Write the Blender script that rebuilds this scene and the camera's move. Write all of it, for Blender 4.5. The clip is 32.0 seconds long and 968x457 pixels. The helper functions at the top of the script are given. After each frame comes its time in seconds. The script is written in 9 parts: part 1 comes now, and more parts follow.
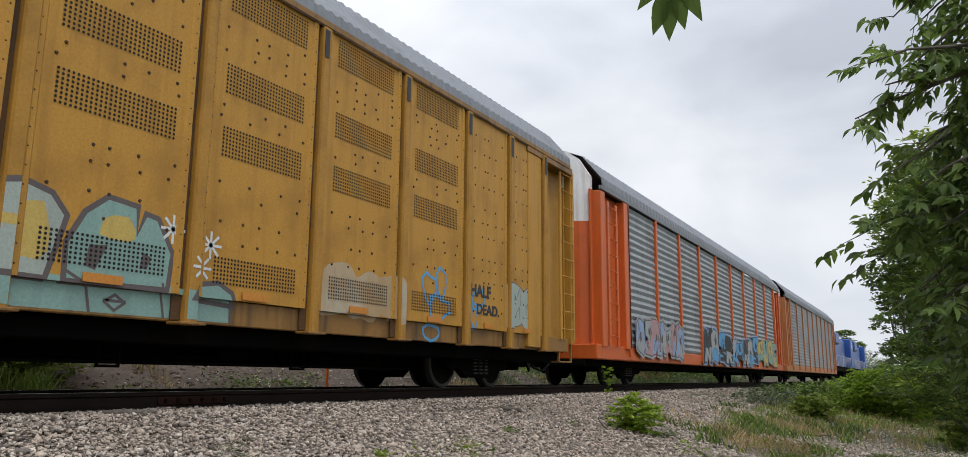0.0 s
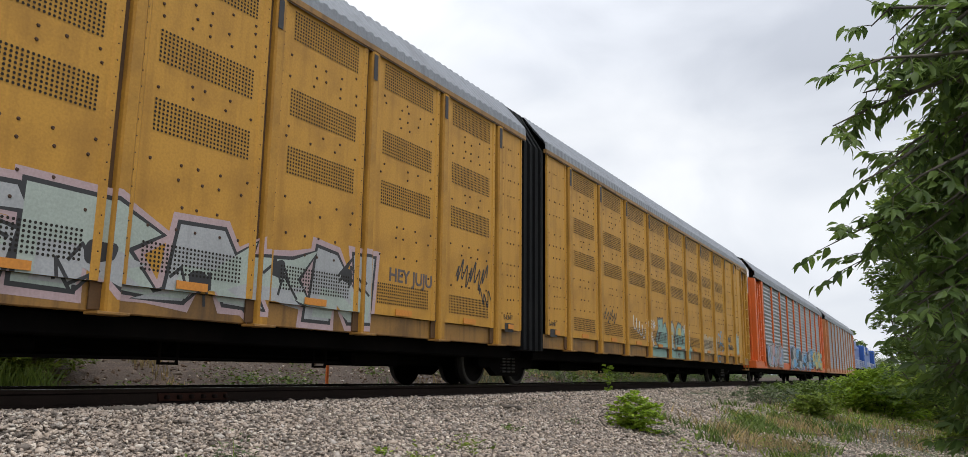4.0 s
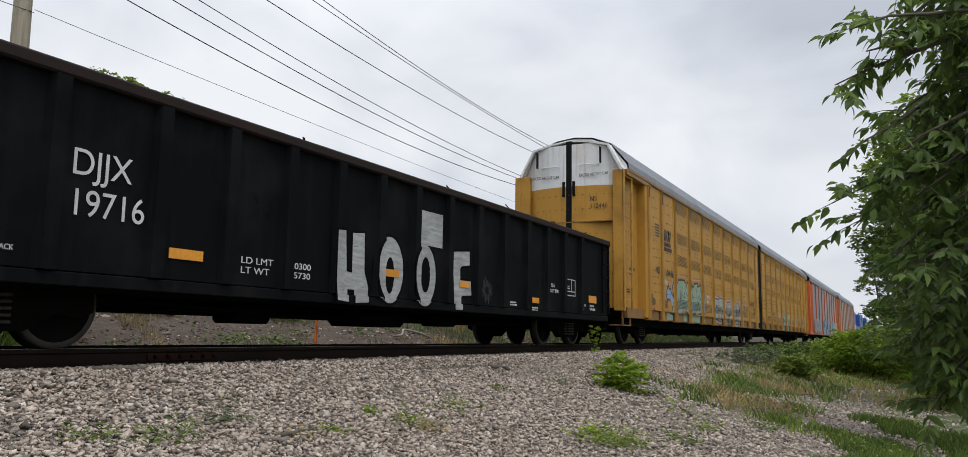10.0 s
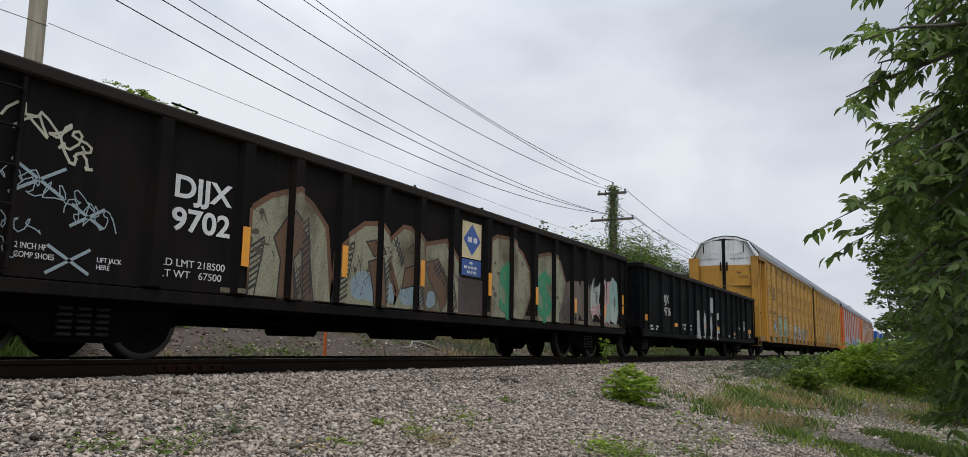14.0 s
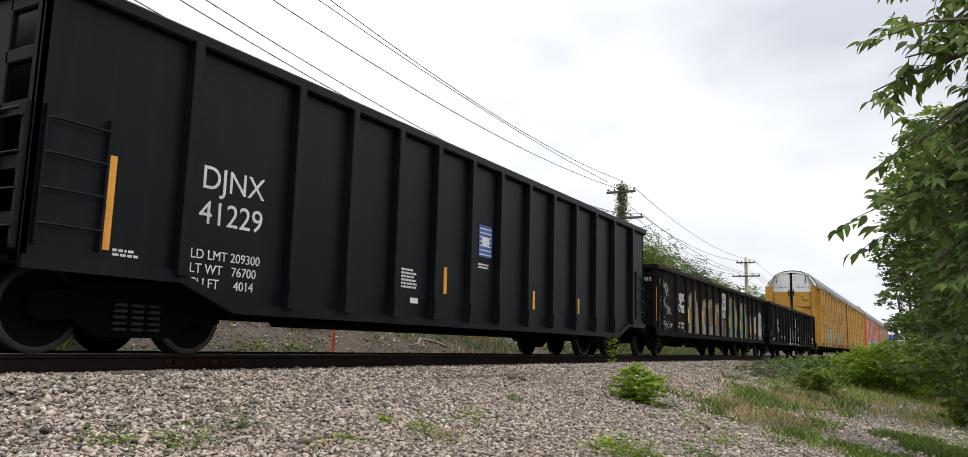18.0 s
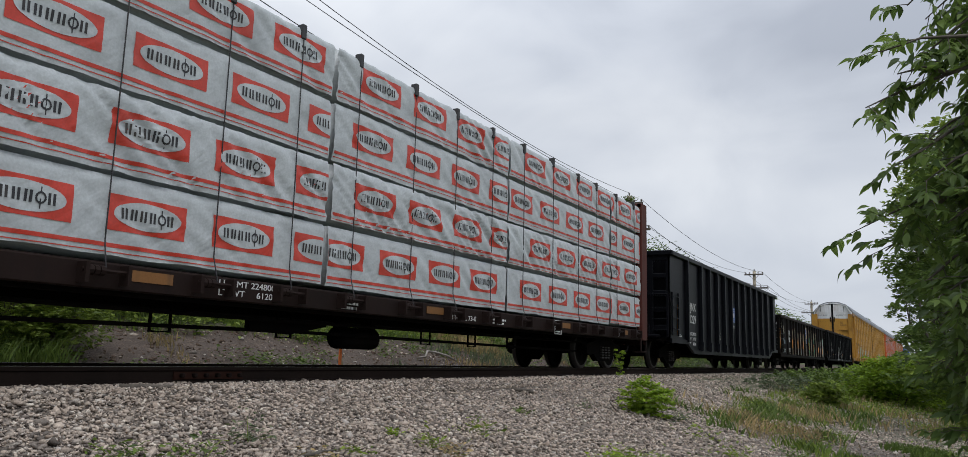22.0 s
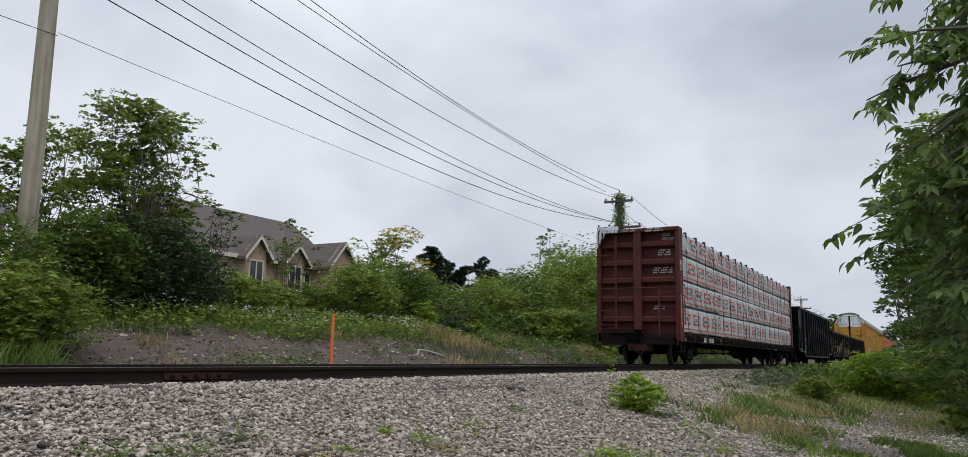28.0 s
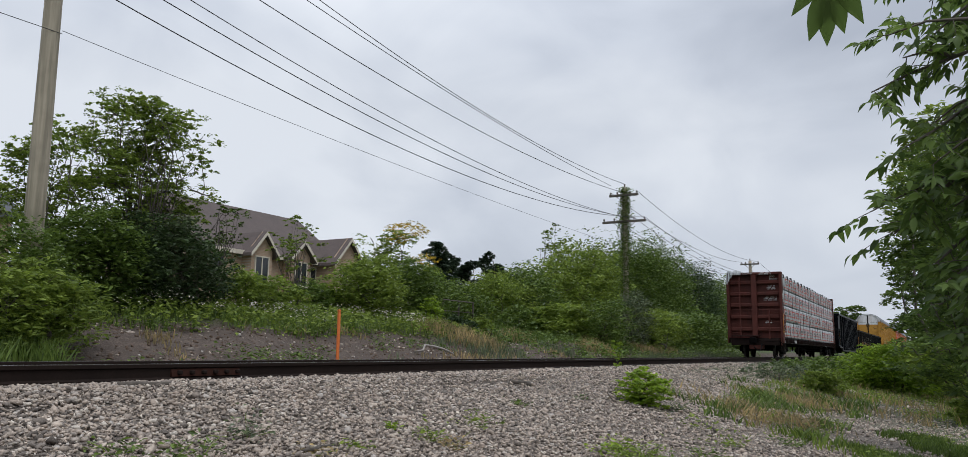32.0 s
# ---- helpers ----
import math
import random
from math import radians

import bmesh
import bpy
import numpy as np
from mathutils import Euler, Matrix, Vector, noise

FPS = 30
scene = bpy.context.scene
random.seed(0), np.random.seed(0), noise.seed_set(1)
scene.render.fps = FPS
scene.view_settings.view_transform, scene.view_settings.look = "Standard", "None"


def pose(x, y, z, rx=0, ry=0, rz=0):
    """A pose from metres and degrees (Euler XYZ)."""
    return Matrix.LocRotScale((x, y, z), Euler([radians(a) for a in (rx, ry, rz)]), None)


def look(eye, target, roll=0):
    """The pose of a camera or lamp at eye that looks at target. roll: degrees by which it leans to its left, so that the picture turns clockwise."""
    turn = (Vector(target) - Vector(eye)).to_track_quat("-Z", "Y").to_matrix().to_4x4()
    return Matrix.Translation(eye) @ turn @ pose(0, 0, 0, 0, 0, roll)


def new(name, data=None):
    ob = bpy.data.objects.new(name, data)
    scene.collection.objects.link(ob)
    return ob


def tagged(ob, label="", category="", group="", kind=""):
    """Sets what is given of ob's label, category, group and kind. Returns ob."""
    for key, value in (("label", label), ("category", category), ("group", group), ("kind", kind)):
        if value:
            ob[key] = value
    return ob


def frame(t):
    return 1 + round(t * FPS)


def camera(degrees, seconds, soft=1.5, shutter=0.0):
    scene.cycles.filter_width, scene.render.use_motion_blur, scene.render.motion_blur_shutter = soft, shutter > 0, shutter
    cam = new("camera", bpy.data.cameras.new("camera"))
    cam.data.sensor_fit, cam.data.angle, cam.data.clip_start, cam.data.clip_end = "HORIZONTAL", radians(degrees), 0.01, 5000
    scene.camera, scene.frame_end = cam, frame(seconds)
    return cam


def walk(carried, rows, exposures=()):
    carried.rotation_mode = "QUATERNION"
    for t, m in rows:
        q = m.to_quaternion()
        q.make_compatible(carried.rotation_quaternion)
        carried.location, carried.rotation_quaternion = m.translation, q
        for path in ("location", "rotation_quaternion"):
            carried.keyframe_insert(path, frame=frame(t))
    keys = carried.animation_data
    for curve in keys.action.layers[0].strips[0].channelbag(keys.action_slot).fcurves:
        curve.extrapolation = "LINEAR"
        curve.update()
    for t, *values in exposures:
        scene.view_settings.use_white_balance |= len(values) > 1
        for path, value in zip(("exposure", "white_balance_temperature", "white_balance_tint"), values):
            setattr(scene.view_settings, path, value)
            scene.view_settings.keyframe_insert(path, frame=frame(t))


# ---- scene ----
# camera: stands at one spot, held in the hand
EYE = Vector((0.0, 0.0, 0.2))
TRACK = 8.22  # centre line of the track, z = 0 on the rail heads


def aim(yaw, pitch, roll):
    a, b = radians(yaw), radians(pitch)
    return look(EYE, EYE + Vector((math.cos(a) * math.cos(b), math.sin(a) * math.cos(b), math.sin(b))), roll)


cam = camera(62.97, 32.0, soft=0.55, shutter=0.0)
walk(cam, [
    (0, aim(28.98, 10.59, 0.5)), (0.5, aim(28.73, 10.86, 0.39)), (1, aim(28.85, 10.91, 0.15)), (1.5, aim(28.82, 10.96, 0.35)),
    (2, aim(28.8, 10.96, 0.34)), (2.5, aim(28.71, 10.89, 0.36)), (3, aim(28.72, 10.9, 0.5)), (3.5, aim(28.9, 10.69, 0.67)),
    (5.5, aim(29.16, 9.96, 0.75)), (6, aim(29.01, 9.86, 0.8)), (6.5, aim(28.86, 9.79, 0.79)), (7, aim(28.69, 9.76, 0.43)),
    (7.5, aim(28.66, 9.48, 0.68)), (8, aim(28.67, 8.89, 0.89)), (8.5, aim(28.65, 8.33, 1.11)), (9, aim(28.35, 7.75, 1.13)),
    (9.5, aim(28.15, 7.65, 0.94)), (10, aim(28.17, 7.67, 0.85)), (10.5, aim(28.4, 7.84, 0.86)), (11, aim(28.38, 8, 0.85)),
    (11.5, aim(28.41, 8.21, 0.94)), (12, aim(28.51, 8.29, 1.03)), (12.5, aim(28.56, 8.3, 1)), (13, aim(28.65, 8.43, 1.09)),
    (13.5, aim(28.77, 8.49, 1.03)), (14, aim(28.84, 8.53, 1.04)), (14.5, aim(28.89, 8.55, 1.26)), (15, aim(28.97, 8.45, 1.37)),
    (15.5, aim(29.08, 8.33, 1.35)), (17.5, aim(29.19, 8.39, 1.43)), (18, aim(29.46, 8.35, 1.55)), (18.5, aim(30.06, 8.22, 1.6)),
    (19, aim(30.33, 7.98, 1.68)), (19.5, aim(30.52, 7.84, 1.71)), (20, aim(30.52, 7.61, 1.73)), (20.5, aim(30.44, 7.57, 1.68)),
    (21, aim(30.3, 7.85, 1.63)), (21.5, aim(30.11, 8.57, 1.79)), (22, aim(30.01, 9.22, 1.53)), (22.5, aim(29.89, 9.65, 1.52)),
    (23, aim(29.76, 9.98, 1.45)), (23.5, aim(29.65, 10.29, 1.52)), (24, aim(29.53, 10.43, 1.6)), (24.5, aim(29.56, 10.44, 1.73)),
    (25, aim(29.49, 10.45, 1.76)), (25.5, aim(29.5, 10.32, 1.52)), (26, aim(29.48, 10.14, 1.32)), (26.5, aim(29.48, 9.39, 1.55)),
    (28.5, aim(29.31, 9.06, 1.05)), (29, aim(29.26, 8.87, 1.31)), (29.5, aim(29.21, 8.81, 1.28)), (30, aim(29.21, 8.83, 1.07)),
    (30.5, aim(29.3, 8.85, 0.84)), (31, aim(29.47, 8.82, 0.7)), (31.5, aim(29.57, 8.8, 0.61)), (32, aim(29.7, 8.73, 0.76)),
], exposures=[(0, 0.06, 6450, 10), (3, 0.18, 6500, 10), (7, 0.08, 6500, 10), (8, 0.15, 6500, 10), (9, 0.08, 6480, 10), (10, 0.0, 6480, 10), (14, -0.12, 6350, 10), (16, 0.1, 6450, 10), (17.5, 0.33, 6650, 10), (18.2, 0.35, 6700, 10), (19, 0.28, 6750, 10), (20, 0.06, 6500, 10), (21, -0.12, 6350, 10), (22, -0.2, 6280, 10), (23.2, -0.24, 6250, 10), (24.2, -0.1, 6280, 10), (28, -0.18, 6220, 10), (32, -0.22, 6200, 10)])

# ---- light ----
world = bpy.data.worlds.new("overcast_sky")
scene.world = world
world.use_nodes = True
wn, wl = world.node_tree.nodes, world.node_tree.links
wn.clear()
w_out = wn.new("ShaderNodeOutputWorld")
w_sky = wn.new("ShaderNodeTexSky")
w_sky.sky_type, w_sky.sun_disc = "NISHITA", False
w_sky.sun_elevation, w_sky.sun_rotation = radians(55), radians(200)
w_bg1, w_bg2, w_mix = wn.new("ShaderNodeBackground"), wn.new("ShaderNodeBackground"), wn.new("ShaderNodeMixShader")
w_bg1.inputs["Strength"].default_value = 0.08
w_co, w_map = wn.new("ShaderNodeTexCoord"), wn.new("ShaderNodeMapping")
w_map.inputs["Scale"].default_value = (1.0, 1.0, 1.7)
w_map.inputs["Rotation"].default_value = (0.2, 0.1, 0.6)
w_n1, w_n2 = wn.new("ShaderNodeTexNoise"), wn.new("ShaderNodeTexNoise")
for node, sc, det, dist in ((w_n1, 1.5, 4.0, 0.3), (w_n2, 4.6, 6.0, 0.5)):
    node.inputs["Scale"].default_value = sc
    node.inputs["Detail"].default_value = det
    node.inputs["Distortion"].default_value = dist
    wl.new(w_map.outputs[0], node.inputs["Vector"])
wl.new(w_co.outputs["Generated"], w_map.inputs["Vector"])
w_add = wn.new("ShaderNodeMath")
w_add.operation = "MULTIPLY_ADD"
w_add.inputs[1].default_value = 0.35
wl.new(w_n2.outputs["Fac"], w_add.inputs[0])
wl.new(w_n1.outputs["Fac"], w_add.inputs[2])
w_ramp = wn.new("ShaderNodeValToRGB")
w_ramp.color_ramp.elements[0].position, w_ramp.color_ramp.elements[0].color = 0.52, (0.47, 0.50, 0.56, 1)
w_ramp.color_ramp.elements[1].position, w_ramp.color_ramp.elements[1].color = 0.82, (0.82, 0.84, 0.87, 1)
e = w_ramp.color_ramp.elements.new(0.67)
e.color = (0.645, 0.675, 0.73, 1)
wl.new(w_add.outputs[0], w_ramp.inputs["Fac"])
wl.new(w_ramp.outputs["Color"], w_bg2.inputs["Color"])
# an overcast sky is brighter overhead than towards the horizon
w_sep, w_up = wn.new("ShaderNodeSeparateXYZ"), wn.new("ShaderNodeMapRange")
wl.new(w_co.outputs["Generated"], w_sep.inputs[0])
wl.new(w_sep.outputs["Z"], w_up.inputs["Value"])
w_up.inputs["From Min"].default_value, w_up.inputs["From Max"].default_value = 0.3, 1.0
w_up.inputs["To Min"].default_value, w_up.inputs["To Max"].default_value = 1.12, 1.95
wl.new(w_up.outputs[0], w_bg2.inputs["Strength"])
wl.new(w_sky.outputs["Color"], w_bg1.inputs["Color"])
w_mix.inputs["Fac"].default_value = 0.93
wl.new(w_bg1.outputs[0], w_mix.inputs[1])
wl.new(w_bg2.outputs[0], w_mix.inputs[2])
wl.new(w_mix.outputs[0], w_out.inputs["Surface"])

sun = new("sun", bpy.data.lights.new("sun", "SUN"))
sun.data.energy, sun.data.angle, sun.data.color = 1.45, radians(35), (1.0, 0.97, 0.93)
sun.matrix_world = look((0, 0, 30), (9, 12, 0))

# ---- materials ----
MATS = {}


def nodes_of(name):
    m = bpy.data.materials.new(name)
    m.use_nodes = True
    nt = m.node_tree
    return m, nt.nodes, nt.links, nt.nodes["Principled BSDF"]


def noise_node(n, l, vec, scale, detail=4.0, stretch=(1, 1, 1), rough=0.55):
    mp = n.new("ShaderNodeMapping")
    mp.inputs["Scale"].default_value = stretch
    l.new(vec, mp.inputs["Vector"])
    t = n.new("ShaderNodeTexNoise")
    t.inputs["Scale"].default_value, t.inputs["Detail"].default_value, t.inputs["Roughness"].default_value = scale, detail, rough
    l.new(mp.outputs[0], t.inputs["Vector"])
    return t.outputs["Fac"]


def ramp_node(n, l, fac, a, b, ca=(0, 0, 0, 1), cb=(1, 1, 1, 1)):
    r = n.new("ShaderNodeValToRGB")
    r.color_ramp.elements[0].position, r.color_ramp.elements[0].color = a, ca
    r.color_ramp.elements[1].position, r.color_ramp.elements[1].color = b, cb
    l.new(fac, r.inputs["Fac"])
    return r.outputs["Color"]


def mix_node(n, l, fac, a, b):
    m = n.new("ShaderNodeMix")
    m.data_type = "RGBA"
    for sock, v in ((m.inputs[0], fac), (m.inputs[6], a), (m.inputs[7], b)):
        if isinstance(v, (float, int)):
            sock.default_value = v
        elif isinstance(v, tuple):
            sock.default_value = (*v[:3], 1)
        else:
            l.new(v, sock)
    return m.outputs[2]


def bump_node(n, l, bsdf, height, strength, dist=0.01):
    b = n.new("ShaderNodeBump")
    b.inputs["Strength"].default_value, b.inputs["Distance"].default_value = strength, dist
    l.new(height, b.inputs["Height"])
    l.new(b.outputs[0], bsdf.inputs["Normal"])


def paint(name, col, dirt=(0.05, 0.035, 0.02), rough=0.5, amount=0.5, streak=0.5, metal=0.0, fine=0.12, bump=0.15, lo=0.5, hi=0.75, spec=0.5, folds=0.0):
    """Weathered paint or metal: grain, blotches, and dirt that has run down."""
    if name in MATS:
        return MATS[name]
    m, n, l, b = nodes_of(name)
    co = n.new("ShaderNodeTexCoord").outputs["Object"]
    big = noise_node(n, l, co, 1.1, 5)
    run = noise_node(n, l, co, 5.0, 4, (1.6, 1.6, 0.12))
    small = noise_node(n, l, co, 38.0, 3)
    c = mix_node(n, l, ramp_node(n, l, small, 0.3, 0.75), tuple(v * (1 - fine) for v in col), tuple(min(1, v * (1 + fine)) for v in col))
    k1 = n.new("ShaderNodeMath")
    k1.operation = "MULTIPLY"
    k1.inputs[1].default_value = amount
    l.new(ramp_node(n, l, big, lo, hi), k1.inputs[0])
    c = mix_node(n, l, k1.outputs[0], c, dirt)
    k2 = n.new("ShaderNodeMath")
    k2.operation = "MULTIPLY"
    k2.inputs[1].default_value = streak
    l.new(ramp_node(n, l, run, 0.52, 0.78), k2.inputs[0])
    c = mix_node(n, l, k2.outputs[0], c, dirt)
    l.new(c, b.inputs["Base Color"])
    b.inputs["Roughness"].default_value, b.inputs["Metallic"].default_value = rough, metal
    b.inputs["Specular IOR Level"].default_value = spec
    if folds:
        wr = n.new("ShaderNodeMapping")
        wr.inputs["Rotation"].default_value = (0, radians(38), 0)
        l.new(co, wr.inputs["Vector"])
        crease = noise_node(n, l, wr.outputs[0], 2.4, 4, (0.35, 1, 2.4), 0.45)
        bump_node(n, l, b, crease, folds, 0.08)
    else:
        bump_node(n, l, b, small, bump, 0.004)
    MATS[name] = m
    return m


def leafmat(name, col, var=0.45, trans=0.33):
    m, n, l, b = nodes_of(name)
    isl = n.new("ShaderNodeNewGeometry").outputs["Random Per Island"]
    co = n.new("ShaderNodeTexCoord").outputs["Object"]
    patch = noise_node(n, l, co, 0.9, 3)
    lo = tuple(v * (1 - var) for v in col)
    hi = (min(1, col[0] * (1 + var * 1.5)), min(1, col[1] * (1 + var)), col[2] * (1 + var * 0.5))
    c = mix_node(n, l, isl, lo, hi)
    c = mix_node(n, l, ramp_node(n, l, patch, 0.45, 0.65, (0, 0, 0, 1), (0.45, 0.45, 0.45, 1)), c, tuple(v * 0.5 for v in col))
    l.new(c, b.inputs["Base Color"])
    b.inputs["Roughness"].default_value = 0.5
    b.inputs["Specular IOR Level"].default_value = 0.35
    tr, mx = n.new("ShaderNodeBsdfTranslucent"), n.new("ShaderNodeMixShader")
    l.new(c, tr.inputs["Color"])
    mx.inputs[0].default_value = trans
    l.new(b.outputs[0], mx.inputs[1])
    l.new(tr.outputs[0], mx.inputs[2])
    l.new(mx.outputs[0], n["Material Output"].inputs["Surface"])
    return m


def ground_mat():
    m, n, l, b = nodes_of("ground_soil")
    co = n.new("ShaderNodeTexCoord").outputs["Object"]
    sx = n.new("ShaderNodeSeparateXYZ")
    l.new(co, sx.inputs[0])
    edge = noise_node(n, l, co, 0.45, 5)
    wob = n.new("ShaderNodeMath")
    wob.operation = "MULTIPLY_ADD"
    wob.inputs[1].default_value = 3.2
    l.new(edge, wob.inputs[0])
    l.new(sx.outputs["Y"], wob.inputs[2])
    vor = n.new("ShaderNodeTexVoronoi")
    vor.inputs["Scale"].default_value = 27.0
    l.new(co, vor.inputs["Vector"])
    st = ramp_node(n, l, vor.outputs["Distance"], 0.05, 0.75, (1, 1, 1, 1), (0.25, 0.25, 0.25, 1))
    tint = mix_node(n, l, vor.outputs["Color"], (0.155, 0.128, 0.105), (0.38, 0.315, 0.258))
    # stones darken towards their edges: shade of the gaps, put into the colour
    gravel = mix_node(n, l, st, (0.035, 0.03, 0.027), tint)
    grit = noise_node(n, l, co, 26, 4)
    dirt = mix_node(n, l, ramp_node(n, l, grit, 0.35, 0.7), (0.056, 0.04, 0.03), (0.20, 0.15, 0.117))
    lump = noise_node(n, l, co, 7.0, 5, (1, 1, 1), 0.7)
    dirt = mix_node(n, l, ramp_node(n, l, lump, 0.42, 0.6, (0.75, 0.75, 0.75, 1), (0, 0, 0, 1)), dirt, (0.05, 0.037, 0.03))
    damp = noise_node(n, l, co, 1.6, 6)
    dirt = mix_node(n, l, ramp_node(n, l, damp, 0.4, 0.62, (0, 0, 0, 1), (0.7, 0.7, 0.7, 1)), dirt, (0.07, 0.053, 0.043))
    clump = noise_node(n, l, co, 7, 5)
    grass = mix_node(n, l, ramp_node(n, l, clump, 0.35, 0.65), (0.03, 0.05, 0.014), (0.10, 0.12, 0.04))
    far = ramp_node(n, l, wob.outputs[0], 11.8, 12.3)
    f1 = n.new("ShaderNodeMapRange")
    f1.inputs["From Min"].default_value, f1.inputs["From Max"].default_value = 11.3, 12.0
    l.new(wob.outputs[0], f1.inputs["Value"])
    f2 = n.new("ShaderNodeMapRange")
    f2.inputs["From Min"].default_value, f2.inputs["From Max"].default_value = 15.4, 16.4
    l.new(wob.outputs[0], f2.inputs["Value"])
    f3 = n.new("ShaderNodeMapRange")
    f3.inputs["From Min"].default_value, f3.inputs["From Max"].default_value = 2.4, 1.2
    l.new(wob.outputs[0], f3.inputs["Value"])
    f4 = n.new("ShaderNodeMapRange")
    f4.inputs["From Min"].default_value, f4.inputs["From Max"].default_value = 23.0, 36.0
    wob2 = n.new("ShaderNodeMath")
    wob2.operation = "MULTIPLY_ADD"
    wob2.inputs[1].default_value = 14.0
    l.new(edge, wob2.inputs[0])
    l.new(sx.outputs["X"], wob2.inputs[2])
    l.new(wob2.outputs[0], f4.inputs["Value"])
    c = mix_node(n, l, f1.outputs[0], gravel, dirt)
    c = mix_node(n, l, f2.outputs[0], c, grass)
    c = mix_node(n, l, f3.outputs[0], c, grass)
    gx = n.new("ShaderNodeMapRange")
    gx.inputs["From Min"].default_value, gx.inputs["From Max"].default_value = 8.6, 7.6
    l.new(wob.outputs[0], gx.inputs["Value"])
    k = n.new("ShaderNodeMath")
    k.operation = "MULTIPLY"
    l.new(f4.outputs[0], k.inputs[0])
    l.new(gx.outputs[0], k.inputs[1])
    c = mix_node(n, l, k.outputs[0], c, grass)
    l.new(c, b.inputs["Base Color"])
    b.inputs["Roughness"].default_value = 0.95
    bump_node(n, l, b, st, 0.6, 0.03)
    return m


def rocks_mat():
    m, n, l, b = nodes_of("ballast_stone")
    isl = n.new("ShaderNodeNewGeometry").outputs["Random Per Island"]
    co = n.new("ShaderNodeTexCoord").outputs["Object"]
    r = n.new("ShaderNodeValToRGB")
    r.color_ramp.elements[0].color, r.color_ramp.elements[1].color = (0.065, 0.052, 0.043, 1), (0.76, 0.67, 0.56, 1)
    for p, c in ((0.2, (0.225, 0.19, 0.163, 1)), (0.42, (0.46, 0.375, 0.305, 1)), (0.68, (0.6, 0.5, 0.41, 1)), (0.8, (0.38, 0.3, 0.237, 1)), (0.9, (0.5, 0.455, 0.41, 1))):
        r.color_ramp.elements.new(p).color = c
    l.new(isl, r.inputs["Fac"])
    g = noise_node(n, l, co, 60, 4)
    c = mix_node(n, l, ramp_node(n, l, g, 0.3, 0.8, (0, 0, 0, 1), (0.5, 0.5, 0.5, 1)), r.outputs["Color"], (0.17, 0.15, 0.13))
    dust = noise_node(n, l, co, 0.7, 4)
    c = mix_node(n, l, ramp_node(n, l, dust, 0.45, 0.7, (0, 0, 0, 1), (0.3, 0.3, 0.3, 1)), c, (0.22, 0.175, 0.14))
    l.new(c, b.inputs["Base Color"])
    b.inputs["Roughness"].default_value = 0.9
    bump_node(n, l, b, g, 0.5, 0.01)
    return m


def wood_mat(name, a, c2, stretch=(1, 1, 0.05), scale=14):
    m, n, l, b = nodes_of(name)
    co = n.new("ShaderNodeTexCoord").outputs["Object"]
    g = noise_node(n, l, co, scale, 5, stretch)
    k = noise_node(n, l, co, 1.3, 3)
    c = mix_node(n, l, ramp_node(n, l, g, 0.35, 0.7), a, c2)
    c = mix_node(n, l, ramp_node(n, l, k, 0.5, 0.75, (0, 0, 0, 1), (0.5, 0.5, 0.5, 1)), c, tuple(v * 0.6 for v in a))
    l.new(c, b.inputs["Base Color"])
    b.inputs["Roughness"].default_value = 0.85
    bump_node(n, l, b, g, 0.4, 0.008)
    return m


YEL = paint("yellow_enamel", (0.46, 0.238, 0.037), dirt=(0.17, 0.075, 0.017), amount=0.6, streak=0.35, rough=0.55, spec=0.3)
YEL_D = paint("yellow_enamel_grimy", (0.25, 0.125, 0.025), dirt=(0.035, 0.017, 0.008), amount=0.8, streak=0.8, rough=0.55)
HOLE = paint("dark_punched_hole", (0.012, 0.009, 0.006), dirt=(0.03, 0.02, 0.012), rough=0.9)
GALV = paint("galvanised_sheet", (0.20, 0.215, 0.24), dirt=(0.10, 0.10, 0.11), amount=0.5, streak=0.5, rough=0.55, metal=0.1)
WHITE = paint("chalky_white_paint", (0.72, 0.73, 0.74), dirt=(0.34, 0.22, 0.13), amount=0.35, streak=0.45, rough=0.55)
ORANGE = paint("orange_enamel", (0.58, 0.11, 0.016), dirt=(0.25, 0.07, 0.02), amount=0.4, streak=0.4, rough=0.45)
AMBER = paint("amber_reflective_tape", (0.72, 0.30, 0.02), dirt=(0.35, 0.13, 0.02), amount=0.4, streak=0.3, rough=0.4)
RUSTO = paint("worn_orange_plate", (0.52, 0.20, 0.025), dirt=(0.22, 0.09, 0.02), amount=0.5, streak=0.3, rough=0.6)
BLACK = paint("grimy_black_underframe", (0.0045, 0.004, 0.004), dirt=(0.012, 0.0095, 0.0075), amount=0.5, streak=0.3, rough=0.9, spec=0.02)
RUBBER = paint("black_rubber", (0.007, 0.0075, 0.0085), dirt=(0.018, 0.018, 0.018), amount=0.4, streak=0.5, rough=0.75, spec=0.1)
BOLT = paint("rusty_bolt", (0.06, 0.028, 0.014), dirt=(0.02, 0.012, 0.008), rough=0.8)
GBLACK = paint("weathered_black_paint", (0.0042, 0.005, 0.0058), dirt=(0.0125, 0.0123, 0.0128), amount=0.65, streak=0.6, rough=0.7, spec=0.05, lo=0.5, hi=0.66, fine=0.2)
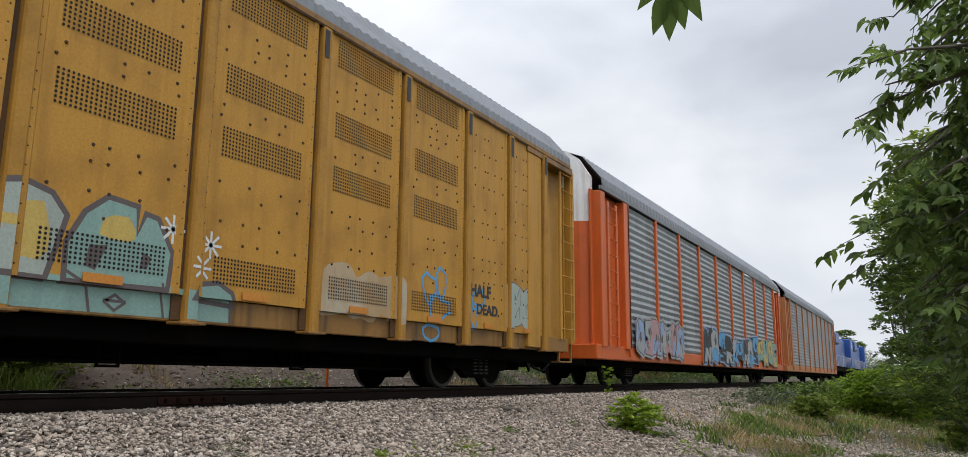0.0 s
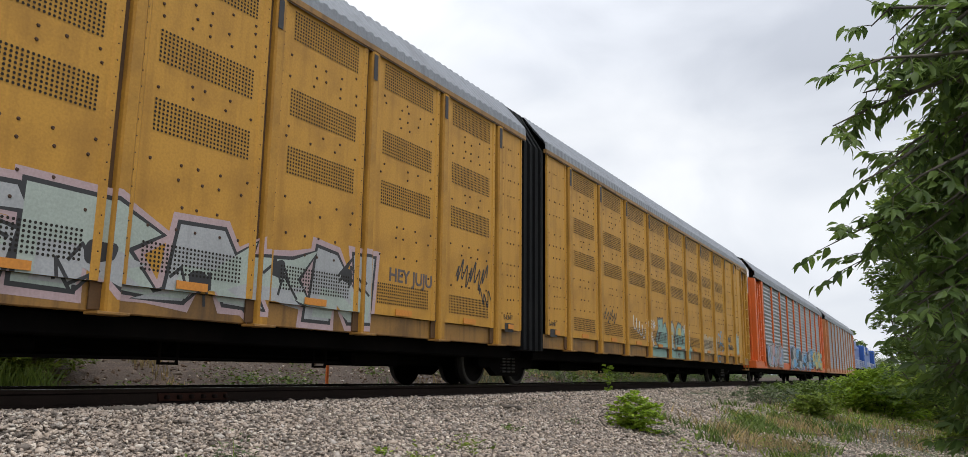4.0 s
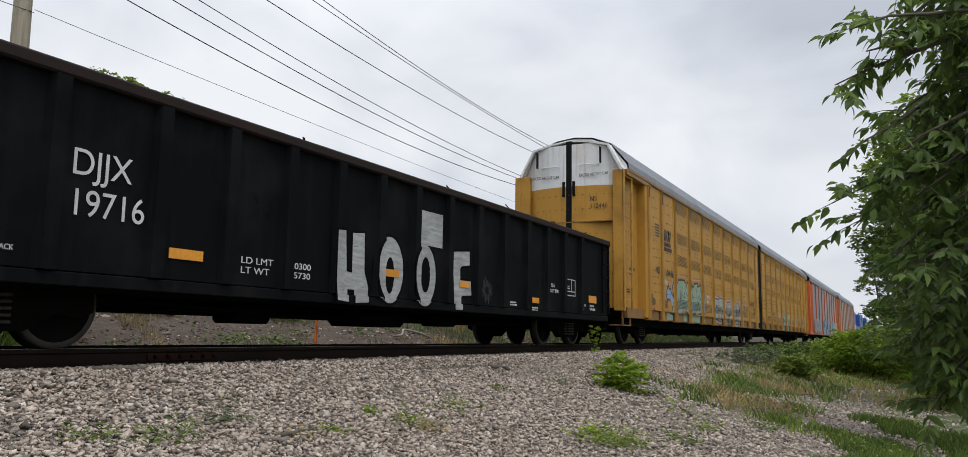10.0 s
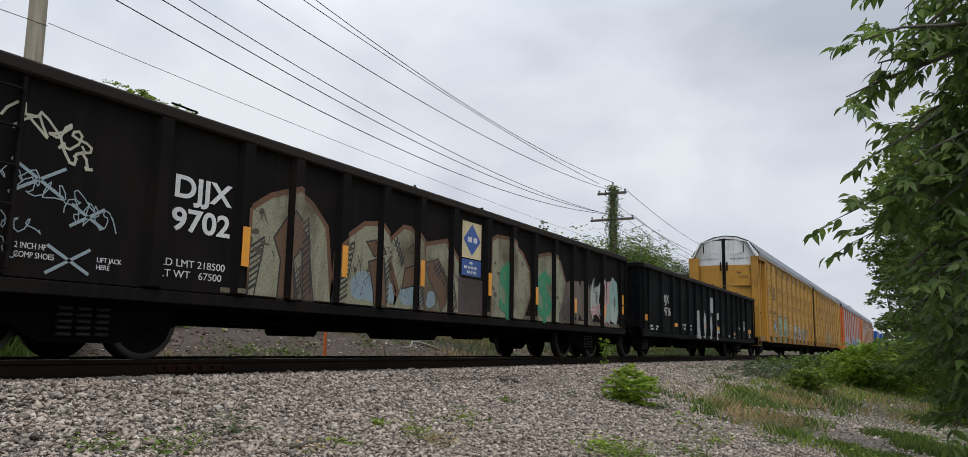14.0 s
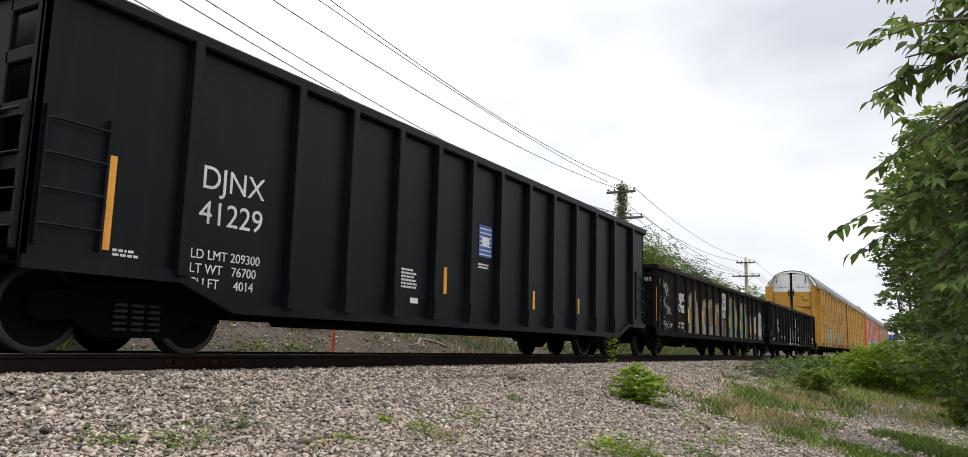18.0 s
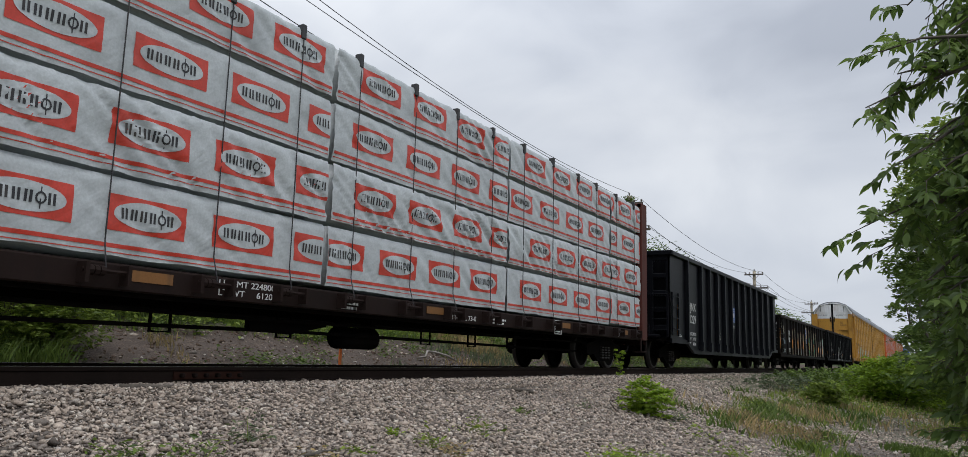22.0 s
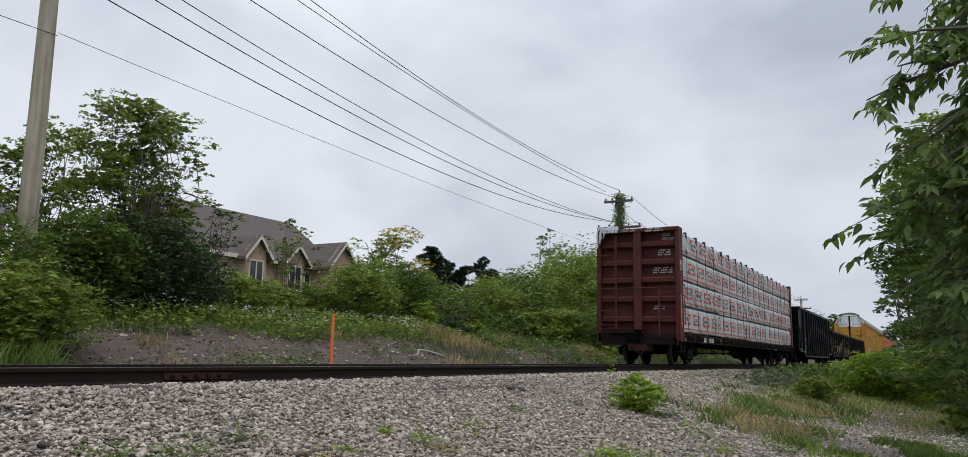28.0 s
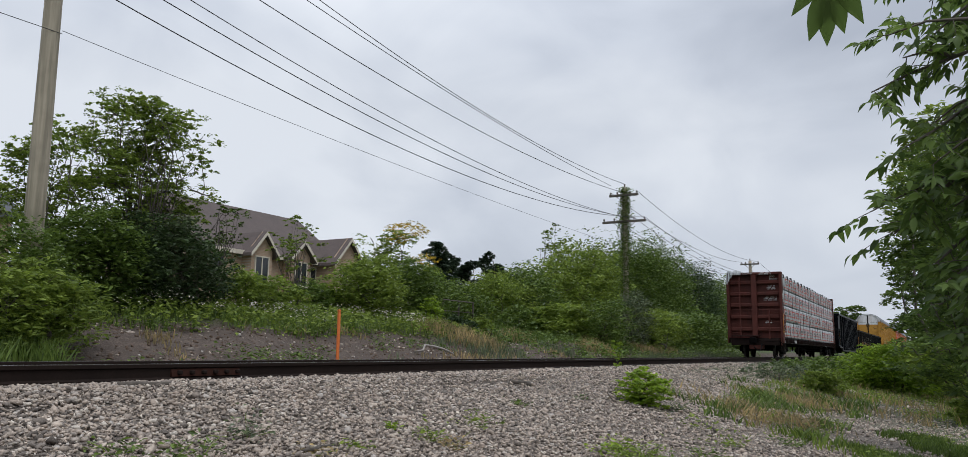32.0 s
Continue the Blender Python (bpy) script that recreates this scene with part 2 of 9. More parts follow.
GBROWN = paint("brown_black_car_paint", (0.0085, 0.0075, 0.0072), dirt=(0.018, 0.014, 0.0115), amount=0.6, streak=0.6, rough=0.75, spec=0.05)
HBLACK = paint("glossy_black_paint", (0.004, 0.0047, 0.0068), dirt=(0.0105, 0.0108, 0.0132), amount=0.5, streak=0.6, rough=0.42, spec=0.13)
OXIDE = paint("oxide_red_paint", (0.085, 0.025, 0.019), dirt=(0.035, 0.016, 0.013), amount=0.6, streak=0.6, rough=0.65, spec=0.2)
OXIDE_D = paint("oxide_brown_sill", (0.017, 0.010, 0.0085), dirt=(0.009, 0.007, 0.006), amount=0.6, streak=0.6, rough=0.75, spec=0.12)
STEELW = paint("worn_wheel_steel", (0.05, 0.046, 0.043), dirt=(0.02, 0.018, 0.016), rough=0.5, metal=0.4)
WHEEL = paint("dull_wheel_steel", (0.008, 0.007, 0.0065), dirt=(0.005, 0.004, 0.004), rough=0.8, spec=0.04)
RAILSIDE = paint("rusty_rail_steel", (0.02, 0.0135, 0.011), dirt=(0.009, 0.007, 0.006), amount=0.6, streak=0.2, rough=0.85, spec=0.1)
RAILTOP = paint("polished_rail_head", (0.45, 0.45, 0.46), dirt=(0.25, 0.22, 0.2), rough=0.25, metal=0.9)
TIE = wood_mat("creosoted_tie_wood", (0.035, 0.027, 0.022), (0.075, 0.06, 0.05), (1, 0.06, 1))
POLEWOOD = wood_mat("weathered_pole_wood", (0.24, 0.21, 0.155), (0.45, 0.395, 0.30))
ARMWOOD = wood_mat("dark_arm_wood", (0.07, 0.06, 0.05), (0.14, 0.12, 0.10), (0.05, 1, 1))
BARK = wood_mat("grey_bark", (0.06, 0.05, 0.04), (0.13, 0.11, 0.09), (1, 1, 0.2), 9)
WIRE = paint("black_cable", (0.02, 0.02, 0.022), rough=0.6)
STAKE = paint("faded_orange_stake_paint", (0.70, 0.17, 0.035), dirt=(0.4, 0.12, 0.04), rough=0.6)
LETTER = paint("white_stencil_paint", (0.62, 0.62, 0.62), dirt=(0.25, 0.25, 0.24), amount=0.5, streak=0.4, rough=0.6)
INK = paint("black_stencil_paint", (0.02, 0.02, 0.024), dirt=(0.09, 0.06, 0.03), amount=0.3, streak=0.3, rough=0.6)
WRAP = paint("white_woven_wrap", (0.45, 0.48, 0.49), dirt=(0.31, 0.33, 0.345), amount=0.5, streak=0.3, rough=0.38, folds=0.3)
WRAPRED = paint("red_print", (0.52, 0.04, 0.02), dirt=(0.40, 0.06, 0.04), amount=0.4, streak=0.4, rough=0.42, folds=0.3)
LUMBER = wood_mat("sawn_lumber", (0.36, 0.24, 0.12), (0.5, 0.36, 0.2), (0.05, 1, 1))
STRAP = paint("dark_tie_strap", (0.02, 0.02, 0.022), rough=0.5)
BLUE = paint("blue_enamel", (0.018, 0.075, 0.30), dirt=(0.03, 0.05, 0.12), rough=0.4)
GLASS_D = paint("dark_window_glass", (0.02, 0.025, 0.03), dirt=(0.05, 0.055, 0.06), amount=0.3, streak=0.1, rough=0.08)
CREAM = paint("cream_sticker", (0.62, 0.52, 0.30), dirt=(0.3, 0.22, 0.12), rough=0.5)
def spray(name, col):
    return paint("spray_" + name, col, dirt=tuple(v * 0.6 for v in col), amount=0.45, streak=0.4, rough=0.6)
SP_WHITE, SP_SKY = spray("white", (0.60, 0.62, 0.62)), spray("sky", (0.24, 0.34, 0.52))
SP_BLACK, SP_BLUE, SP_GREY = spray("black", (0.025, 0.025, 0.028)), spray("blue", (0.09, 0.30, 0.55)), spray("grey", (0.10, 0.08, 0.08))
SP_GREEN, SP_CREAM, SP_PINK = spray("green", (0.03, 0.20, 0.10)), spray("cream", (0.40, 0.38, 0.30)), spray("pink", (0.42, 0.25, 0.26))
SP_BROWN, SP_GOLD, SP_SILVER = spray("brown", (0.12, 0.065, 0.035)), spray("gold", (0.5, 0.36, 0.09)), spray("silver", (0.33, 0.34, 0.35))
SP_LILAC, SP_TEAL = spray("lilac", (0.40, 0.29, 0.30)), spray("pale_aqua", (0.205, 0.335, 0.30))

SP_MINTG, SP_PALE = spray("grey_mint", (0.27, 0.36, 0.27)), spray("pale_grey", (0.33, 0.38, 0.34))
SP_FADED = paint("spray_faded_white", (0.44, 0.39, 0.30), dirt=(0.36, 0.22, 0.08), amount=0.8, streak=0.6, rough=0.6, lo=0.42, hi=0.62)

# ---- mesh helpers ----


class Mesh:
    """Gathers faces, for from_pydata."""

    def __init__(self):
        self.v, self.f = [], []

    def add(self, verts, faces):
        k = len(self.v)
        self.v += verts
        self.f += [tuple(i + k for i in f) for f in faces]
        return self

    def box(self, x0, x1, y0, y1, z0, z1, b=0.0):
        b = min(b, (x1 - x0) / 3, (y1 - y0) / 3, (z1 - z0) / 3)
        if b <= 0:
            v = [(x, y, z) for z in (z0, z1) for y in (y0, y1) for x in (x0, x1)]
            return self.add(v, [(0, 2, 3, 1), (4, 5, 7, 6), (0, 1, 5, 4), (1, 3, 7, 5), (3, 2, 6, 7), (2, 0, 4, 6)])
        rings = []
        for z, i in ((z0, b), (z0 + b, 0), (z1 - b, 0), (z1, b)):
            rings.append([(x0 + i + (b if i == 0 else 0), y0 + i, z), (x1 - i - (b if i == 0 else 0), y0 + i, z), (x1 - i, y0 + i + (b if i == 0 else 0), z), (x1 - i, y1 - i - (b if i == 0 else 0), z),
                          (x1 - i - (b if i == 0 else 0), y1 - i, z), (x0 + i + (b if i == 0 else 0), y1 - i, z), (x0 + i, y1 - i - (b if i == 0 else 0), z), (x0 + i, y0 + i + (b if i == 0 else 0), z)])
        v = [p for r in rings for p in r]
        f = [tuple(range(7, -1, -1)), tuple(range(24, 32))]
        for r in range(3):
            f += [(r * 8 + i, r * 8 + (i + 1) % 8, r * 8 + 8 + (i + 1) % 8, r * 8 + 8 + i) for i in range(8)]
        return self.add(v, f)

    def tube(self, pts, rad, n=8, caps=True):
        """A round bar along pts; rad a number or one for each point."""
        pts = [Vector(p) for p in pts]
        rad = rad if isinstance(rad, (list, tuple)) else [rad] * len(pts)
        k = len(self.v)
        up = None
        for i, p in enumerate(pts):
            d = (pts[min(i + 1, len(pts) - 1)] - pts[max(i - 1, 0)]).normalized()
            if up is None or abs(up.dot(d)) > 0.98:
                up = Vector((0, 0, 1)) if abs(d.z) < 0.9 else Vector((1, 0, 0))
            s = d.cross(up).normalized()
            up = s.cross(d)
            self.v += [tuple(p + (s * math.cos(a) + up * math.sin(a)) * rad[i]) for a in (2 * math.pi * j / n for j in range(n))]
        for i in range(len(pts) - 1):
            self.f += [(k + i * n + j, k + i * n + (j + 1) % n, k + (i + 1) * n + (j + 1) % n, k + (i + 1) * n + j) for j in range(n)]
        if caps:
            self.f += [tuple(k + j for j in reversed(range(n))), tuple(k + (len(pts) - 1) * n + j for j in range(n))]
        return self

    def lathe(self, prof, y, x=0.0, z=0.0, n=24):
        """Turned about an axis along y: prof of (radius, offset along y)."""
        k = len(self.v)
        for r, o in prof:
            self.v += [(x + r * math.cos(2 * math.pi * j / n), y + o, z + r * math.sin(2 * math.pi * j / n)) for j in range(n)]
        for i in range(len(prof) - 1):
            self.f += [(k + i * n + j, k + i * n + (j + 1) % n, k + (i + 1) * n + (j + 1) % n, k + (i + 1) * n + j) for j in range(n)]
        return self

    def prism(self, poly, y0, y1):
        """A polygon in x and z, drawn out from y0 to y1."""
        n = len(poly)
        v = [(x, y0, z) for x, z in poly] + [(x, y1, z) for x, z in poly]
        return self.add(v, [tuple(range(n)), tuple(range(2 * n - 1, n - 1, -1))] + [(i, i + n, (i + 1) % n + n, (i + 1) % n) for i in range(n)])

    def prism_x(self, poly, x0, x1):
        """A polygon in y and z, drawn out from x0 to x1."""
        n = len(poly)
        v = [(x0, y, z) for y, z in poly] + [(x1, y, z) for y, z in poly]
        return self.add(v, [tuple(range(n - 1, -1, -1)), tuple(range(n, 2 * n))] + [(i, (i + 1) % n, (i + 1) % n + n, i + n) for i in range(n)])

    def prism_z(self, poly, z0, z1):
        """A polygon in x and y, drawn out from z0 to z1."""
        n = len(poly)
        v = [(x, y, z0) for x, y in poly] + [(x, y, z1) for x, y in poly]
        return self.add(v, [tuple(range(n - 1, -1, -1)), tuple(range(n, 2 * n))] + [(i, (i + 1) % n, (i + 1) % n + n, i + n) for i in range(n)])

    def dot(self, x, y, z, r, n=6):
        """A bolt head that faces -y."""
        ring = [(x + r * math.cos(2 * math.pi * j / n), y, z + r * math.sin(2 * math.pi * j / n)) for j in range(n)]
        ring2 = [(x + 0.7 * r * math.cos(2 * math.pi * j / n), y - 0.6 * r, z + 0.7 * r * math.sin(2 * math.pi * j / n)) for j in range(n)]
        return self.add(ring + ring2, [(j, (j + 1) % n, n + (j + 1) % n, n + j) for j in range(n)] + [tuple(range(n, 2 * n))])

    def data(self, name, mat, smooth=False):
        me = bpy.data.meshes.new(name)
        me.from_pydata(self.v, [], self.f)
        me.materials.append(mat)
        if smooth:
            me.polygons.foreach_set("use_smooth", [True] * len(me.polygons))
        me.update()
        return me


STUFF_PARTS = {"panel_bolts", "rivets", "small_lettering", "paint_line", "paint_fill", "car_number", "printed_mark", "sprayed_tag", "torn_wrap", "grille", "owner_name", "railway_name", "crown", "blossom", "ivy", "bent_scrap", "weed_stem", "weed_foliage"}


def part(name, mesh, mat, parent, label="", at=None, smooth=False):
    """One mesh object under a thing or a part."""
    data = mesh if isinstance(mesh, bpy.types.Mesh) else mesh.data(name, mat, smooth)
    ob = new(name, data)
    ob.parent = parent
    if at is not None:
        ob.location = at
    if label:
        ob["label"] = label
    if name in STUFF_PARTS:
        ob["kind"] = "stuff"
    return ob


def thing(name, label, category, at=(0, 0, 0), group="", kind=""):
    ob = new(name)
    ob.empty_display_size = 0.2
    ob.location = at
    return tagged(ob, label, category, group, kind)


def solid(name, mesh, mat, label, category, at=(0, 0, 0), group="", kind="", smooth=False):
    ob = new(name, mesh.data(name, mat, smooth))
    ob.location = at
    return tagged(ob, label, category, group, kind)


def words(name, text, x, z, size, mat, parent, y, width=None, label="", end=False, bold=0.0):
    """Lettering on a side that faces -y (or, with end, on one that faces -x; then x runs along -y)."""
    cu = bpy.data.curves.new(name, "FONT")
    cu.body, cu.size, cu.extrude, cu.space_line = text, size, 0.002, 1.05
    cu.offset = bold
    tmp = new(name, cu)
    bpy.context.view_layer.update()
    me = bpy.data.meshes.new_from_object(tmp.evaluated_get(bpy.context.evaluated_depsgraph_get()))
    bpy.data.objects.remove(tmp)
    bpy.data.curves.remove(cu)
    co = np.array([v.co for v in me.vertices])
    k = 1.0 if width is None or len(co) == 0 else width / max(1e-6, co[:, 0].max() - co[:, 0].min())
    for v in me.vertices:
        a, b, c = v.co.x * k, v.co.y, v.co.z
        v.co = (y - c, -(x + a), z + b) if end else (x + a, y - c, z + b)
    me.materials.append(mat)
    return part(name, me, mat, parent, label)


def bars(mesh, x, z, w, h, y, lines=3, seed=0):
    """Lines of small writing too fine to read."""
    rnd = random.Random(seed)
    for i in range(lines):
        zz, xx = z - i * h * 1.7, x
        while xx < x + w * rnd.uniform(0.75, 1.0):
            ww = rnd.uniform(0.25, 0.9) * h * 3
            mesh.box(xx, min(xx + ww, x + w), y - 0.003, y, zz, zz + h)
            xx += ww + h * 0.7
    return mesh


def clip(pts, axis, at_, keep_low):
    """The piece of a polygon on one side of a straight cut."""
    out = []
    for i, p in enumerate(pts):
        q = pts[(i + 1) % len(pts)]
        a, b = p[axis] - at_, q[axis] - at_
        if keep_low:
            a, b = -a, -b
        if a >= 0:
            out.append(p)
        if (a > 0 > b) or (a < 0 < b):
            k = a / (a - b)
            out.append((p[0] + (q[0] - p[0]) * k, p[1] + (q[1] - p[1]) * k))
    return out


def area(pts):
    return sum(p[0] * q[1] - q[0] * p[1] for p, q in zip(pts, pts[1:] + pts[:1])) / 2


def flatpoly(mesh, pts, y, bands=None):
    """A paint patch on a side that faces -y. bands: (x0, x1, y) of the posts that it runs over, and the sill (z, y) under it."""
    if area(pts) > 0:
        pts = pts[::-1]
    if not bands:
        return mesh.add([(x, y, z) for x, z in pts], [tuple(range(len(pts)))])
    posts, sill = bands
    lo, hi = min(p[0] for p in pts), max(p[0] for p in pts)
    cuts = [(-1e3, posts[0][0], 0.0)]
    for i, (x0, x1, dy) in enumerate(posts):
        cuts += [(x0, x1, dy), (x1, posts[i + 1][0] if i + 1 < len(posts) else 1e3, 0.0)]
    for x0, x1, dy in cuts:
        if x1 <= lo or x0 >= hi:
            continue
        q = clip(clip(pts, 0, x0, False), 0, x1, True)
        if len(q) < 3:
            continue
        for r, d in ((clip(q, 1, sill[0], False), dy), (clip(q, 1, sill[0], True), dy if dy else sill[1])):
            if len(r) > 2:
                mesh.add([(x, y + d, z) for x, z in r], [tuple(range(len(r)))])
    return mesh


def stroke(mesh, pts, wid, y, bands=None):
    """A painted line of a given width."""
    for (x0, z0), (x1, z1) in zip(pts, pts[1:]):
        d = math.hypot(x1 - x0, z1 - z0) or 1e-6
        nx, nz = -(z1 - z0) / d * wid / 2, (x1 - x0) / d * wid / 2
        ex, ez = (x1 - x0) / d * wid * 0.35, (z1 - z0) / d * wid * 0.35
        y -= 0.0001
        flatpoly(mesh, [(x0 - nx - ex, z0 - nz - ez), (x1 - nx + ex, z1 - nz + ez), (x1 + nx + ex, z1 + nz + ez), (x0 + nx - ex, z0 + nz - ez)], y, bands)
    return mesh


def offset(pts, k):
    """The outline moved outwards by k."""
    if area(pts) > 0:
        pts = pts[::-1]
    out = []
    for i, p in enumerate(pts):
        a, b = pts[i - 1], pts[(i + 1) % len(pts)]
        n1, n2 = Vector((a[1] - p[1], p[0] - a[0])), Vector((p[1] - b[1], b[0] - p[0]))
        n = (n1.normalized() + n2.normalized())
        n = n / max(0.55, n.length_squared / 2) if n.length > 1e-4 else n
        out.append((p[0] + n.x * k, p[1] + n.y * k))
    return out


def blob_outline(cx, cz, w, h, rnd, n=26, jag=0.14, power=3.0):
    """A soft, swollen letter shape."""
    ph = [rnd.uniform(0, 6.28) for _ in range(3)]
    pts = []
    for j in range(n):
        a = -2 * math.pi * j / n
        r = 1 + jag * (0.6 * math.sin(2 * a + ph[0]) + 0.6 * math.sin(3 * a + ph[1]) + 0.35 * math.sin(5 * a + ph[2]))
        c, s = math.cos(a), math.sin(a)
        q = (abs(c) ** power + abs(s) ** power) ** (-1 / power)
        pts.append((cx + w / 2 * q * c * r, cz + h / 2 * q * s * r))
    return pts


GLYPHS = (
    [(0, 0), (.22, .1), (.36, .95), (.75, 1), (1.05, .02), (.74, .06), (.68, .3), (.46, .3), (.4, -.02)],
    [(.02, .02), (.0, 1), (.62, .96), (.98, .7), (.74, .5), (1.04, .0), (.7, .04), (.4, .4), (.36, 0)],
    [(.1, .06), (.02, .34), (.5, .3), (.5, .42), (.04, .58), (.08, .98), (.9, 1.02), (.98, .74), (.46, .74), (.94, .5), (.9, .02)],
    [(.08, .12), (0, .86), (.34, 1.04), (.84, .94), (1, .3), (.72, -.03)],
    [(0, 0), (.06, 1), (.36, .98), (.66, .5), (.64, 1), (1, 1.04), (.96, 0), (.66, .02), (.36, .46), (.34, 0)],
    [(-.3, .52), (.12, .98), (.1, .74), (.62, .8), (1.0, 1.02), (.72, .52), (1.0, .1), (.5, .34), (.14, .26), (.16, .02)],
)


def graffiti(parent, x0, x1, z0, z1, y, fills, edge, halo=None, n=5, seed=0, label="spray-painted graffiti lettering", ink=0.035, bands=None, sharp=True, holes=0.5):
    """Graffiti letters: halo, outline, fill and inner strokes, each some tenths of a millimetre over the other."""
    rnd = random.Random(seed)
    pitch = (x1 - x0) / n
    root = None
    for i in range(n):
        cx, h = x0 + pitch * i, (z1 - z0) * rnd.uniform(0.86, 1.0)
        zb = z0 + rnd.uniform(0, 0.12) * (z1 - z0)
        w = pitch * rnd.uniform(1.0, 1.22)
        skew = rnd.uniform(-.1, .12)
        if sharp:
            o = [(cx + (a + skew * b) * w + rnd.uniform(-.03, .03) * w, zb + b * h + rnd.uniform(-.03, .03) * h) for a, b in GLYPHS[(i * 5 + seed) % 6]]
        else:
            o = blob_outline(cx + w / 2, zb + h / 2, w * 1.08, h, rnd)
        k = i * 0.00012
        g_edge, g_fill, g_in, g_alt = Mesh(), Mesh(), Mesh(), Mesh()
        if halo:
            gh = Mesh()
            flatpoly(gh, offset(o, ink * 2.6), y - 0.0002 - k, bands)
        flatpoly(g_edge, offset(o, ink), y - 0.001 - k, bands)
        flatpoly(g_fill, o, y - 0.0018 - k, bands)
        cx, cz = sum(q[0] for q in o) / len(o), sum(q[1] for q in o) / len(o)
        if len(fills) > 1:
            flatpoly(g_alt, [(cx + (a - cx) * .8, zb + (b - zb) * 0.42 + 0.03) for a, b in o], y - 0.0021 - k, bands)
        flatpoly(g_in, blob_outline(cx + rnd.uniform(-.08, .08) * w, cz + rnd.uniform(-.05, .25) * h, w * 0.2, h * rnd.uniform(.14, .3), rnd), y - 0.0024 - k, bands)
        for _ in range(3):
            a, b = rnd.uniform(-.32, .15) * w, rnd.uniform(-.38, .25) * h
            stroke(g_in, [(cx + a, cz + b), (cx + a + rnd.uniform(-.05, .25) * w, cz + b + rnd.uniform(0.1, .3) * h), (cx + a + rnd.uniform(0, .3) * w, cz + b - rnd.uniform(0, .12) * h)], ink * 0.8, y - 0.0024 - k, bands)
        if root is None:
            root = part("graffiti", g_edge, edge, parent, label)
            letter = root
        else:
            letter = part("graffiti_letter", g_edge, edge, root)
        f = part("paint_fill", g_fill, fills[i % len(fills)], letter if letter is root else root)
        if len(fills) > 1:
            part("paint_fill", g_alt, fills[(i + 1) % len(fills)], root)
        part("paint_line", g_in, edge, root)
        if halo:
            part("paint_halo", gh, halo, root)
    return root


# ---- the ground ----


def lerp_table(v, table):
    for (a, p), (b, q) in zip(table, table[1:]):
        if v <= b:
            k = max(0.0, (v - a) / (b - a))
            return p + (q - p) * k
    return table[-1][1]


NEAR = [(0, -0.19), (1.75, -0.2), (2.1, -0.26), (6.6, -1.12), (8.2, -1.3), (14, -1.4), (60, -1.6), (4000, -2)]
FAR = [(0, -0.19), (1.8, -0.22), (2.6, -0.36), (3.3, -0.22), (4.2, 0.1), (5.6, 0.62), (7.2, 0.98), (14, 1.2), (26, 1.7), (60, 2.2), (4000, 3)]


def ground_z(x, y):
    if y < TRACK:
        z = lerp_table(TRACK - y, NEAR)
        if TRACK - y > 2.2:
            z += 0.10 * noise.noise((x * 0.22, y * 0.3, 0)) + 0.02 * noise.noise((x * 1.4, y * 1.4, 3))
        return z
    z = lerp_table(y - TRACK, FAR)
    if y - TRACK > 2.6:
        fade = 1 - 0.45 * min(1, max(0, (x - 22) / 30))
        z = -0.3 + (z + 0.3) * fade + 0.26 * noise.noise((x * 0.3, y * 0.45, 7)) + 0.03 * noise.noise((x * 1.7, y * 1.7, 5))
    return z


def steps(a, b, fine0, fine1, d, grow=1.28):
    out, v, s = [], fine0, d
    while v < fine1:
        out.append(v)
        v += d
    while v < b:
        out.append(v)
        s *= grow
        v += s
    out.append(b)
    v, s = fine0, d
    low = []
    while v > a:
        s *= grow
        v -= s
        low.append(max(v, a))
    return sorted(set(low + out))


gm = Mesh()
gxs, gys = steps(-3000, 3000, -6, 45, 0.35), steps(-3000, 3000, -3, 20, 0.3)
gm.v = [(x, y, ground_z(x, y)) for y in gys for x in gxs]
nx_ = len(gxs)
gm.f = [(j * nx_ + i, j * nx_ + i + 1, (j + 1) * nx_ + i + 1, (j + 1) * nx_ + i) for j in range(len(gys) - 1) for i in range(nx_ - 1)]
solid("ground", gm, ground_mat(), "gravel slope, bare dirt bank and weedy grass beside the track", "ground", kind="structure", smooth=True)

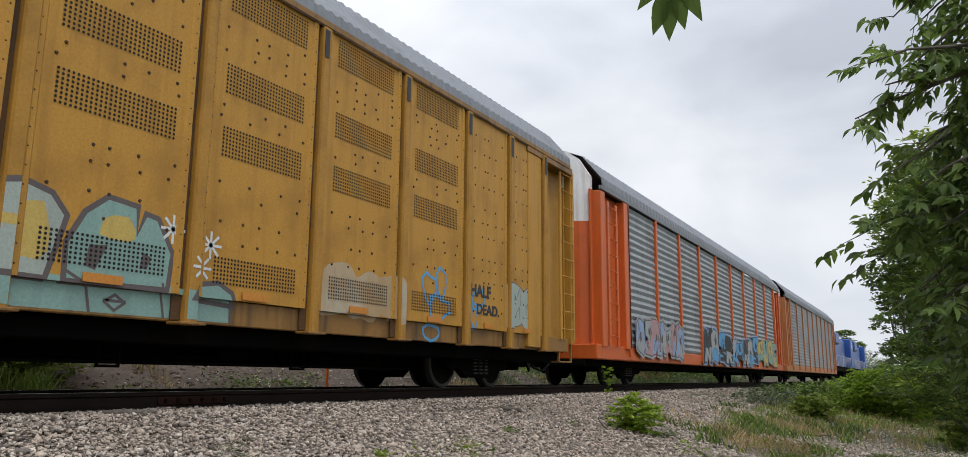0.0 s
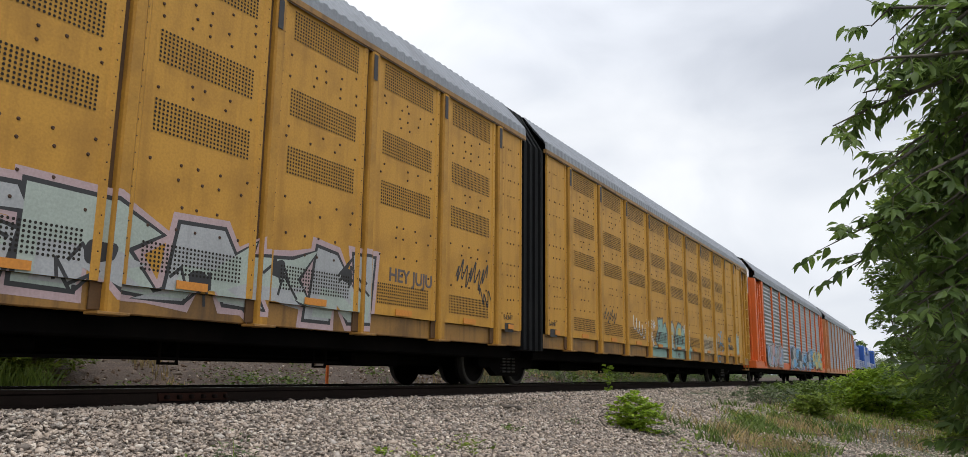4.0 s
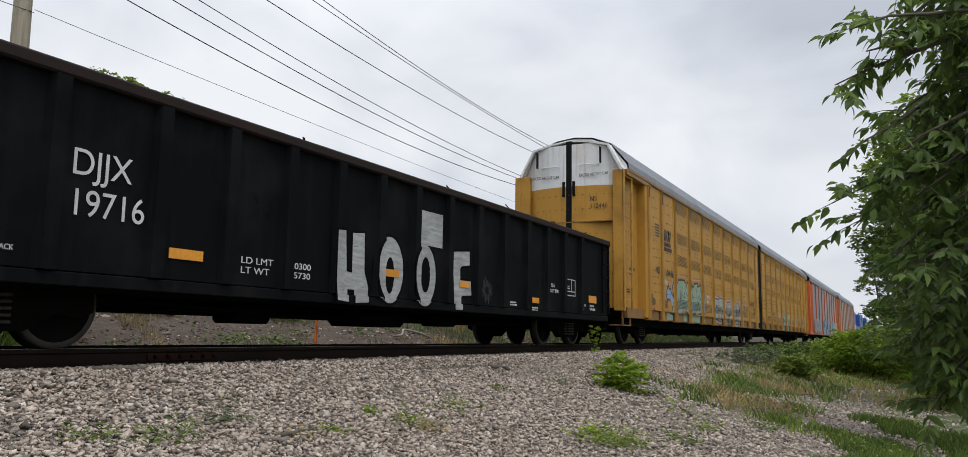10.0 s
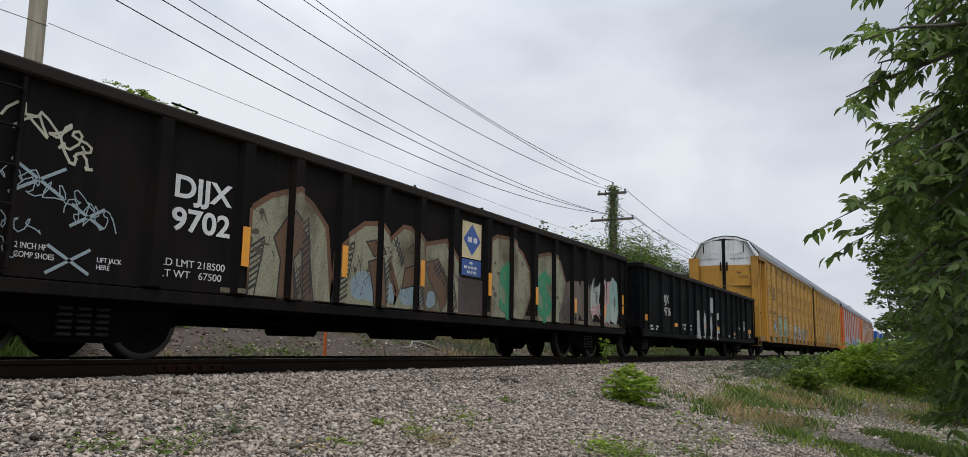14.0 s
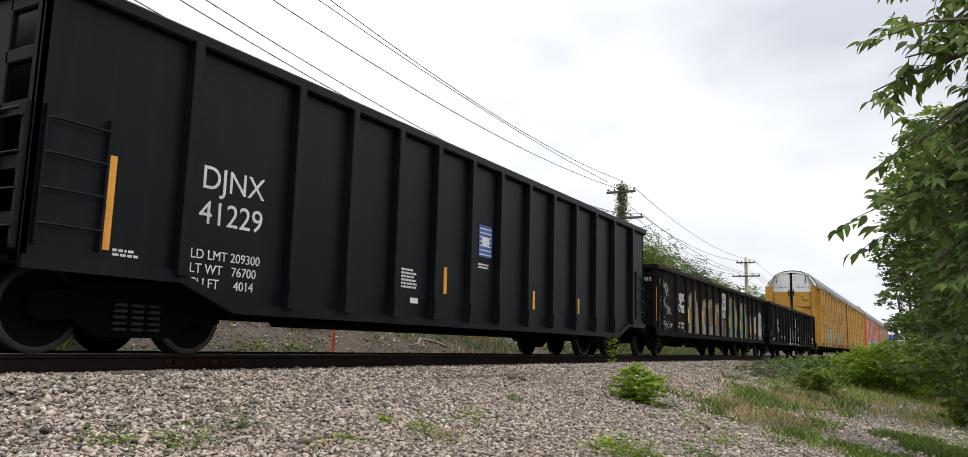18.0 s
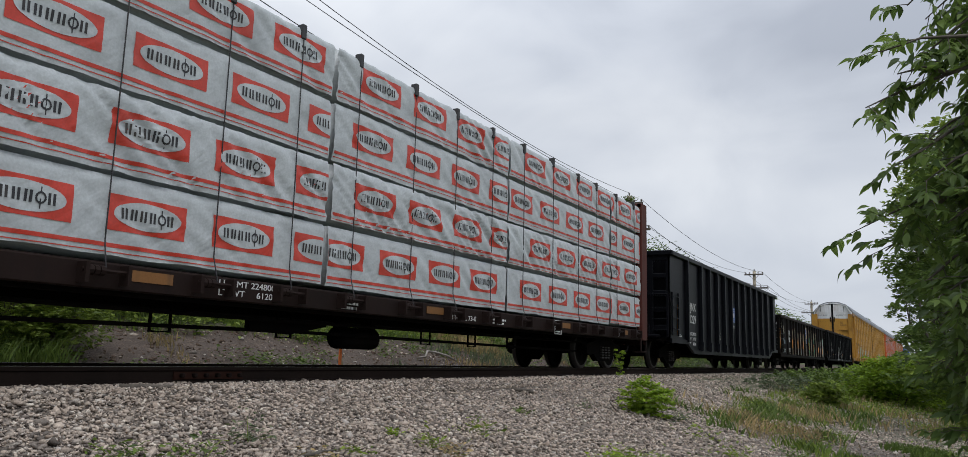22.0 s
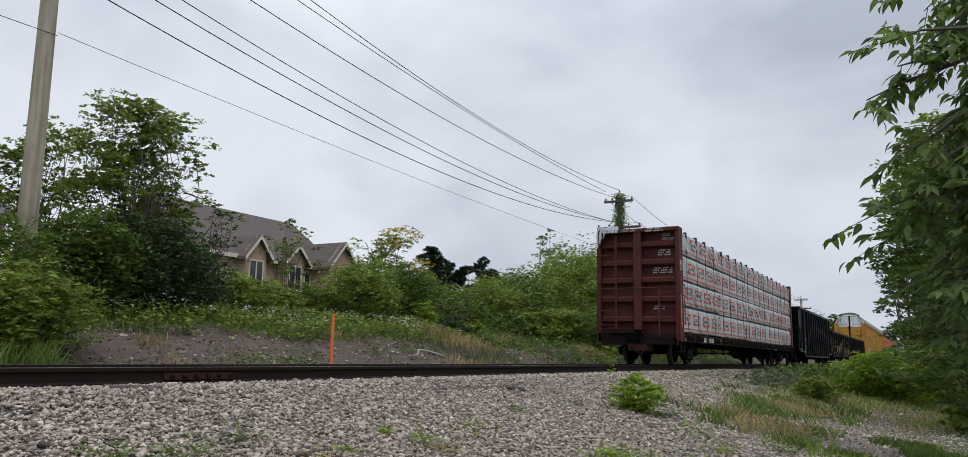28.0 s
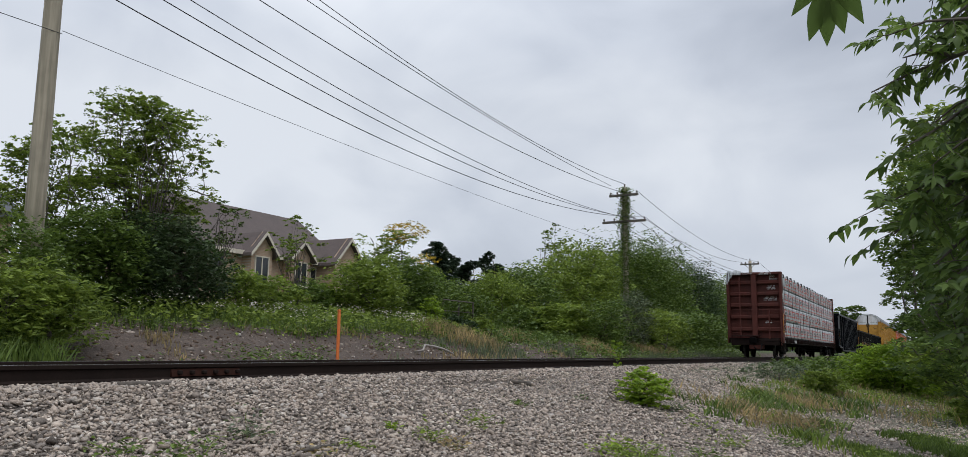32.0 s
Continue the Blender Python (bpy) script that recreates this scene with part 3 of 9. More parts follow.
# ---- the track ----
RAIL_PROF = [(-0.07, -0.18), (0.07, -0.18), (0.07, -0.165), (0.015, -0.145), (0.011, -0.055), (0.036, -0.04), (0.036, -0.006), (0.028, 0.0), (-0.028, 0.0), (-0.036, -0.006), (-0.036, -0.04), (-0.011, -0.055), (-0.015, -0.145), (-0.07, -0.165)]
for side, y in (("near", TRACK - 0.75), ("far", TRACK + 0.75)):
    rail = thing("rail", "rusty steel rail with a polished head spiked to the ties", "rail", (0, y, 0), "rails of the track", "structure")
    part("rail_body", Mesh().prism_x(RAIL_PROF, -60, 400), RAILSIDE, rail)
    part("rail_head", Mesh().box(-60, 400, -0.026, 0.026, -0.004, 0.002), RAILTOP, rail, "polished running surface")
    for jx in ((6.56,) if side == "near" else (24.5,)):
        bar = part("joint_bar", Mesh().prism_x([(-0.05, -0.14), (-0.02, -0.055), (0.02, -0.055), (0.05, -0.14)], jx - 0.5, jx + 0.5), paint("rust_red_joint_bar", (0.034, 0.014, 0.0095), dirt=(0.014, 0.008, 0.006), rough=0.85, spec=0.1), rail, "bolted rusty joint bar")
        for k in range(6):
            part("track_bolt", Mesh().box(jx - 0.43 + k * 0.17, jx - 0.38 + k * 0.17, -0.085, -0.03, -0.118, -0.072, 0.01), RAILSIDE, bar)
tie_me = Mesh().box(-0.115, 0.115, -1.3, 1.3, -0.36, -0.185, 0.012).data("tie", TIE)
track = thing("track_ties", "dark creosoted wooden ties bedded in ballast", "railway ties", (0, TRACK, 0), kind="structure")
for i in range(140):
    part("tie", tie_me, TIE, track, at=(-10 + i * 0.54 + random.uniform(-.03, .03), random.uniform(-.03, .03), random.uniform(-.012, 0.0)))

# loose ballast on the shoulder and slope
CHUNK_V = np.array([(x, y, z) for z in (-.8, .8) for y in (-.8, .8) for x in (-.8, .8)])
CHUNK_F = np.array([(0, 2, 3, 1), (4, 5, 7, 6), (0, 1, 5, 4), (1, 3, 7, 5), (3, 2, 6, 7), (2, 0, 4, 6)])


def stones(name, spots, sizes, mat, label, rs):
    """Broken stones: squeezed, turned and chipped six-sided lumps in one mesh."""
    n = len(spots)
    a, b, c = rs.uniform(0, 2 * np.pi, n), rs.normal(0, .45, n), rs.normal(0, .35, n)
    sc = np.stack([sizes * rs.uniform(.9, 1.75, n), sizes * rs.uniform(.65, 1.15, n), sizes * rs.uniform(.4, .85, n)], -1)
    v = CHUNK_V[None] * (1 + rs.uniform(-.5, .35, (n, 8, 3))) * sc[:, None]
    x, y, z = v[..., 0], v[..., 1], v[..., 2]
    for p, q in ((b, 0), (c, 1), (a, 2)):
        co_, si_ = np.cos(p)[:, None], np.sin(p)[:, None]
        if q == 0:
            y, z = y * co_ - z * si_, y * si_ + z * co_
        elif q == 1:
            x, z = x * co_ - z * si_, x * si_ + z * co_
        else:
            x, y = x * co_ - y * si_, x * si_ + y * co_
    v = np.stack([x, y, z], -1) + spots[:, None]
    f = CHUNK_F[None] + (np.arange(n) * 8)[:, None, None]
    me = bpy.data.meshes.new(name)
    me.from_pydata(v.reshape(-1, 3).tolist(), [], f.reshape(-1, 4).tolist())
    me.polygons.foreach_set("use_smooth", [True] * len(me.polygons))
    me.materials.append(mat)
    return tagged(new(name, me), label, "gravel", kind="stuff")


rs = np.random.RandomState(4)
ROCK = rocks_mat()
spots, sizes = [], []
while len(spots) < 118000:
    x, y = rs.uniform(-5, 34), rs.uniform(-1.2, 7.3)
    far = math.hypot(x, y)
    if rs.rand() > min(1.0, (8.0 / far) ** 1.75) or rs.rand() > (y + 1.0) * 0.8 + 0.5 * noise.noise((x * .8, y * .8, 3)) or (x < 2.5 and rs.rand() > 0.12 + 0.1 * max(0, x + 3)):
        continue
    if y < 3.0 and rs.rand() < 0.3 + 0.25 * (x > 14):
        continue
    spots.append((x, y, ground_z(x, y) + rs.uniform(-.012, .026)))
    sizes.append((0.0075 + 0.0145 * rs.rand() ** 1.7) * (1.7 if rs.rand() < .05 else 1) * (1.25 if far > 15 else 1))
stones("ballast_gravel", np.array(spots), np.array(sizes), ROCK, "grey and tan crushed ballast stones beside the rails", rs)
spots, sizes = [], []
while len(spots) < 5200:
    x, y = rs.uniform(2, 42), rs.uniform(9.2, 14.0)
    if (y < 10.3 and rs.rand() < .8) or rs.rand() < 0.12:
        spots.append((x, y, ground_z(x, y) + rs.uniform(-.01, .01)))
        sizes.append(rs.uniform(0.012, 0.034) * (1.9 if rs.rand() < .04 else 1))
CLOD = paint("dark_soil_clod", (0.125, 0.09, 0.068), dirt=(0.055, 0.039, 0.029), amount=0.7, streak=0.2, rough=0.95, spec=0.1, fine=0.4)
clods = [(x, y, ground_z(x, y) + rs.uniform(-.02, .01)) for x, y in zip(rs.uniform(3, 40, 5200), rs.uniform(10.6, 13.9, 5200))]
stones("soil_clods", np.array(clods), rs.uniform(0.012, 0.04, len(clods)), CLOD, "dark crumbling soil clods on the bank face", rs)
stones("bank_rubble", np.array(spots), np.array(sizes), ROCK, "scattered pale stones on the dirt bank", rs)

# ---- running gear, shared by the cars ----
WHEEL_R = 0.43
wheel_prof = [(0.06, -0.07), (0.14, -0.07), (0.16, -0.045), (0.33, -0.03), (0.36, -0.065), (0.425, -0.065), (0.432, 0.045), (0.465, 0.055), (0.465, 0.075), (0.36, 0.075), (0.33, 0.01), (0.06, 0.02)]
tread_prof = [(0.37, -0.0675), (0.424, -0.0675), (0.433, -0.06), (0.434, 0.04)]
w_me = Mesh()
for s in (1, -1):
    w_me.lathe([(r, o * s) for r, o in wheel_prof], -0.75 * s, n=28)
w_me.tube([(0, -0.98, 0), (0, -0.7, 0), (0, 0.7, 0), (0, 0.98, 0)], 0.08, 10)
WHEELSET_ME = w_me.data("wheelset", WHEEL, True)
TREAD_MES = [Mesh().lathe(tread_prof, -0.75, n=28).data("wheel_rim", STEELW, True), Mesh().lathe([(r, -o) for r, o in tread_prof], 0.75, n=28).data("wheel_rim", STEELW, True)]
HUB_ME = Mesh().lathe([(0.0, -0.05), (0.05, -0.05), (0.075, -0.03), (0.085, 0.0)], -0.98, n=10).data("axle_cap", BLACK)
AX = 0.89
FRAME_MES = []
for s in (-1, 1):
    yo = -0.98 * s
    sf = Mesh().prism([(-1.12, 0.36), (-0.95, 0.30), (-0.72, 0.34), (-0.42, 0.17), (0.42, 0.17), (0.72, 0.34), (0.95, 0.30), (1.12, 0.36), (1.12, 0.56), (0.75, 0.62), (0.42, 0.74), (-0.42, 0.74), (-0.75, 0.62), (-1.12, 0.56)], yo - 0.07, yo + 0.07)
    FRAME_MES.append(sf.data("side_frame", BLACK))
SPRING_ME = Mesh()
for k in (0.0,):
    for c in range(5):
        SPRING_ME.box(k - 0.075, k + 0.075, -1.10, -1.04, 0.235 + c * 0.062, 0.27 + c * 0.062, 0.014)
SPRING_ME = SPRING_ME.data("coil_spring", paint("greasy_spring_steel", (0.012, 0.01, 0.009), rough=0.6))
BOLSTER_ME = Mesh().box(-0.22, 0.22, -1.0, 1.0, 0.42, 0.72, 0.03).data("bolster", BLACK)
WHEELSETS = []


def truck(parent, x):
    """A two-axle freight truck."""
    t = part("truck_bolster", BOLSTER_ME, None, parent, at=(x, 0, 0))
    for me in FRAME_MES:
        part("side_frame", me, None, t, "cast side frame")
    for k in (-0.2, 0.0, 0.2):
        part("coil_spring", SPRING_ME, None, t, at=(k, 0, 0))
    for a in (-AX, AX):
        w = part("wheelset", WHEELSET_ME, None, parent, at=(x + a, 0, WHEEL_R + 0.002))
        for me in TREAD_MES:
            part("wheel_rim", me, None, w, "worn steel rim")
        part("axle_cap", HUB_ME, None, w)
        WHEELSETS.append((w, x + a))
    return t


def coupler(parent, x, s):
    """Coupler, air hose and cut lever at one end; s: the way it faces."""
    c = Mesh().box(min(x, x + s * 0.55), max(x, x + s * 0.55), -0.11, 0.11, 0.74, 0.98, 0.03)
    c.box(min(x + s * 0.5, x + s * 0.85), max(x + s * 0.5, x + s * 0.85), -0.17, 0.15, 0.70, 1.02, 0.05)
    part("coupler", c, BLACK, parent, "knuckle coupler")
    part("air_hose", Mesh().tube([(x + s * 0.2, -0.35, 0.72), (x + s * 0.35, -0.36, 0.5), (x + s * 0.6, -0.3, 0.33), (x + s * 0.85, -0.2, 0.4), (x + s * 0.98, -0.1, 0.55)], 0.027), RUBBER, parent, "hanging rubber air hose")
    part("cut_lever", Mesh().tube([(x + s * 0.08, -1.35, 0.72), (x + s * 0.22, -1.3, 0.80), (x + s * 0.25, -0.4, 0.84), (x + s * 0.3, -0.15, 0.9)], 0.016, 6), BLACK, parent)


def ladder(parent, x0, x1, z0, z1, y, mat, n, stile=0.035, rung_mat=None, name="ladder"):
    m = Mesh()
    for x in (x0, x1):
        m.box(x - stile, x + stile, y - 0.05, y, z0, z1, 0.006)
    lad = part(name, m, mat, parent, "steel side ladder")
    for i in range(n):
        z = z0 + (z1 - z0) * (i + 0.6) / n
        part("rung", Mesh().tube([(x0, y - 0.03, z), (x0 + 0.04, y - 0.07, z), (x1 - 0.04, y - 0.07, z), (x1, y - 0.03, z)], 0.013, 6), rung_mat or mat, lad)
    return lad


def end_ladder(parent, x, y0, y1, z0, z1, s, mat, n):
    """Ladder on an end wall; s: the way the end faces."""
    m = Mesh()
    for y in (y0, y1):
        m.box(x - 0.05 if s < 0 else x, x if s < 0 else x + 0.05, y - 0.03, y + 0.03, z0, z1, 0.006)
    lad = part("end_ladder", m, mat, parent, "steel end ladder")
    for i in range(n):
        z = z0 + (z1 - z0) * (i + 0.6) / n
        part("rung", Mesh().tube([(x, y0, z), (x + s * 0.06, y0 + 0.03, z), (x + s * 0.06, y1 - 0.03, z), (x, y1, z)], 0.013, 6), mat, lad)
    return lad


def hooded_roof(x0, x1, hw, prof, pitch=0.2, depth=0.02):
    """Corrugated roof sheet: the ribs run across the car."""
    m = Mesh()
    n = int((x1 - x0) / pitch * 4)
    for i in range(n + 1):
        x = x0 + (x1 - x0) * i / n
        d = (0, depth, depth, 0)[i % 4]
        m.v += [(x, y * (1 + d * 0.4), z + d) for y, z in prof]
    k = len(prof)
    for i in range(n):
        m.f += [(i * k + j, i * k + j + 1, (i + 1) * k + j + 1, (i + 1) * k + j) for j in range(k - 1)]
    m.v += [(x0, y, z - 0.05) for y, z in prof] + [(x1, y, z - 0.05) for y, z in prof]
    b = (n + 1) * k
    m.f += [(b + j, b + k + j, b + k + j + 1, b + j + 1) for j in range(k - 1)]
    return m


ROOF_PROF = [(-1.62, 4.78), (-1.60, 4.98), (-1.10, 5.58), (-0.55, 5.80), (0, 5.86), (0.55, 5.80), (1.10, 5.58), (1.60, 4.98), (1.62, 4.78)]


# ---- the long yellow auto carrier: two bodies that share the middle truck ----
def rack_panel(seed, grilles=True):
    """Mesh data of one panel between posts, 1.66 m wide: flanged sheet, bolts."""
    rnd = random.Random(seed)
    w = 0.80
    sheet = Mesh().prism_z([(-w - .05, 0.0), (-w - .05, -0.05), (-w + .02, -0.05), (-w + .04, -0.03), (w - .04, -0.03), (w - .02, -0.05), (w + .05, -0.05), (w + .05, 0.0)], 1.0, 4.78)
    bolts = Mesh()
    for z in np.arange(1.1, 4.75, 0.17):
        for s in (-1, 1):
            bolts.dot(s * (w + 0.015), -0.05, z, 0.009)
    for z in (1.62, 1.86, 2.14, 2.30, 3.05, 3.18, 3.82, 3.95, 4.10, 4.2) if grilles else (1.30, 1.55, 1.8, 2.0, 2.2, 2.6, 2.85, 3.1, 3.5, 3.8, 4.1, 4.4):
        for x in (-0.62, -0.22, 0.0, 0.3, 0.64):
            if rnd.random() < 0.8:
                bolts.dot(x + rnd.uniform(-.05, .05), -0.03, z + x * 0.02, 0.02)
    return sheet.data("wall_panel", YEL), bolts.data("panel_bolts", BOLT)


GRILLE_BANDS = ((4.29, 4.69), (3.30, 3.67), (2.57, 2.93), (1.15, 1.46))
PANEL_KINDS = [rack_panel(k) for k in range(3)]
PANEL_PLAIN = rack_panel(9, False)
GRILLE_ME = []
for g0, g1 in GRILLE_BANDS:
    gm_ = Mesh()
    nz = int((g1 - g0) / 0.044)
    for i in range(27):
        for j in range(nz):
            gx, gz = -0.62 + i * 0.0485, g0 + (j + .5) * (g1 - g0) / nz
            gm_.add([(gx + 0.0155 * math.cos(-q * math.pi / 3), -0.0375, gz + 0.0155 * math.sin(-q * math.pi / 3)) for q in range(6)], [(0, 1, 2, 3, 4, 5)])
    GRILLE_ME.append(gm_.data("grille", HOLE))
POST_ME = Mesh().prism_z([(-0.04, 0.02), (-0.04, -0.06), (-0.025, -0.09), (0.095, -0.09), (0.125, -0.06), (0.125, 0.02)], 0.72, 4.72).data("post", paint("worn_yellow_post", (0.40, 0.205, 0.032), dirt=(0.10, 0.045, 0.013), amount=0.6, streak=0.75, rough=0.55, spec=0.3))
# strip behind each post: rust, plus the shade of the gaps put into its colour
RECESS_ME = Mesh().box(-0.16, 0.16, 0.0, 0.02, 0.74, 4.74).data("post_recess", paint("rusty_shaded_recess", (0.085, 0.042, 0.014), dirt=(0.025, 0.014, 0.008), amount=0.7, streak=0.8, rough=0.8))
POSTFOOT_ME = Mesh().box(-0.17, 0.17, -0.16, 0.05, 0.69, 0.72, 0.006).data("post_foot", YEL_D)
# thin black slab on the post face: the slit's shade as a dark colour
SLIT_ME = Mesh().box(-0.036, 0.05, -0.096, -0.09, 4.30, 4.68).data("post_slot_shade", INK)
TAPE_ME = Mesh().box(-0.2, 0.2, -0.057, -0.046, 1.015, 1.1).data("reflective_plate", RUSTO)


def end_doors(parent, xe, s, hw=1.42):
    """Curved clamshell end doors: white above, yellow below; s: the way they face."""
    def curve(y):
        return xe - s * 0.30 * (abs(y) / hw) ** 2.2
    for lo, hi, mat, nm in ((0.98, 4.36, YEL, "door_lower"), (4.36, 5.6, WHITE, "door_upper")):
        for sg in (-1, 1):
            m = Mesh()
            n = 8
            ys = [sg * (0.08 + (hw - 0.08) * j / n) for j in range(n + 1)]
            for y in ys:
                top = hi if mat is YEL else min(5.56, 5.62 - 0.06 * abs(y) - max(0, abs(y) - 1.0) * 1.6)
                for off in (0.0, -0.06):
                    m.v += [(curve(y) + s * off, y, lo), (curve(y) + s * off, y, top)]
            for j in range(n):
                a = j * 4
                b = a + 4
                m.f += [(a, b, b + 1, a + 1), (a + 2, a + 3, b + 3, b + 2), (a + 1, b + 1, b + 3, a + 3), (a, a + 2, b + 2, b)]
            m.f += [(0, 1, 3, 2), (n * 4, n * 4 + 2, n * 4 + 3, n * 4 + 1)]
            part(nm, m, mat, parent, "chalky white upper door" if mat is WHITE else "curved yellow end door")
    part("door_gap", Mesh().box(min(xe, xe - s * 0.1), max(xe, xe - s * 0.1), -0.085, 0.085, 1.0, 5.66), RUBBER, parent, "black gap between the doors")
    for sg in (-1, 1):
        part("door_latch", Mesh().box(min(xe, xe + s * 0.05), max(xe, xe + s * 0.05), sg * 0.15 - 0.035, sg * 0.15 + 0.035, 4.08, 4.5, 0.01), RUBBER, parent)
        part("grab_iron", Mesh().tube([(xe - s * 0.05, sg * 0.3, 4.95), (xe + s * 0.05, sg * 0.3, 4.95), (xe + s * 0.0, sg * 0.85, 4.95), (xe - s * 0.12, sg * 0.85, 4.95)], 0.014, 6), WHITE, parent)
        part("door_bar", Mesh().box(xe - 0.1, xe + 0.0, sg * 0.95 - 0.014, sg * 0.95 + 0.014, 4.95, 5.4), RUBBER, parent)
    part("door_seam", Mesh().box(min(xe - s * 0.2, xe + s * 0.005), max(xe - s * 0.2, xe + s * 0.005), -1.2, 1.2, 3.33, 3.36), YEL_D, parent)
    riv = Mesh()
    for z in (1.4, 1.9, 2.5, 3.0, 3.7, 4.1):
        for k in range(-6, 7):
            yy = k * 0.2
            xx = curve(yy)
            riv.box(min(xx, xx + s * 0.012), max(xx, xx + s * 0.012), yy - 0.012, yy + 0.012, z, z + 0.024)
    part("rivets", riv, BOLT, parent)
    arch = [(-1.5, 4.72), (-1.10, 5.46), (-0.5, 5.60), (0, 5.66), (0.5, 5.60), (1.10, 5.46), (1.5, 4.72)]
    outer = [(y * 1.03, z + 0.05) for y, z in arch]
    part("roof_hood", Mesh().prism_x(arch + outer[::-1], min(xe - s * 0.45, xe - s * 0.04), max(xe - s * 0.45, xe - s * 0.04)), WHITE, parent, "chalky white end hood")
    part("end_bulkhead", Mesh().prism_x([(-1.58, 4.74)] + [(y * .97, z - .03) for y, z in ROOF_PROF[1:-1]] + [(1.58, 4.74)], *sorted((xe - s * 0.43, xe - s * 0.47))), WHITE, parent)


def rack_end_side(parent, xe, s):
    """Side bay at an end: corner post, ladder, recessed bay."""
    xs = sorted((xe - s * 0.25, xe - s * 2.55))
    part("end_bay_wall", Mesh().box(xs[0], xs[1], -1.36, -1.30, 0.98, 4.7, 0.01), YEL, parent)
    part("end_bay_wall", Mesh().box(xs[0], xs[1], 1.50, 1.56, 0.98, 4.7, 0.01), YEL, parent)
    xa, xb = sorted((xe - s * 0.14, xe - s * 0.82))
    lad = ladder(parent, xa, xb, 0.97, 4.72, -1.52, YEL, 10, 0.05)
    part("corner_post", Mesh().box(xa - 0.05, xa + 0.1, -1.55, -1.25, 0.9, 4.76, 0.012) if s < 0 else Mesh().box(xb - 0.1, xb + 0.05, -1.55, -1.25, 0.9, 4.76, 0.012), YEL, parent)
    xc, xd = sorted((xe - s * 1.95, xe - s * 2.5))
    part("end_post", Mesh().box(xc, xd, -1.60, -1.3, 0.76, 4.76, 0.012), YEL, parent)
    part("bay_header", Mesh().box(xs[0], xs[1], -1.62, -1.3, 4.62, 4.78, 0.012), YEL_D, parent)
    part("corner_post", Mesh().box(xa - 0.05, xa + 0.2, 1.25, 1.72, 0.9, 4.76, 0.012), YEL, parent)
    part("corner_step", Mesh().box(xa, xb, -1.5, -1.1, 0.5, 0.53, 0.006).box(xa, xa + 0.03, -1.5, -1.46, 0.5, 0.98).box(xb - 0.03, xb, -1.5, -1.46, 0.5, 0.98), YEL_D, parent)


RACK_POSTS_B = [-v for v in (1.35, 3.27, 5.2, 7.12, 9.05, 10.95, 12.83, 14.77, 16.67, 18.28, 19.72)]
RACK_POSTS_A = [1.95, 3.82, 5.72, 7.65, 9.64, 11.6, 13.5, 15.4, 17.3, 18.9, 20.42]


def painted_piece(parent, letters, fills, edge, y, bands, ink, label, halo=None, halo_w=0.0):
    """Graffiti of drawn letter shapes, each over a thick outline."""
    root = None
    for i, o in enumerate(letters):
        k = i * 0.00008
        m = Mesh()
        flatpoly(m, offset(o, ink), y - 0.0006 - k, bands)
        if root is None:
            root = part("graffiti", m, edge, parent, label)
        else:
            part("graffiti_letter", m, edge, root)
        part("paint_fill", flatpoly(Mesh(), o, y - 0.0016 - k, bands), fills[i % len(fills)], root)
        if halo:
            part("paint_halo", flatpoly(Mesh(), offset(o, ink + halo_w), y - 0.0002, bands), halo, root)
    return root


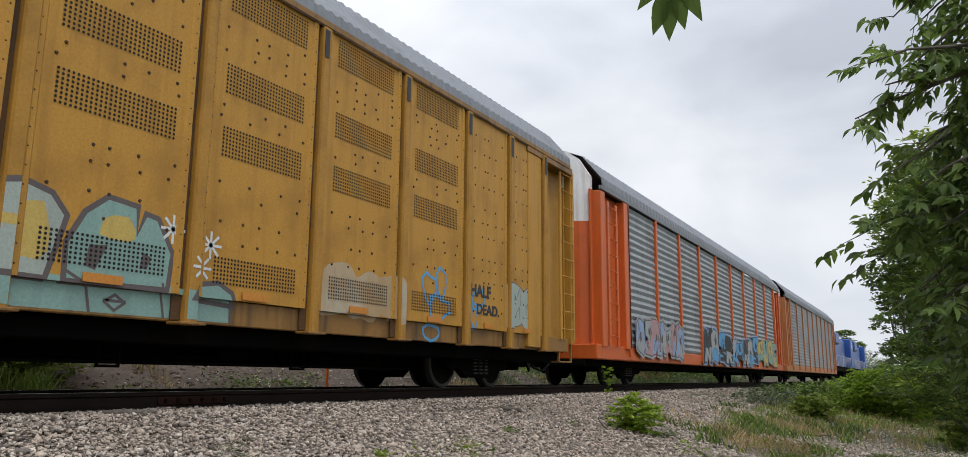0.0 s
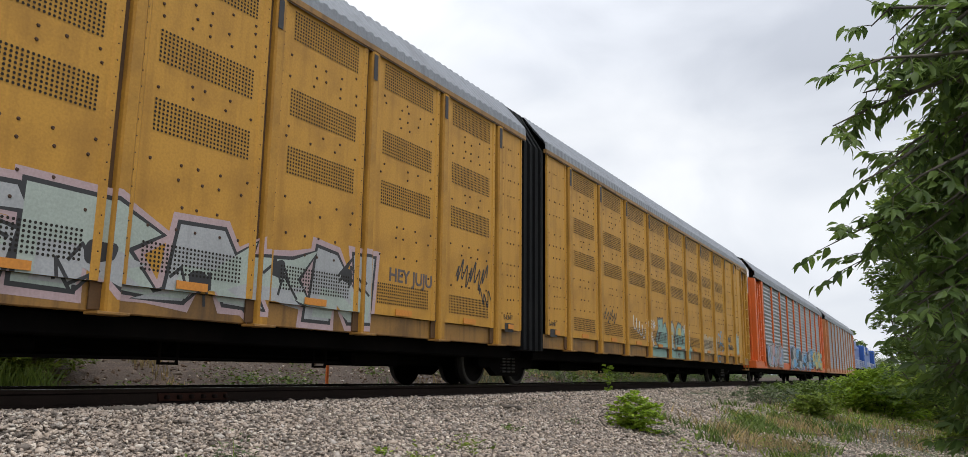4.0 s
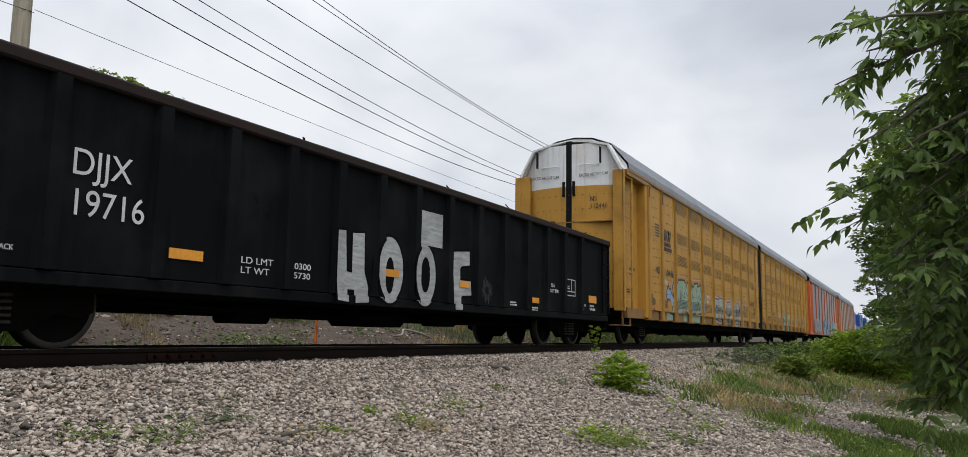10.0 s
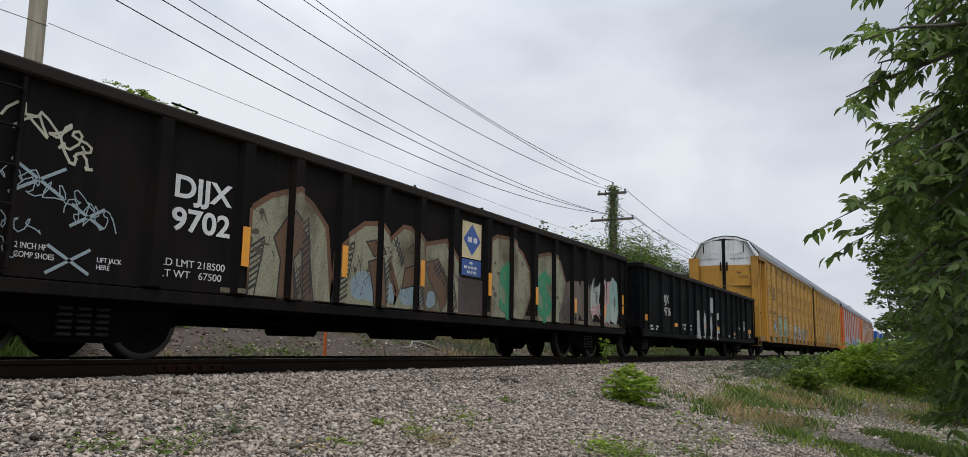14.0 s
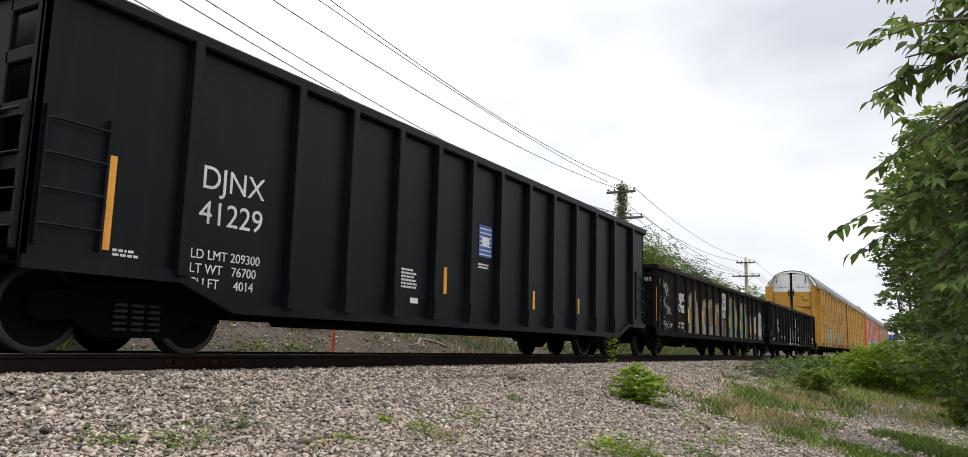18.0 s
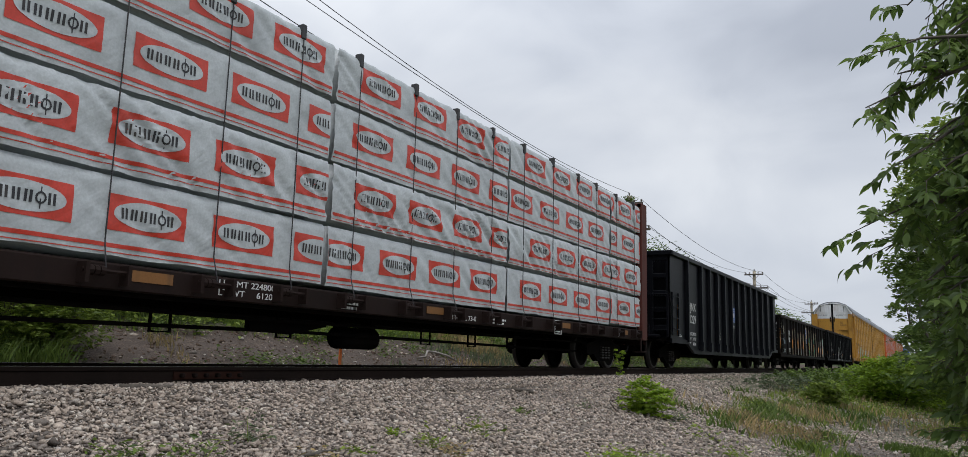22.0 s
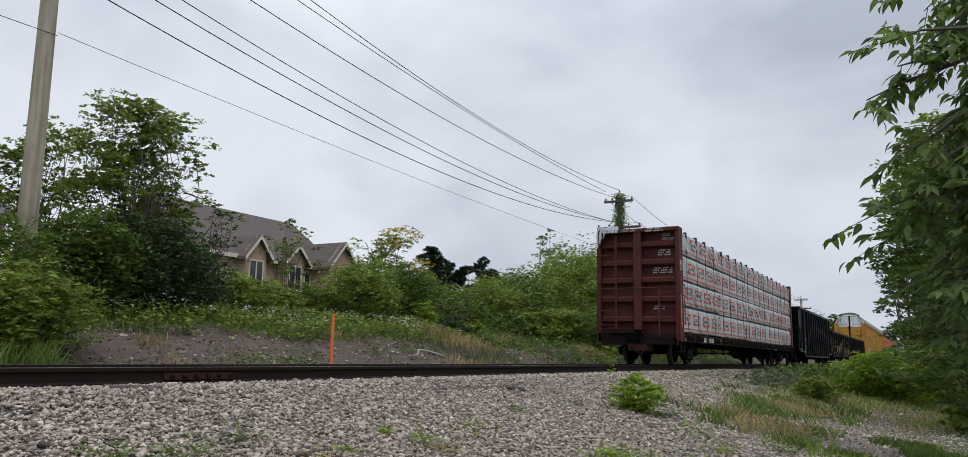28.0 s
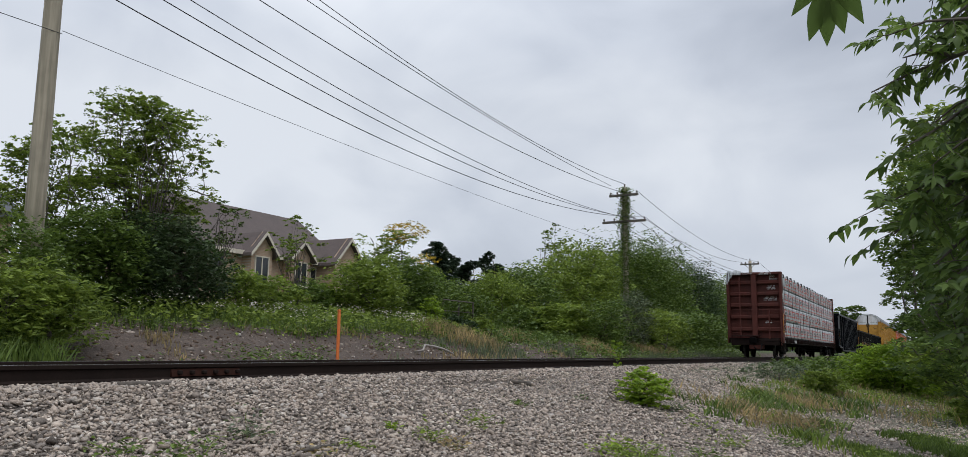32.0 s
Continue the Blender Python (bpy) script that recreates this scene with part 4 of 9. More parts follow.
def yellow_rack(u):
    rack = thing("autorack_car", "weathered yellow two-unit auto carrier with perforated panels, on the rails", "freight car", (u, TRACK, 0), "freight cars of the train")
    for sgn in (-1, 1):
        xin, xend = (-0.24, -21.95) if sgn < 0 else (0.72, 22.2)
        posts = RACK_POSTS_B if sgn < 0 else RACK_POSTS_A
        for i, x in enumerate(posts):
            part("post", POST_ME, None, rack, at=(x, -1.56, 0))
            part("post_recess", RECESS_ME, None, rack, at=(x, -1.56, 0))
            part("post_foot", POSTFOOT_ME, None, rack, at=(x, -1.56, 0))
            part("post_slot_shade", SLIT_ME, None, rack, at=(x, -1.565, 0))
        edges = [xin] + posts
        for i, (a, b) in enumerate(zip(edges, edges[1:])):
            c, k = (a + b) / 2, (abs(b - a) - 0.26) / 1.66
            kind = PANEL_PLAIN if i in (0, 9, 10) else PANEL_KINDS[i % 3]
            p = part("wall_panel", kind[0], None, rack, at=(c, -1.55, 0))
            p.scale.x = k
            part("panel_bolts", kind[1], None, p)
            if i not in (0, 9, 10):
                for g in GRILLE_ME:
                    part("grille", g, None, p, "rows of small punched holes")
            part("reflective_plate", TAPE_ME, None, p)
        lo, hi = sorted((xin, xend - sgn * 0.4))
        part("far_wall", Mesh().box(lo, hi - 0.0, 1.52, 1.60, 0.74, 4.8, 0.01), YEL, rack)
        part("side_sill", Mesh().box(lo, hi, -1.53, -1.42, 0.72, 1.0, 0.01), YEL_D, rack, "grimy yellow side sill")
        part("deck", Mesh().box(lo, hi, -1.45, 1.5, 0.74, 0.86), BLACK, rack)
        part("roof", hooded_roof(lo, hi, 1.6, ROOF_PROF), GALV, rack, "corrugated galvanised roof")
        part("eave_rail", Mesh().box(lo, hi, -1.635, -1.56, 4.74, 4.83, 0.008), YEL_D, rack)
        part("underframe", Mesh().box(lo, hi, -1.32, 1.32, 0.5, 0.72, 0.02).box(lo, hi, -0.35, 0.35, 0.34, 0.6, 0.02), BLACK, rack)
        end_doors(rack, xend, sgn)
        rack_end_side(rack, xend, sgn)
        coupler(rack, xend - sgn * 0.4, sgn)
        truck(rack, sgn * 18.75)
        gear = Mesh()
        for k, (a, b, d) in enumerate(((3.2, 4.4, 0.30), (9.2, 9.9, 0.34), (12.8, 13.3, 0.36), (14.4, 14.9, 0.36))):
            x0, x1 = sorted((sgn * a, sgn * b))
            gear.box(x0, x1, -0.85, -0.25, d, 0.52, 0.04)
        gear.tube([(sgn * 4.6, -0.7, 0.40), (sgn * 14.4, -0.7, 0.38)], 0.022, 6)
        part("brake_gear", gear, BLACK, rack, "brake cylinder, levers and rods")
        for a in (5.4, 7.9, 11.1, 13.9, 15.8):
            part("rod_hanger", Mesh().tube([(sgn * a, -0.95, 0.52), (sgn * a, -0.95, 0.27), (sgn * a + 0.24, -0.95, 0.27), (sgn * a + 0.24, -0.95, 0.52)], 0.024, 6), BLACK, rack)
        part("brake_rod", Mesh().tube([(sgn * 4.8, -0.95, 0.33), (sgn * 11.0, -0.95, 0.31), (sgn * 16.6, -0.95, 0.30)], 0.02, 6), BLACK, rack, "long brake rod")
    bel = Mesh()
    for i in range(7):
        x = -0.14 + i * 0.128
        bel.prism_x([(-1.57 + 0.05 * (i % 2), 0.66), (-1.57 + 0.05 * (i % 2), 4.75), (-1.05, 5.62), (0, 5.84), (1.05, 5.62), (1.57, 4.75), (1.57, 0.66)], x - 0.06, x + 0.05)
    part("bellows", bel, RUBBER, rack, "black rubber bellows between the two bodies")["kind"] = "stuff"
    truck(rack, 0.12)
    # markings: offsets from the middle
    y = -1.584
    def sx(uu):
        return uu - u
    logo = Mesh()
    for i in range(5):
        logo.add([(sx(-24.86), y, 3.60 - i * 0.085), (sx(-23.95 + 0.05 * i), y, 3.60 - i * 0.085 - 0.02), (sx(-23.95 + 0.05 * i), y, 3.645 - i * 0.085 - 0.02), (sx(-24.86), y, 3.645 - i * 0.085)], [(0, 1, 2, 3)])
    for k in range(2):
        x0 = sx(-23.95 + k * 0.42)
        logo.add([(x0 + 0.0, y, 3.22), (x0 + 0.12, y, 3.22), (x0 + 0.30, y, 3.58), (x0 + 0.18, y, 3.58)], [(0, 1, 2, 3)])
        logo.add([(x0 + 0.10, y, 3.58), (x0 + 0.2, y, 3.22), (x0 + 0.32, y, 3.22), (x0 + 0.22, y, 3.58)], [(3, 0, 1, 2)])
        logo.add([(x0 + 0.22, y, 3.22), (x0 + 0.34, y, 3.22), (x0 + 0.5, y, 3.58), (x0 + 0.4, y, 3.58)], [(0, 1, 2, 3)])
    part("railway_emblem", logo, INK, rack, "dark blue-black striped emblem")
    bl = Mesh()
    for row, (z, cnt, wid) in enumerate(((3.06, 7, 0.10), (2.90, 8, 0.10))):
        for k in range(cnt):
            bl.box(sx(-24.0) + k * (wid + 0.03), sx(-24.0) + k * (wid + 0.03) + wid, y - 0.003, y, z, z + 0.12)
    part("railway_name", bl, INK, rack, "two rows of dark block lettering")
    words("reporting_mark", "NS", sx(-24.88), 2.13, 0.30, INK, rack, y, 0.42, bold=0.006)
    words("car_number", "110446", sx(-24.02), 2.12, 0.30, INK, rack, y, 1.15, bold=0.006)
    words("car_number", "NS\n110446", 0.6, 3.92, 0.2, INK, rack, -21.95 + 0.045, 0.5, end=True)
    words("height_warning", "EXCESS HEIGHT CAR", 0.3, 4.62, 0.12, INK, rack, -21.95 - 0.0, 0.85, end=True)
    words("height_warning", "EXCESS HEIGHT CAR", -1.15, 4.62, 0.12, INK, rack, -21.95 - 0.0, 0.85, end=True)
    words("door_note", "CLOSE & LOCK\nDOORS BEFORE\nMOVING CAR", 0.74, 1.94, 0.085, INK, rack, -21.95 + 0.075, 0.46, end=True)
    words("unit_mark", "B-UNIT", sx(-7.0), 1.18, 0.13, INK, rack, y, 0.36)
    words("unit_mark", "A-UNIT", sx(-5.0), 1.18, 0.13, INK, rack, y, 0.36)
    sm = Mesh()
    bars(sm, sx(-25.5), 1.32, 0.6, 0.035, y, 4, 1)
    bars(sm, sx(-24.0), 1.32, 0.5, 0.03, y, 5, 2)
    bars(sm, sx(-27.0), 1.5, 0.3, 0.04, -1.37, 2, 3)
    part("small_lettering", sm, INK, rack, "rows of small stencilled notes")
    for uu in (-6.95, -4.95):
        st = Mesh().box(sx(uu), sx(uu) + 0.34, y - 0.004, y, 0.96, 1.12)
        part("data_sticker", st, INK, rack)
    words("rack_class", "RACK CLASS\nAB402", sx(-26.74), 2.07, 0.13, INK, rack, -1.363, 0.5)
    pl = part("height_plate", Mesh().box(sx(-26.75), sx(-26.25), -1.47, -1.455, 0.72, 0.92), AMBER, rack, "yellow excess-height plate")
    words("plate_words", "THIS CAR\nEXCESS HEIGHT", sx(-26.72), 0.83, 0.08, INK, pl, -1.471, 0.42)
    part("tag_box", Mesh().box(sx(-25.5), sx(-25.33), y - 0.03, y, 1.33, 1.48, 0.006), INK, rack, "black tag reader box")
    part("orange_strip", Mesh().box(sx(-25.55), sx(-24.75), y - 0.004, y, 1.05, 1.16), RUSTO, rack)
    # spray paint, over panels, posts and sill
    gy = -1.5815
    pb = [(v - 0.03, v + 0.1, -0.0705) for v in RACK_POSTS_A + RACK_POSTS_B]
    bands = (sorted(pb), (0.995, 0.0495))
    painted_piece(rack, [
        [(-17.76, 1.55), (-17.52, 1.81), (-17.48, 1.72), (-17.27, 1.70), (-17.23, 1.62), (-16.81, 1.42), (-16.77, 1.19), (-16.89, 1.12), (-17.18, 1.27), (-17.42, 1.46), (-17.61, 1.39)],
        [(-16.84, 1.97), (-16.54, 1.94), (-16.28, 1.79), (-16.42, 1.49), (-16.75, 0.97), (-17.11, 0.99), (-16.79, 1.41), (-16.99, 1.83)],
        [(-16.33, 2.06), (-15.55, 2.10), (-15.28, 2.01), (-15.32, 1.76), (-15.06, 2.04), (-14.82, 2.06), (-14.54, 1.30), (-14.99, 1.04), (-15.71, 1.12), (-16.35, 1.05), (-16.42, 1.55)],
        [(-14.65, 1.98), (-14.45, 1.79), (-14.28, 1.98), (-14.07, 1.95), (-14.05, 2.07), (-13.61, 2.12), (-13.61, 1.98), (-13.10, 2.09), (-13.16, 1.79), (-12.87, 2.04), (-12.75, 1.10), (-14.54, 1.06)]],
        (SP_SKY, SP_MINTG, SP_MINTG, SP_MINTG), SP_BLACK, gy, bands, 0.06, "mint and sky-blue graffiti letters with a black outline")
    ln = Mesh()
    for q in ([(-16.1, 1.5), (-15.9, 1.75), (-15.85, 1.5), (-16.1, 1.5)], [(-15.62, 1.55), (-15.5, 1.72), (-15.4, 1.55), (-15.62, 1.55)], [(-16.05, 1.42), (-15.95, 1.9)], [(-15.75, 1.42), (-15.3, 1.1), (-15.02, 1.05)], [(-15.3, 1.75), (-15.0, 1.6), (-14.85, 1.75)],
              [(-15.05, 1.5), (-14.6, 1.25)], [(-14.3, 1.75), (-14.2, 1.62), (-14.3, 1.55), (-14.38, 1.65), (-14.3, 1.75)], [(-14.5, 1.5), (-14.1, 1.2)], [(-13.75, 1.95), (-13.65, 1.5), (-13.4, 1.45)], [(-13.5, 1.6), (-13.3, 1.75), (-13.25, 1.55)], [(-13.3, 1.55), (-12.9, 1.65)], [(-13.9, 1.1), (-13.5, 1.4), (-13.2, 1.08)],
              [(-16.7, 1.35), (-16.35, 1.6)], [(-16.9, 1.0), (-16.55, 1.5)], [(-16.5, 1.0), (-16.3, 1.35)], [(-17.3, 1.4), (-17.1, 1.15), (-16.9, 1.2)]):
        stroke(ln, q, 0.032, gy - 0.0026, bands)
    part("paint_line", ln, SP_BLACK, rack)
    ln = Mesh()
    for q in ([(-16.35, 1.05), (-15.7, 1.15), (-15.7, 1.0), (-16.35, 0.98)], [(-14.5, 1.25), (-14.2, 1.45), (-13.9, 1.2), (-14.4, 1.1)], [(-13.0, 1.4), (-12.8, 1.5), (-12.78, 1.15), (-13.0, 1.15)], [(-14.7, 1.5), (-14.5, 1.7), (-14.4, 1.4), (-14.6, 1.25)]):
        flatpoly(ln, q, gy - 0.0021, bands)
    part("paint_fill", ln, SP_SKY, rack)
    lil = [(-17.82, 1.12), (-17.88, 1.57), (-17.54, 1.97), (-17.39, 1.95), (-17.33, 1.80), (-17.08, 1.81), (-16.97, 2.10), (-16.47, 2.21), (-15.4, 2.24), (-15.23, 2.14), (-14.81, 2.25), (-14.47, 2.08), (-14.22, 2.20), (-13.65, 2.25), (-12.64, 2.31), (-12.38, 2.02)]
    part("paint_line", stroke(Mesh(), lil, 0.035, gy - 0.0004, bands), SP_LILAC, rack, "thin lilac spray outline")
    dr = Mesh()
    rnd = random.Random(61)
    for a_, b_ in ((-17.6, -16.75), (-16.45, -16.2), (-15.45, -14.85), (-14.6, -12.85), (-12.75, -12.4)):
        flatpoly(dr, [(a_, 1.02), (b_, 1.03), (b_ + .03, 0.76), (a_ + .05, 0.75)], gy - 0.0001, bands)
    part("paint_fill", dr, SP_MINTG, rack, "mint paint run down over the sill")
    part("notes_panel", Mesh().box(-17.74, -17.1, gy - 0.0036, gy - 0.003, 1.09, 1.33), YEL, rack, "unpainted panel of notes")
    part("orange_strip", Mesh().box(-17.72, -17.24, gy - 0.0042, gy - 0.003, 1.01, 1.09), RUSTO, rack)
    graffiti(rack, sx(-17.1), sx(-11.0), 0.82, 1.72, gy, (SP_SILVER, SP_PALE), SP_BLACK, SP_LILAC, 5, 8, "silver-grey graffiti with a dark outline", 0.045, bands)
    painted_piece(rack, [
        [(8.50, 1.79), (8.95, 1.83), (8.94, 1.54), (9.10, 1.69), (9.23, 1.71), (9.39, 1.43), (9.41, 1.04), (8.51, 1.02), (8.28, 1.23), (8.54, 1.53)],
        [(9.45, 1.55), (9.59, 1.75), (9.81, 1.80), (10.05, 1.74), (10.19, 1.58), (10.13, 1.34), (10.05, 1.03), (9.46, 1.04)],
        [(10.41, 1.64), (10.62, 1.81), (10.92, 1.78), (10.95, 1.50), (11.05, 1.72), (11.17, 1.70), (11.36, 1.39), (11.33, 1.05), (10.27, 1.03), (10.26, 1.35)],
        [(11.70, 0.99), (11.77, 1.10), (12.01, 1.14), (12.20, 1.05), (12.24, 0.96)]],
        (SP_TEAL, SP_PALE, SP_TEAL, SP_TEAL), SP_GREY, gy, bands, 0.055, "pale aqua bubble graffiti with grey-brown outline")
    lo = Mesh()
    for q in ([(9.90, 1.70), (10.10, 1.56), (9.95, 1.15), (9.70, 1.2)], [(9.55, 1.5), (9.70, 1.62), (9.75, 1.4), (9.60, 1.3)], [(10.60, 1.68), (10.85, 1.66), (10.87, 1.42), (10.67, 1.45)]):
        flatpoly(lo, blob_outline(sum(v[0] for v in q) / 4, sum(v[1] for v in q) / 4, q[1][0] - q[0][0] + .1, q[0][1] - q[2][1], random.Random(3), 12), gy - 0.0022, bands)
    part("paint_fill", lo, SP_GOLD, rack, "bare yellow patches in the letters")
    lo = Mesh()
    flatpoly(lo, [(7.99, 1.0), (8.45, 1.06), (9.55, 1.08), (10.35, 1.04), (11.35, 1.07), (11.65, 1.05), (12.24, 1.0), (12.24, 0.75), (8.00, 0.75)], gy - 0.0004, bands)
    g_ = part("graffiti", lo, SP_TEAL, rack, "pale aqua paint along the sill")
    lo = Mesh()
    for q in ([(8.54, 1.44), (8.77, 1.45), (8.52, 1.14), (8.46, 1.21)], [(10.46, 1.36), (10.65, 1.38), (10.54, 1.13), (10.43, 1.16)], [(11.03, 1.37), (11.14, 1.32), (11.09, 1.2), (11.01, 1.2)], [(9.13, 1.42), (9.25, 1.36), (9.15, 1.2)]):
        flatpoly(lo, q, gy - 0.0024, bands)
    for q in ([(9.43, 1.1), (9.48, 0.76)], [(10.25, 1.1), (10.50, 0.98), (10.55, 0.76)], [(11.30, 1.08), (11.37, 0.76)], [(12.24, 1.0), (12.25, 0.76)], [(8.05, 1.04), (8.45, 1.08)], [(10.70, 0.86), (10.81, 0.93), (10.92, 0.86), (10.81, 0.78), (10.70, 0.86)], [(10.70, 0.87), (10.92, 0.87)]):
        stroke(lo, q, 0.03, gy - 0.0024, bands)
    part("paint_line", lo, SP_GREY, g_)
    ln = Mesh()
    rnd = random.Random(6)
    for uu, z, wd, ht, n in ((-8.7, 1.85, 1.05, 0.42, 9), (-1.9, 1.62, 0.95, 0.3, 8), (14.6, 1.4, 0.1, 0.8, 5), (-7.9, 1.5, .5, .3, 4), (-9.3, 1.0, .01, .01, 1)):
        ph = rnd.uniform(0, 6)
        pts = [(sx(uu) + wd * k / (n * 5) + 0.06 * wd * math.cos(k * 1.05 + ph), z + ht * (0.4 * math.sin(k * 1.05) + 0.18 * math.sin(k * 0.37 + ph))) for k in range(n * 5 + 1)]
        stroke(ln, pts, 0.03, gy - 0.003, bands)
    part("sprayed_tag", ln, SP_BLACK, rack, "black sprayed scrawl")
    words("sprayed_word", "HEY JUJU", -4.61, 1.5, 0.27, SP_GREY, rack, gy - 0.003, 1.12, bold=0.006)
    words("sprayed_word", "HALF", 17.47, 1.55, 0.28, SP_BLACK, rack, gy - 0.003, 0.72, bold=0.012)
    words("sprayed_word", "DEAD.", 17.69, 1.25, 0.24, SP_BLACK, rack, gy - 0.003, 0.82, bold=0.01)
    words("sprayed_word", "SFR", sx(-23.95), 1.85, 0.22, SP_WHITE, rack, gy - 0.003, 0.4)
    words("sprayed_word", "SMORE\nONE", -12.1, 1.68, 0.17, SP_WHITE, rack, gy - 0.003, 0.45)
    words("sprayed_word", "MF", sx(-24.05), 0.78, 0.2, SP_WHITE, rack, -1.533, 0.25)
    ln = Mesh()
    for uu, z in ((1.6, 1.62), (1.66, 1.28), (2.14, 1.61), (2.05, 1.17), (5.42, 1.65), (5.92, 1.56), (5.8, 1.3)):
        for a in range(4):
            c, s2 = math.cos(a * math.pi / 4), math.sin(a * math.pi / 4)
            stroke(ln, [(sx(uu) - 0.14 * c, z - 0.14 * s2), (sx(uu) + 0.14 * c, z + 0.14 * s2)], 0.03, gy - 0.003, bands)
    stroke(ln, [(6.25 + 0.042 * k + 0.07 * math.cos(k * 1.1), 1.62 + 0.17 * math.sin(k * 1.1) - 0.012 * k) for k in range(26)], 0.035, gy - 0.003, bands)
    part("sprayed_tag", ln, SP_WHITE, rack, "white sprayed stars and scrawl")
    graffiti(rack, 13.7, 15.5, 0.92, 1.62, gy, (SP_FADED,), SP_FADED, None, 3, 12, "faded white graffiti block", 0.02, bands, False)
    graffiti(rack, 18.75, 20.1, 1.0, 1.95, gy, (SP_PALE,), SP_GREY, None, 2, 13, "pale green graffiti", 0.018, bands, False)
    ln = Mesh()
    for ox, oz, rx_, rz_, n_, wob_ in ((16.2, 1.55, 0.2, 0.22, 9, .5), (16.55, 1.66, 0.14, 0.24, 9, .3), (16.5, 1.25, 0.3, 0.18, 10, .7), (16.35, 0.86, 0.24, 0.12, 9, .2), (17.75, 1.5, 0.22, 0.2, 6, .6), (17.62, 1.2, 0.1, 0.25, 7, .3)):
        pts = [(ox + rx_ * math.cos(k * 6.0 / n_) * (1 + wob_ * .4 * math.sin(k * 2.1)), oz + rz_ * math.sin(k * 6.0 / n_) * (1 + wob_ * .5 * math.cos(k * 1.7))) for k in range(n_ + 1)]
        stroke(ln, pts, 0.045, gy - 0.0025, bands)
    part("sprayed_tag", ln, SP_BLUE, rack, "blue sprayed loops")
    return rack


YELLOW = yellow_rack(-5.95)


# ---- the orange and the grey auto carriers ahead of it ----
SIDE_GALV = paint("dull_corrugated_sheet", (0.29, 0.31, 0.33), dirt=(0.10, 0.10, 0.105), amount=0.5, streak=0.6, rough=0.5, spec=0.3)


def ribbed_rack(u, half, label, post_mat, wall_lab, end_orange=True, n=9):
    car = thing("autorack_car", label, "freight car", (u, TRACK, 0), "freight cars of the train")
    a, b = -half + 2.3, half - 2.3
    w = Mesh()
    z = 0.98
    k = 0
    sheet = Mesh()
    zs = np.arange(0.98, 4.70, 0.09)
    sheet.v = [(x, -1.53 - (0.035 if i % 2 else 0.0), zz) for i, zz in enumerate(zs) for x in (a, b)]
    sheet.f = [(2 * i, 2 * i + 1, 2 * i + 3, 2 * i + 2) for i in range(len(zs) - 1)]
    part("corrugated_side", sheet, SIDE_GALV, car, wall_lab)
    part("inner_wall", Mesh().box(a, b, -1.50, -1.44, 0.98, 4.72), GALV, car)
    part("far_wall", Mesh().box(a, b, 1.5, 1.56, 0.98, 4.72), GALV, car)
    for i in range(n + 1):
        x = a + (b - a) * i / n
        part("post", Mesh().box(x - 0.065, x + 0.065, -1.62, -1.5, 0.72, 4.74, 0.01), post_mat, car)
    part("side_sill", Mesh().box(-half, half, -1.56, 1.56, 0.62, 0.97, 0.02), post_mat, car)
    part("underframe", Mesh().box(-half, half, -1.25, 1.25, 0.45, 0.62, 0.02), BLACK, car)
    prof = [(y * 0.99, zz + 0.05) for y, zz in ROOF_PROF]
    part("roof", hooded_roof(-half + 0.4, half - 0.4, 1.6, prof, 0.3), GALV, car, "grey corrugated roof")
    part("eave_rail", Mesh().box(-half + 0.3, half - 0.3, -1.63, -1.55, 4.72, 4.82, 0.01), GALV, car)
    for s in (-1, 1):
        xe = s * half
        x0, x1 = sorted((xe - s * 0.2, xe - s * 2.3))
        part("end_bay_wall", Mesh().box(x0, x1, -1.38, -1.32, 0.95, 4.74, 0.01), post_mat, car)
        ladder(car, *sorted((xe - s * 0.75, xe - s * 1.35)), 0.95, 4.5, -1.58, post_mat, 9, 0.06)
        part("corner_post", Mesh().box(*sorted((xe - s * 0.3, xe - s * 0.6)), -1.6, -1.28, 0.9, 4.7, 0.015), post_mat, car)
        part("end_post", Mesh().box(*sorted((xe - s * 1.95, xe - s * 2.35)), -1.62, -1.3, 0.9, 4.72, 0.015), post_mat, car)
        for nm, z0, z1, mt in (("door_lower", 0.95, 3.95, post_mat), ("door_upper", 3.95, 5.55, WHITE)):
            m = Mesh()
            ys = [-1.35 + 2.7 * j / 10 for j in range(11)]
            for y in ys:
                x = xe - s * 0.3 * (abs(y) / 1.35) ** 2.2
                top = z1 if z1 < 4 else min(5.72, 5.85 - 0.12 * abs(y) - max(0, abs(y) - 0.95) * 1.55)
                m.v += [(x, y, z0), (x, y, top), (x - s * 0.08, y, z0), (x - s * 0.08, y, top)]
            for j in range(10):
                p = j * 4
                m.f += [(p, p + 4, p + 5, p + 1), (p + 2, p + 3, p + 7, p + 6), (p + 1, p + 5, p + 7, p + 3)]
            part(nm, m, mt, car, "white upper end door" if mt is WHITE else "")
        coupler(car, xe - s * 0.3, s)
        truck(car, s * (half - 3.6))
    return car


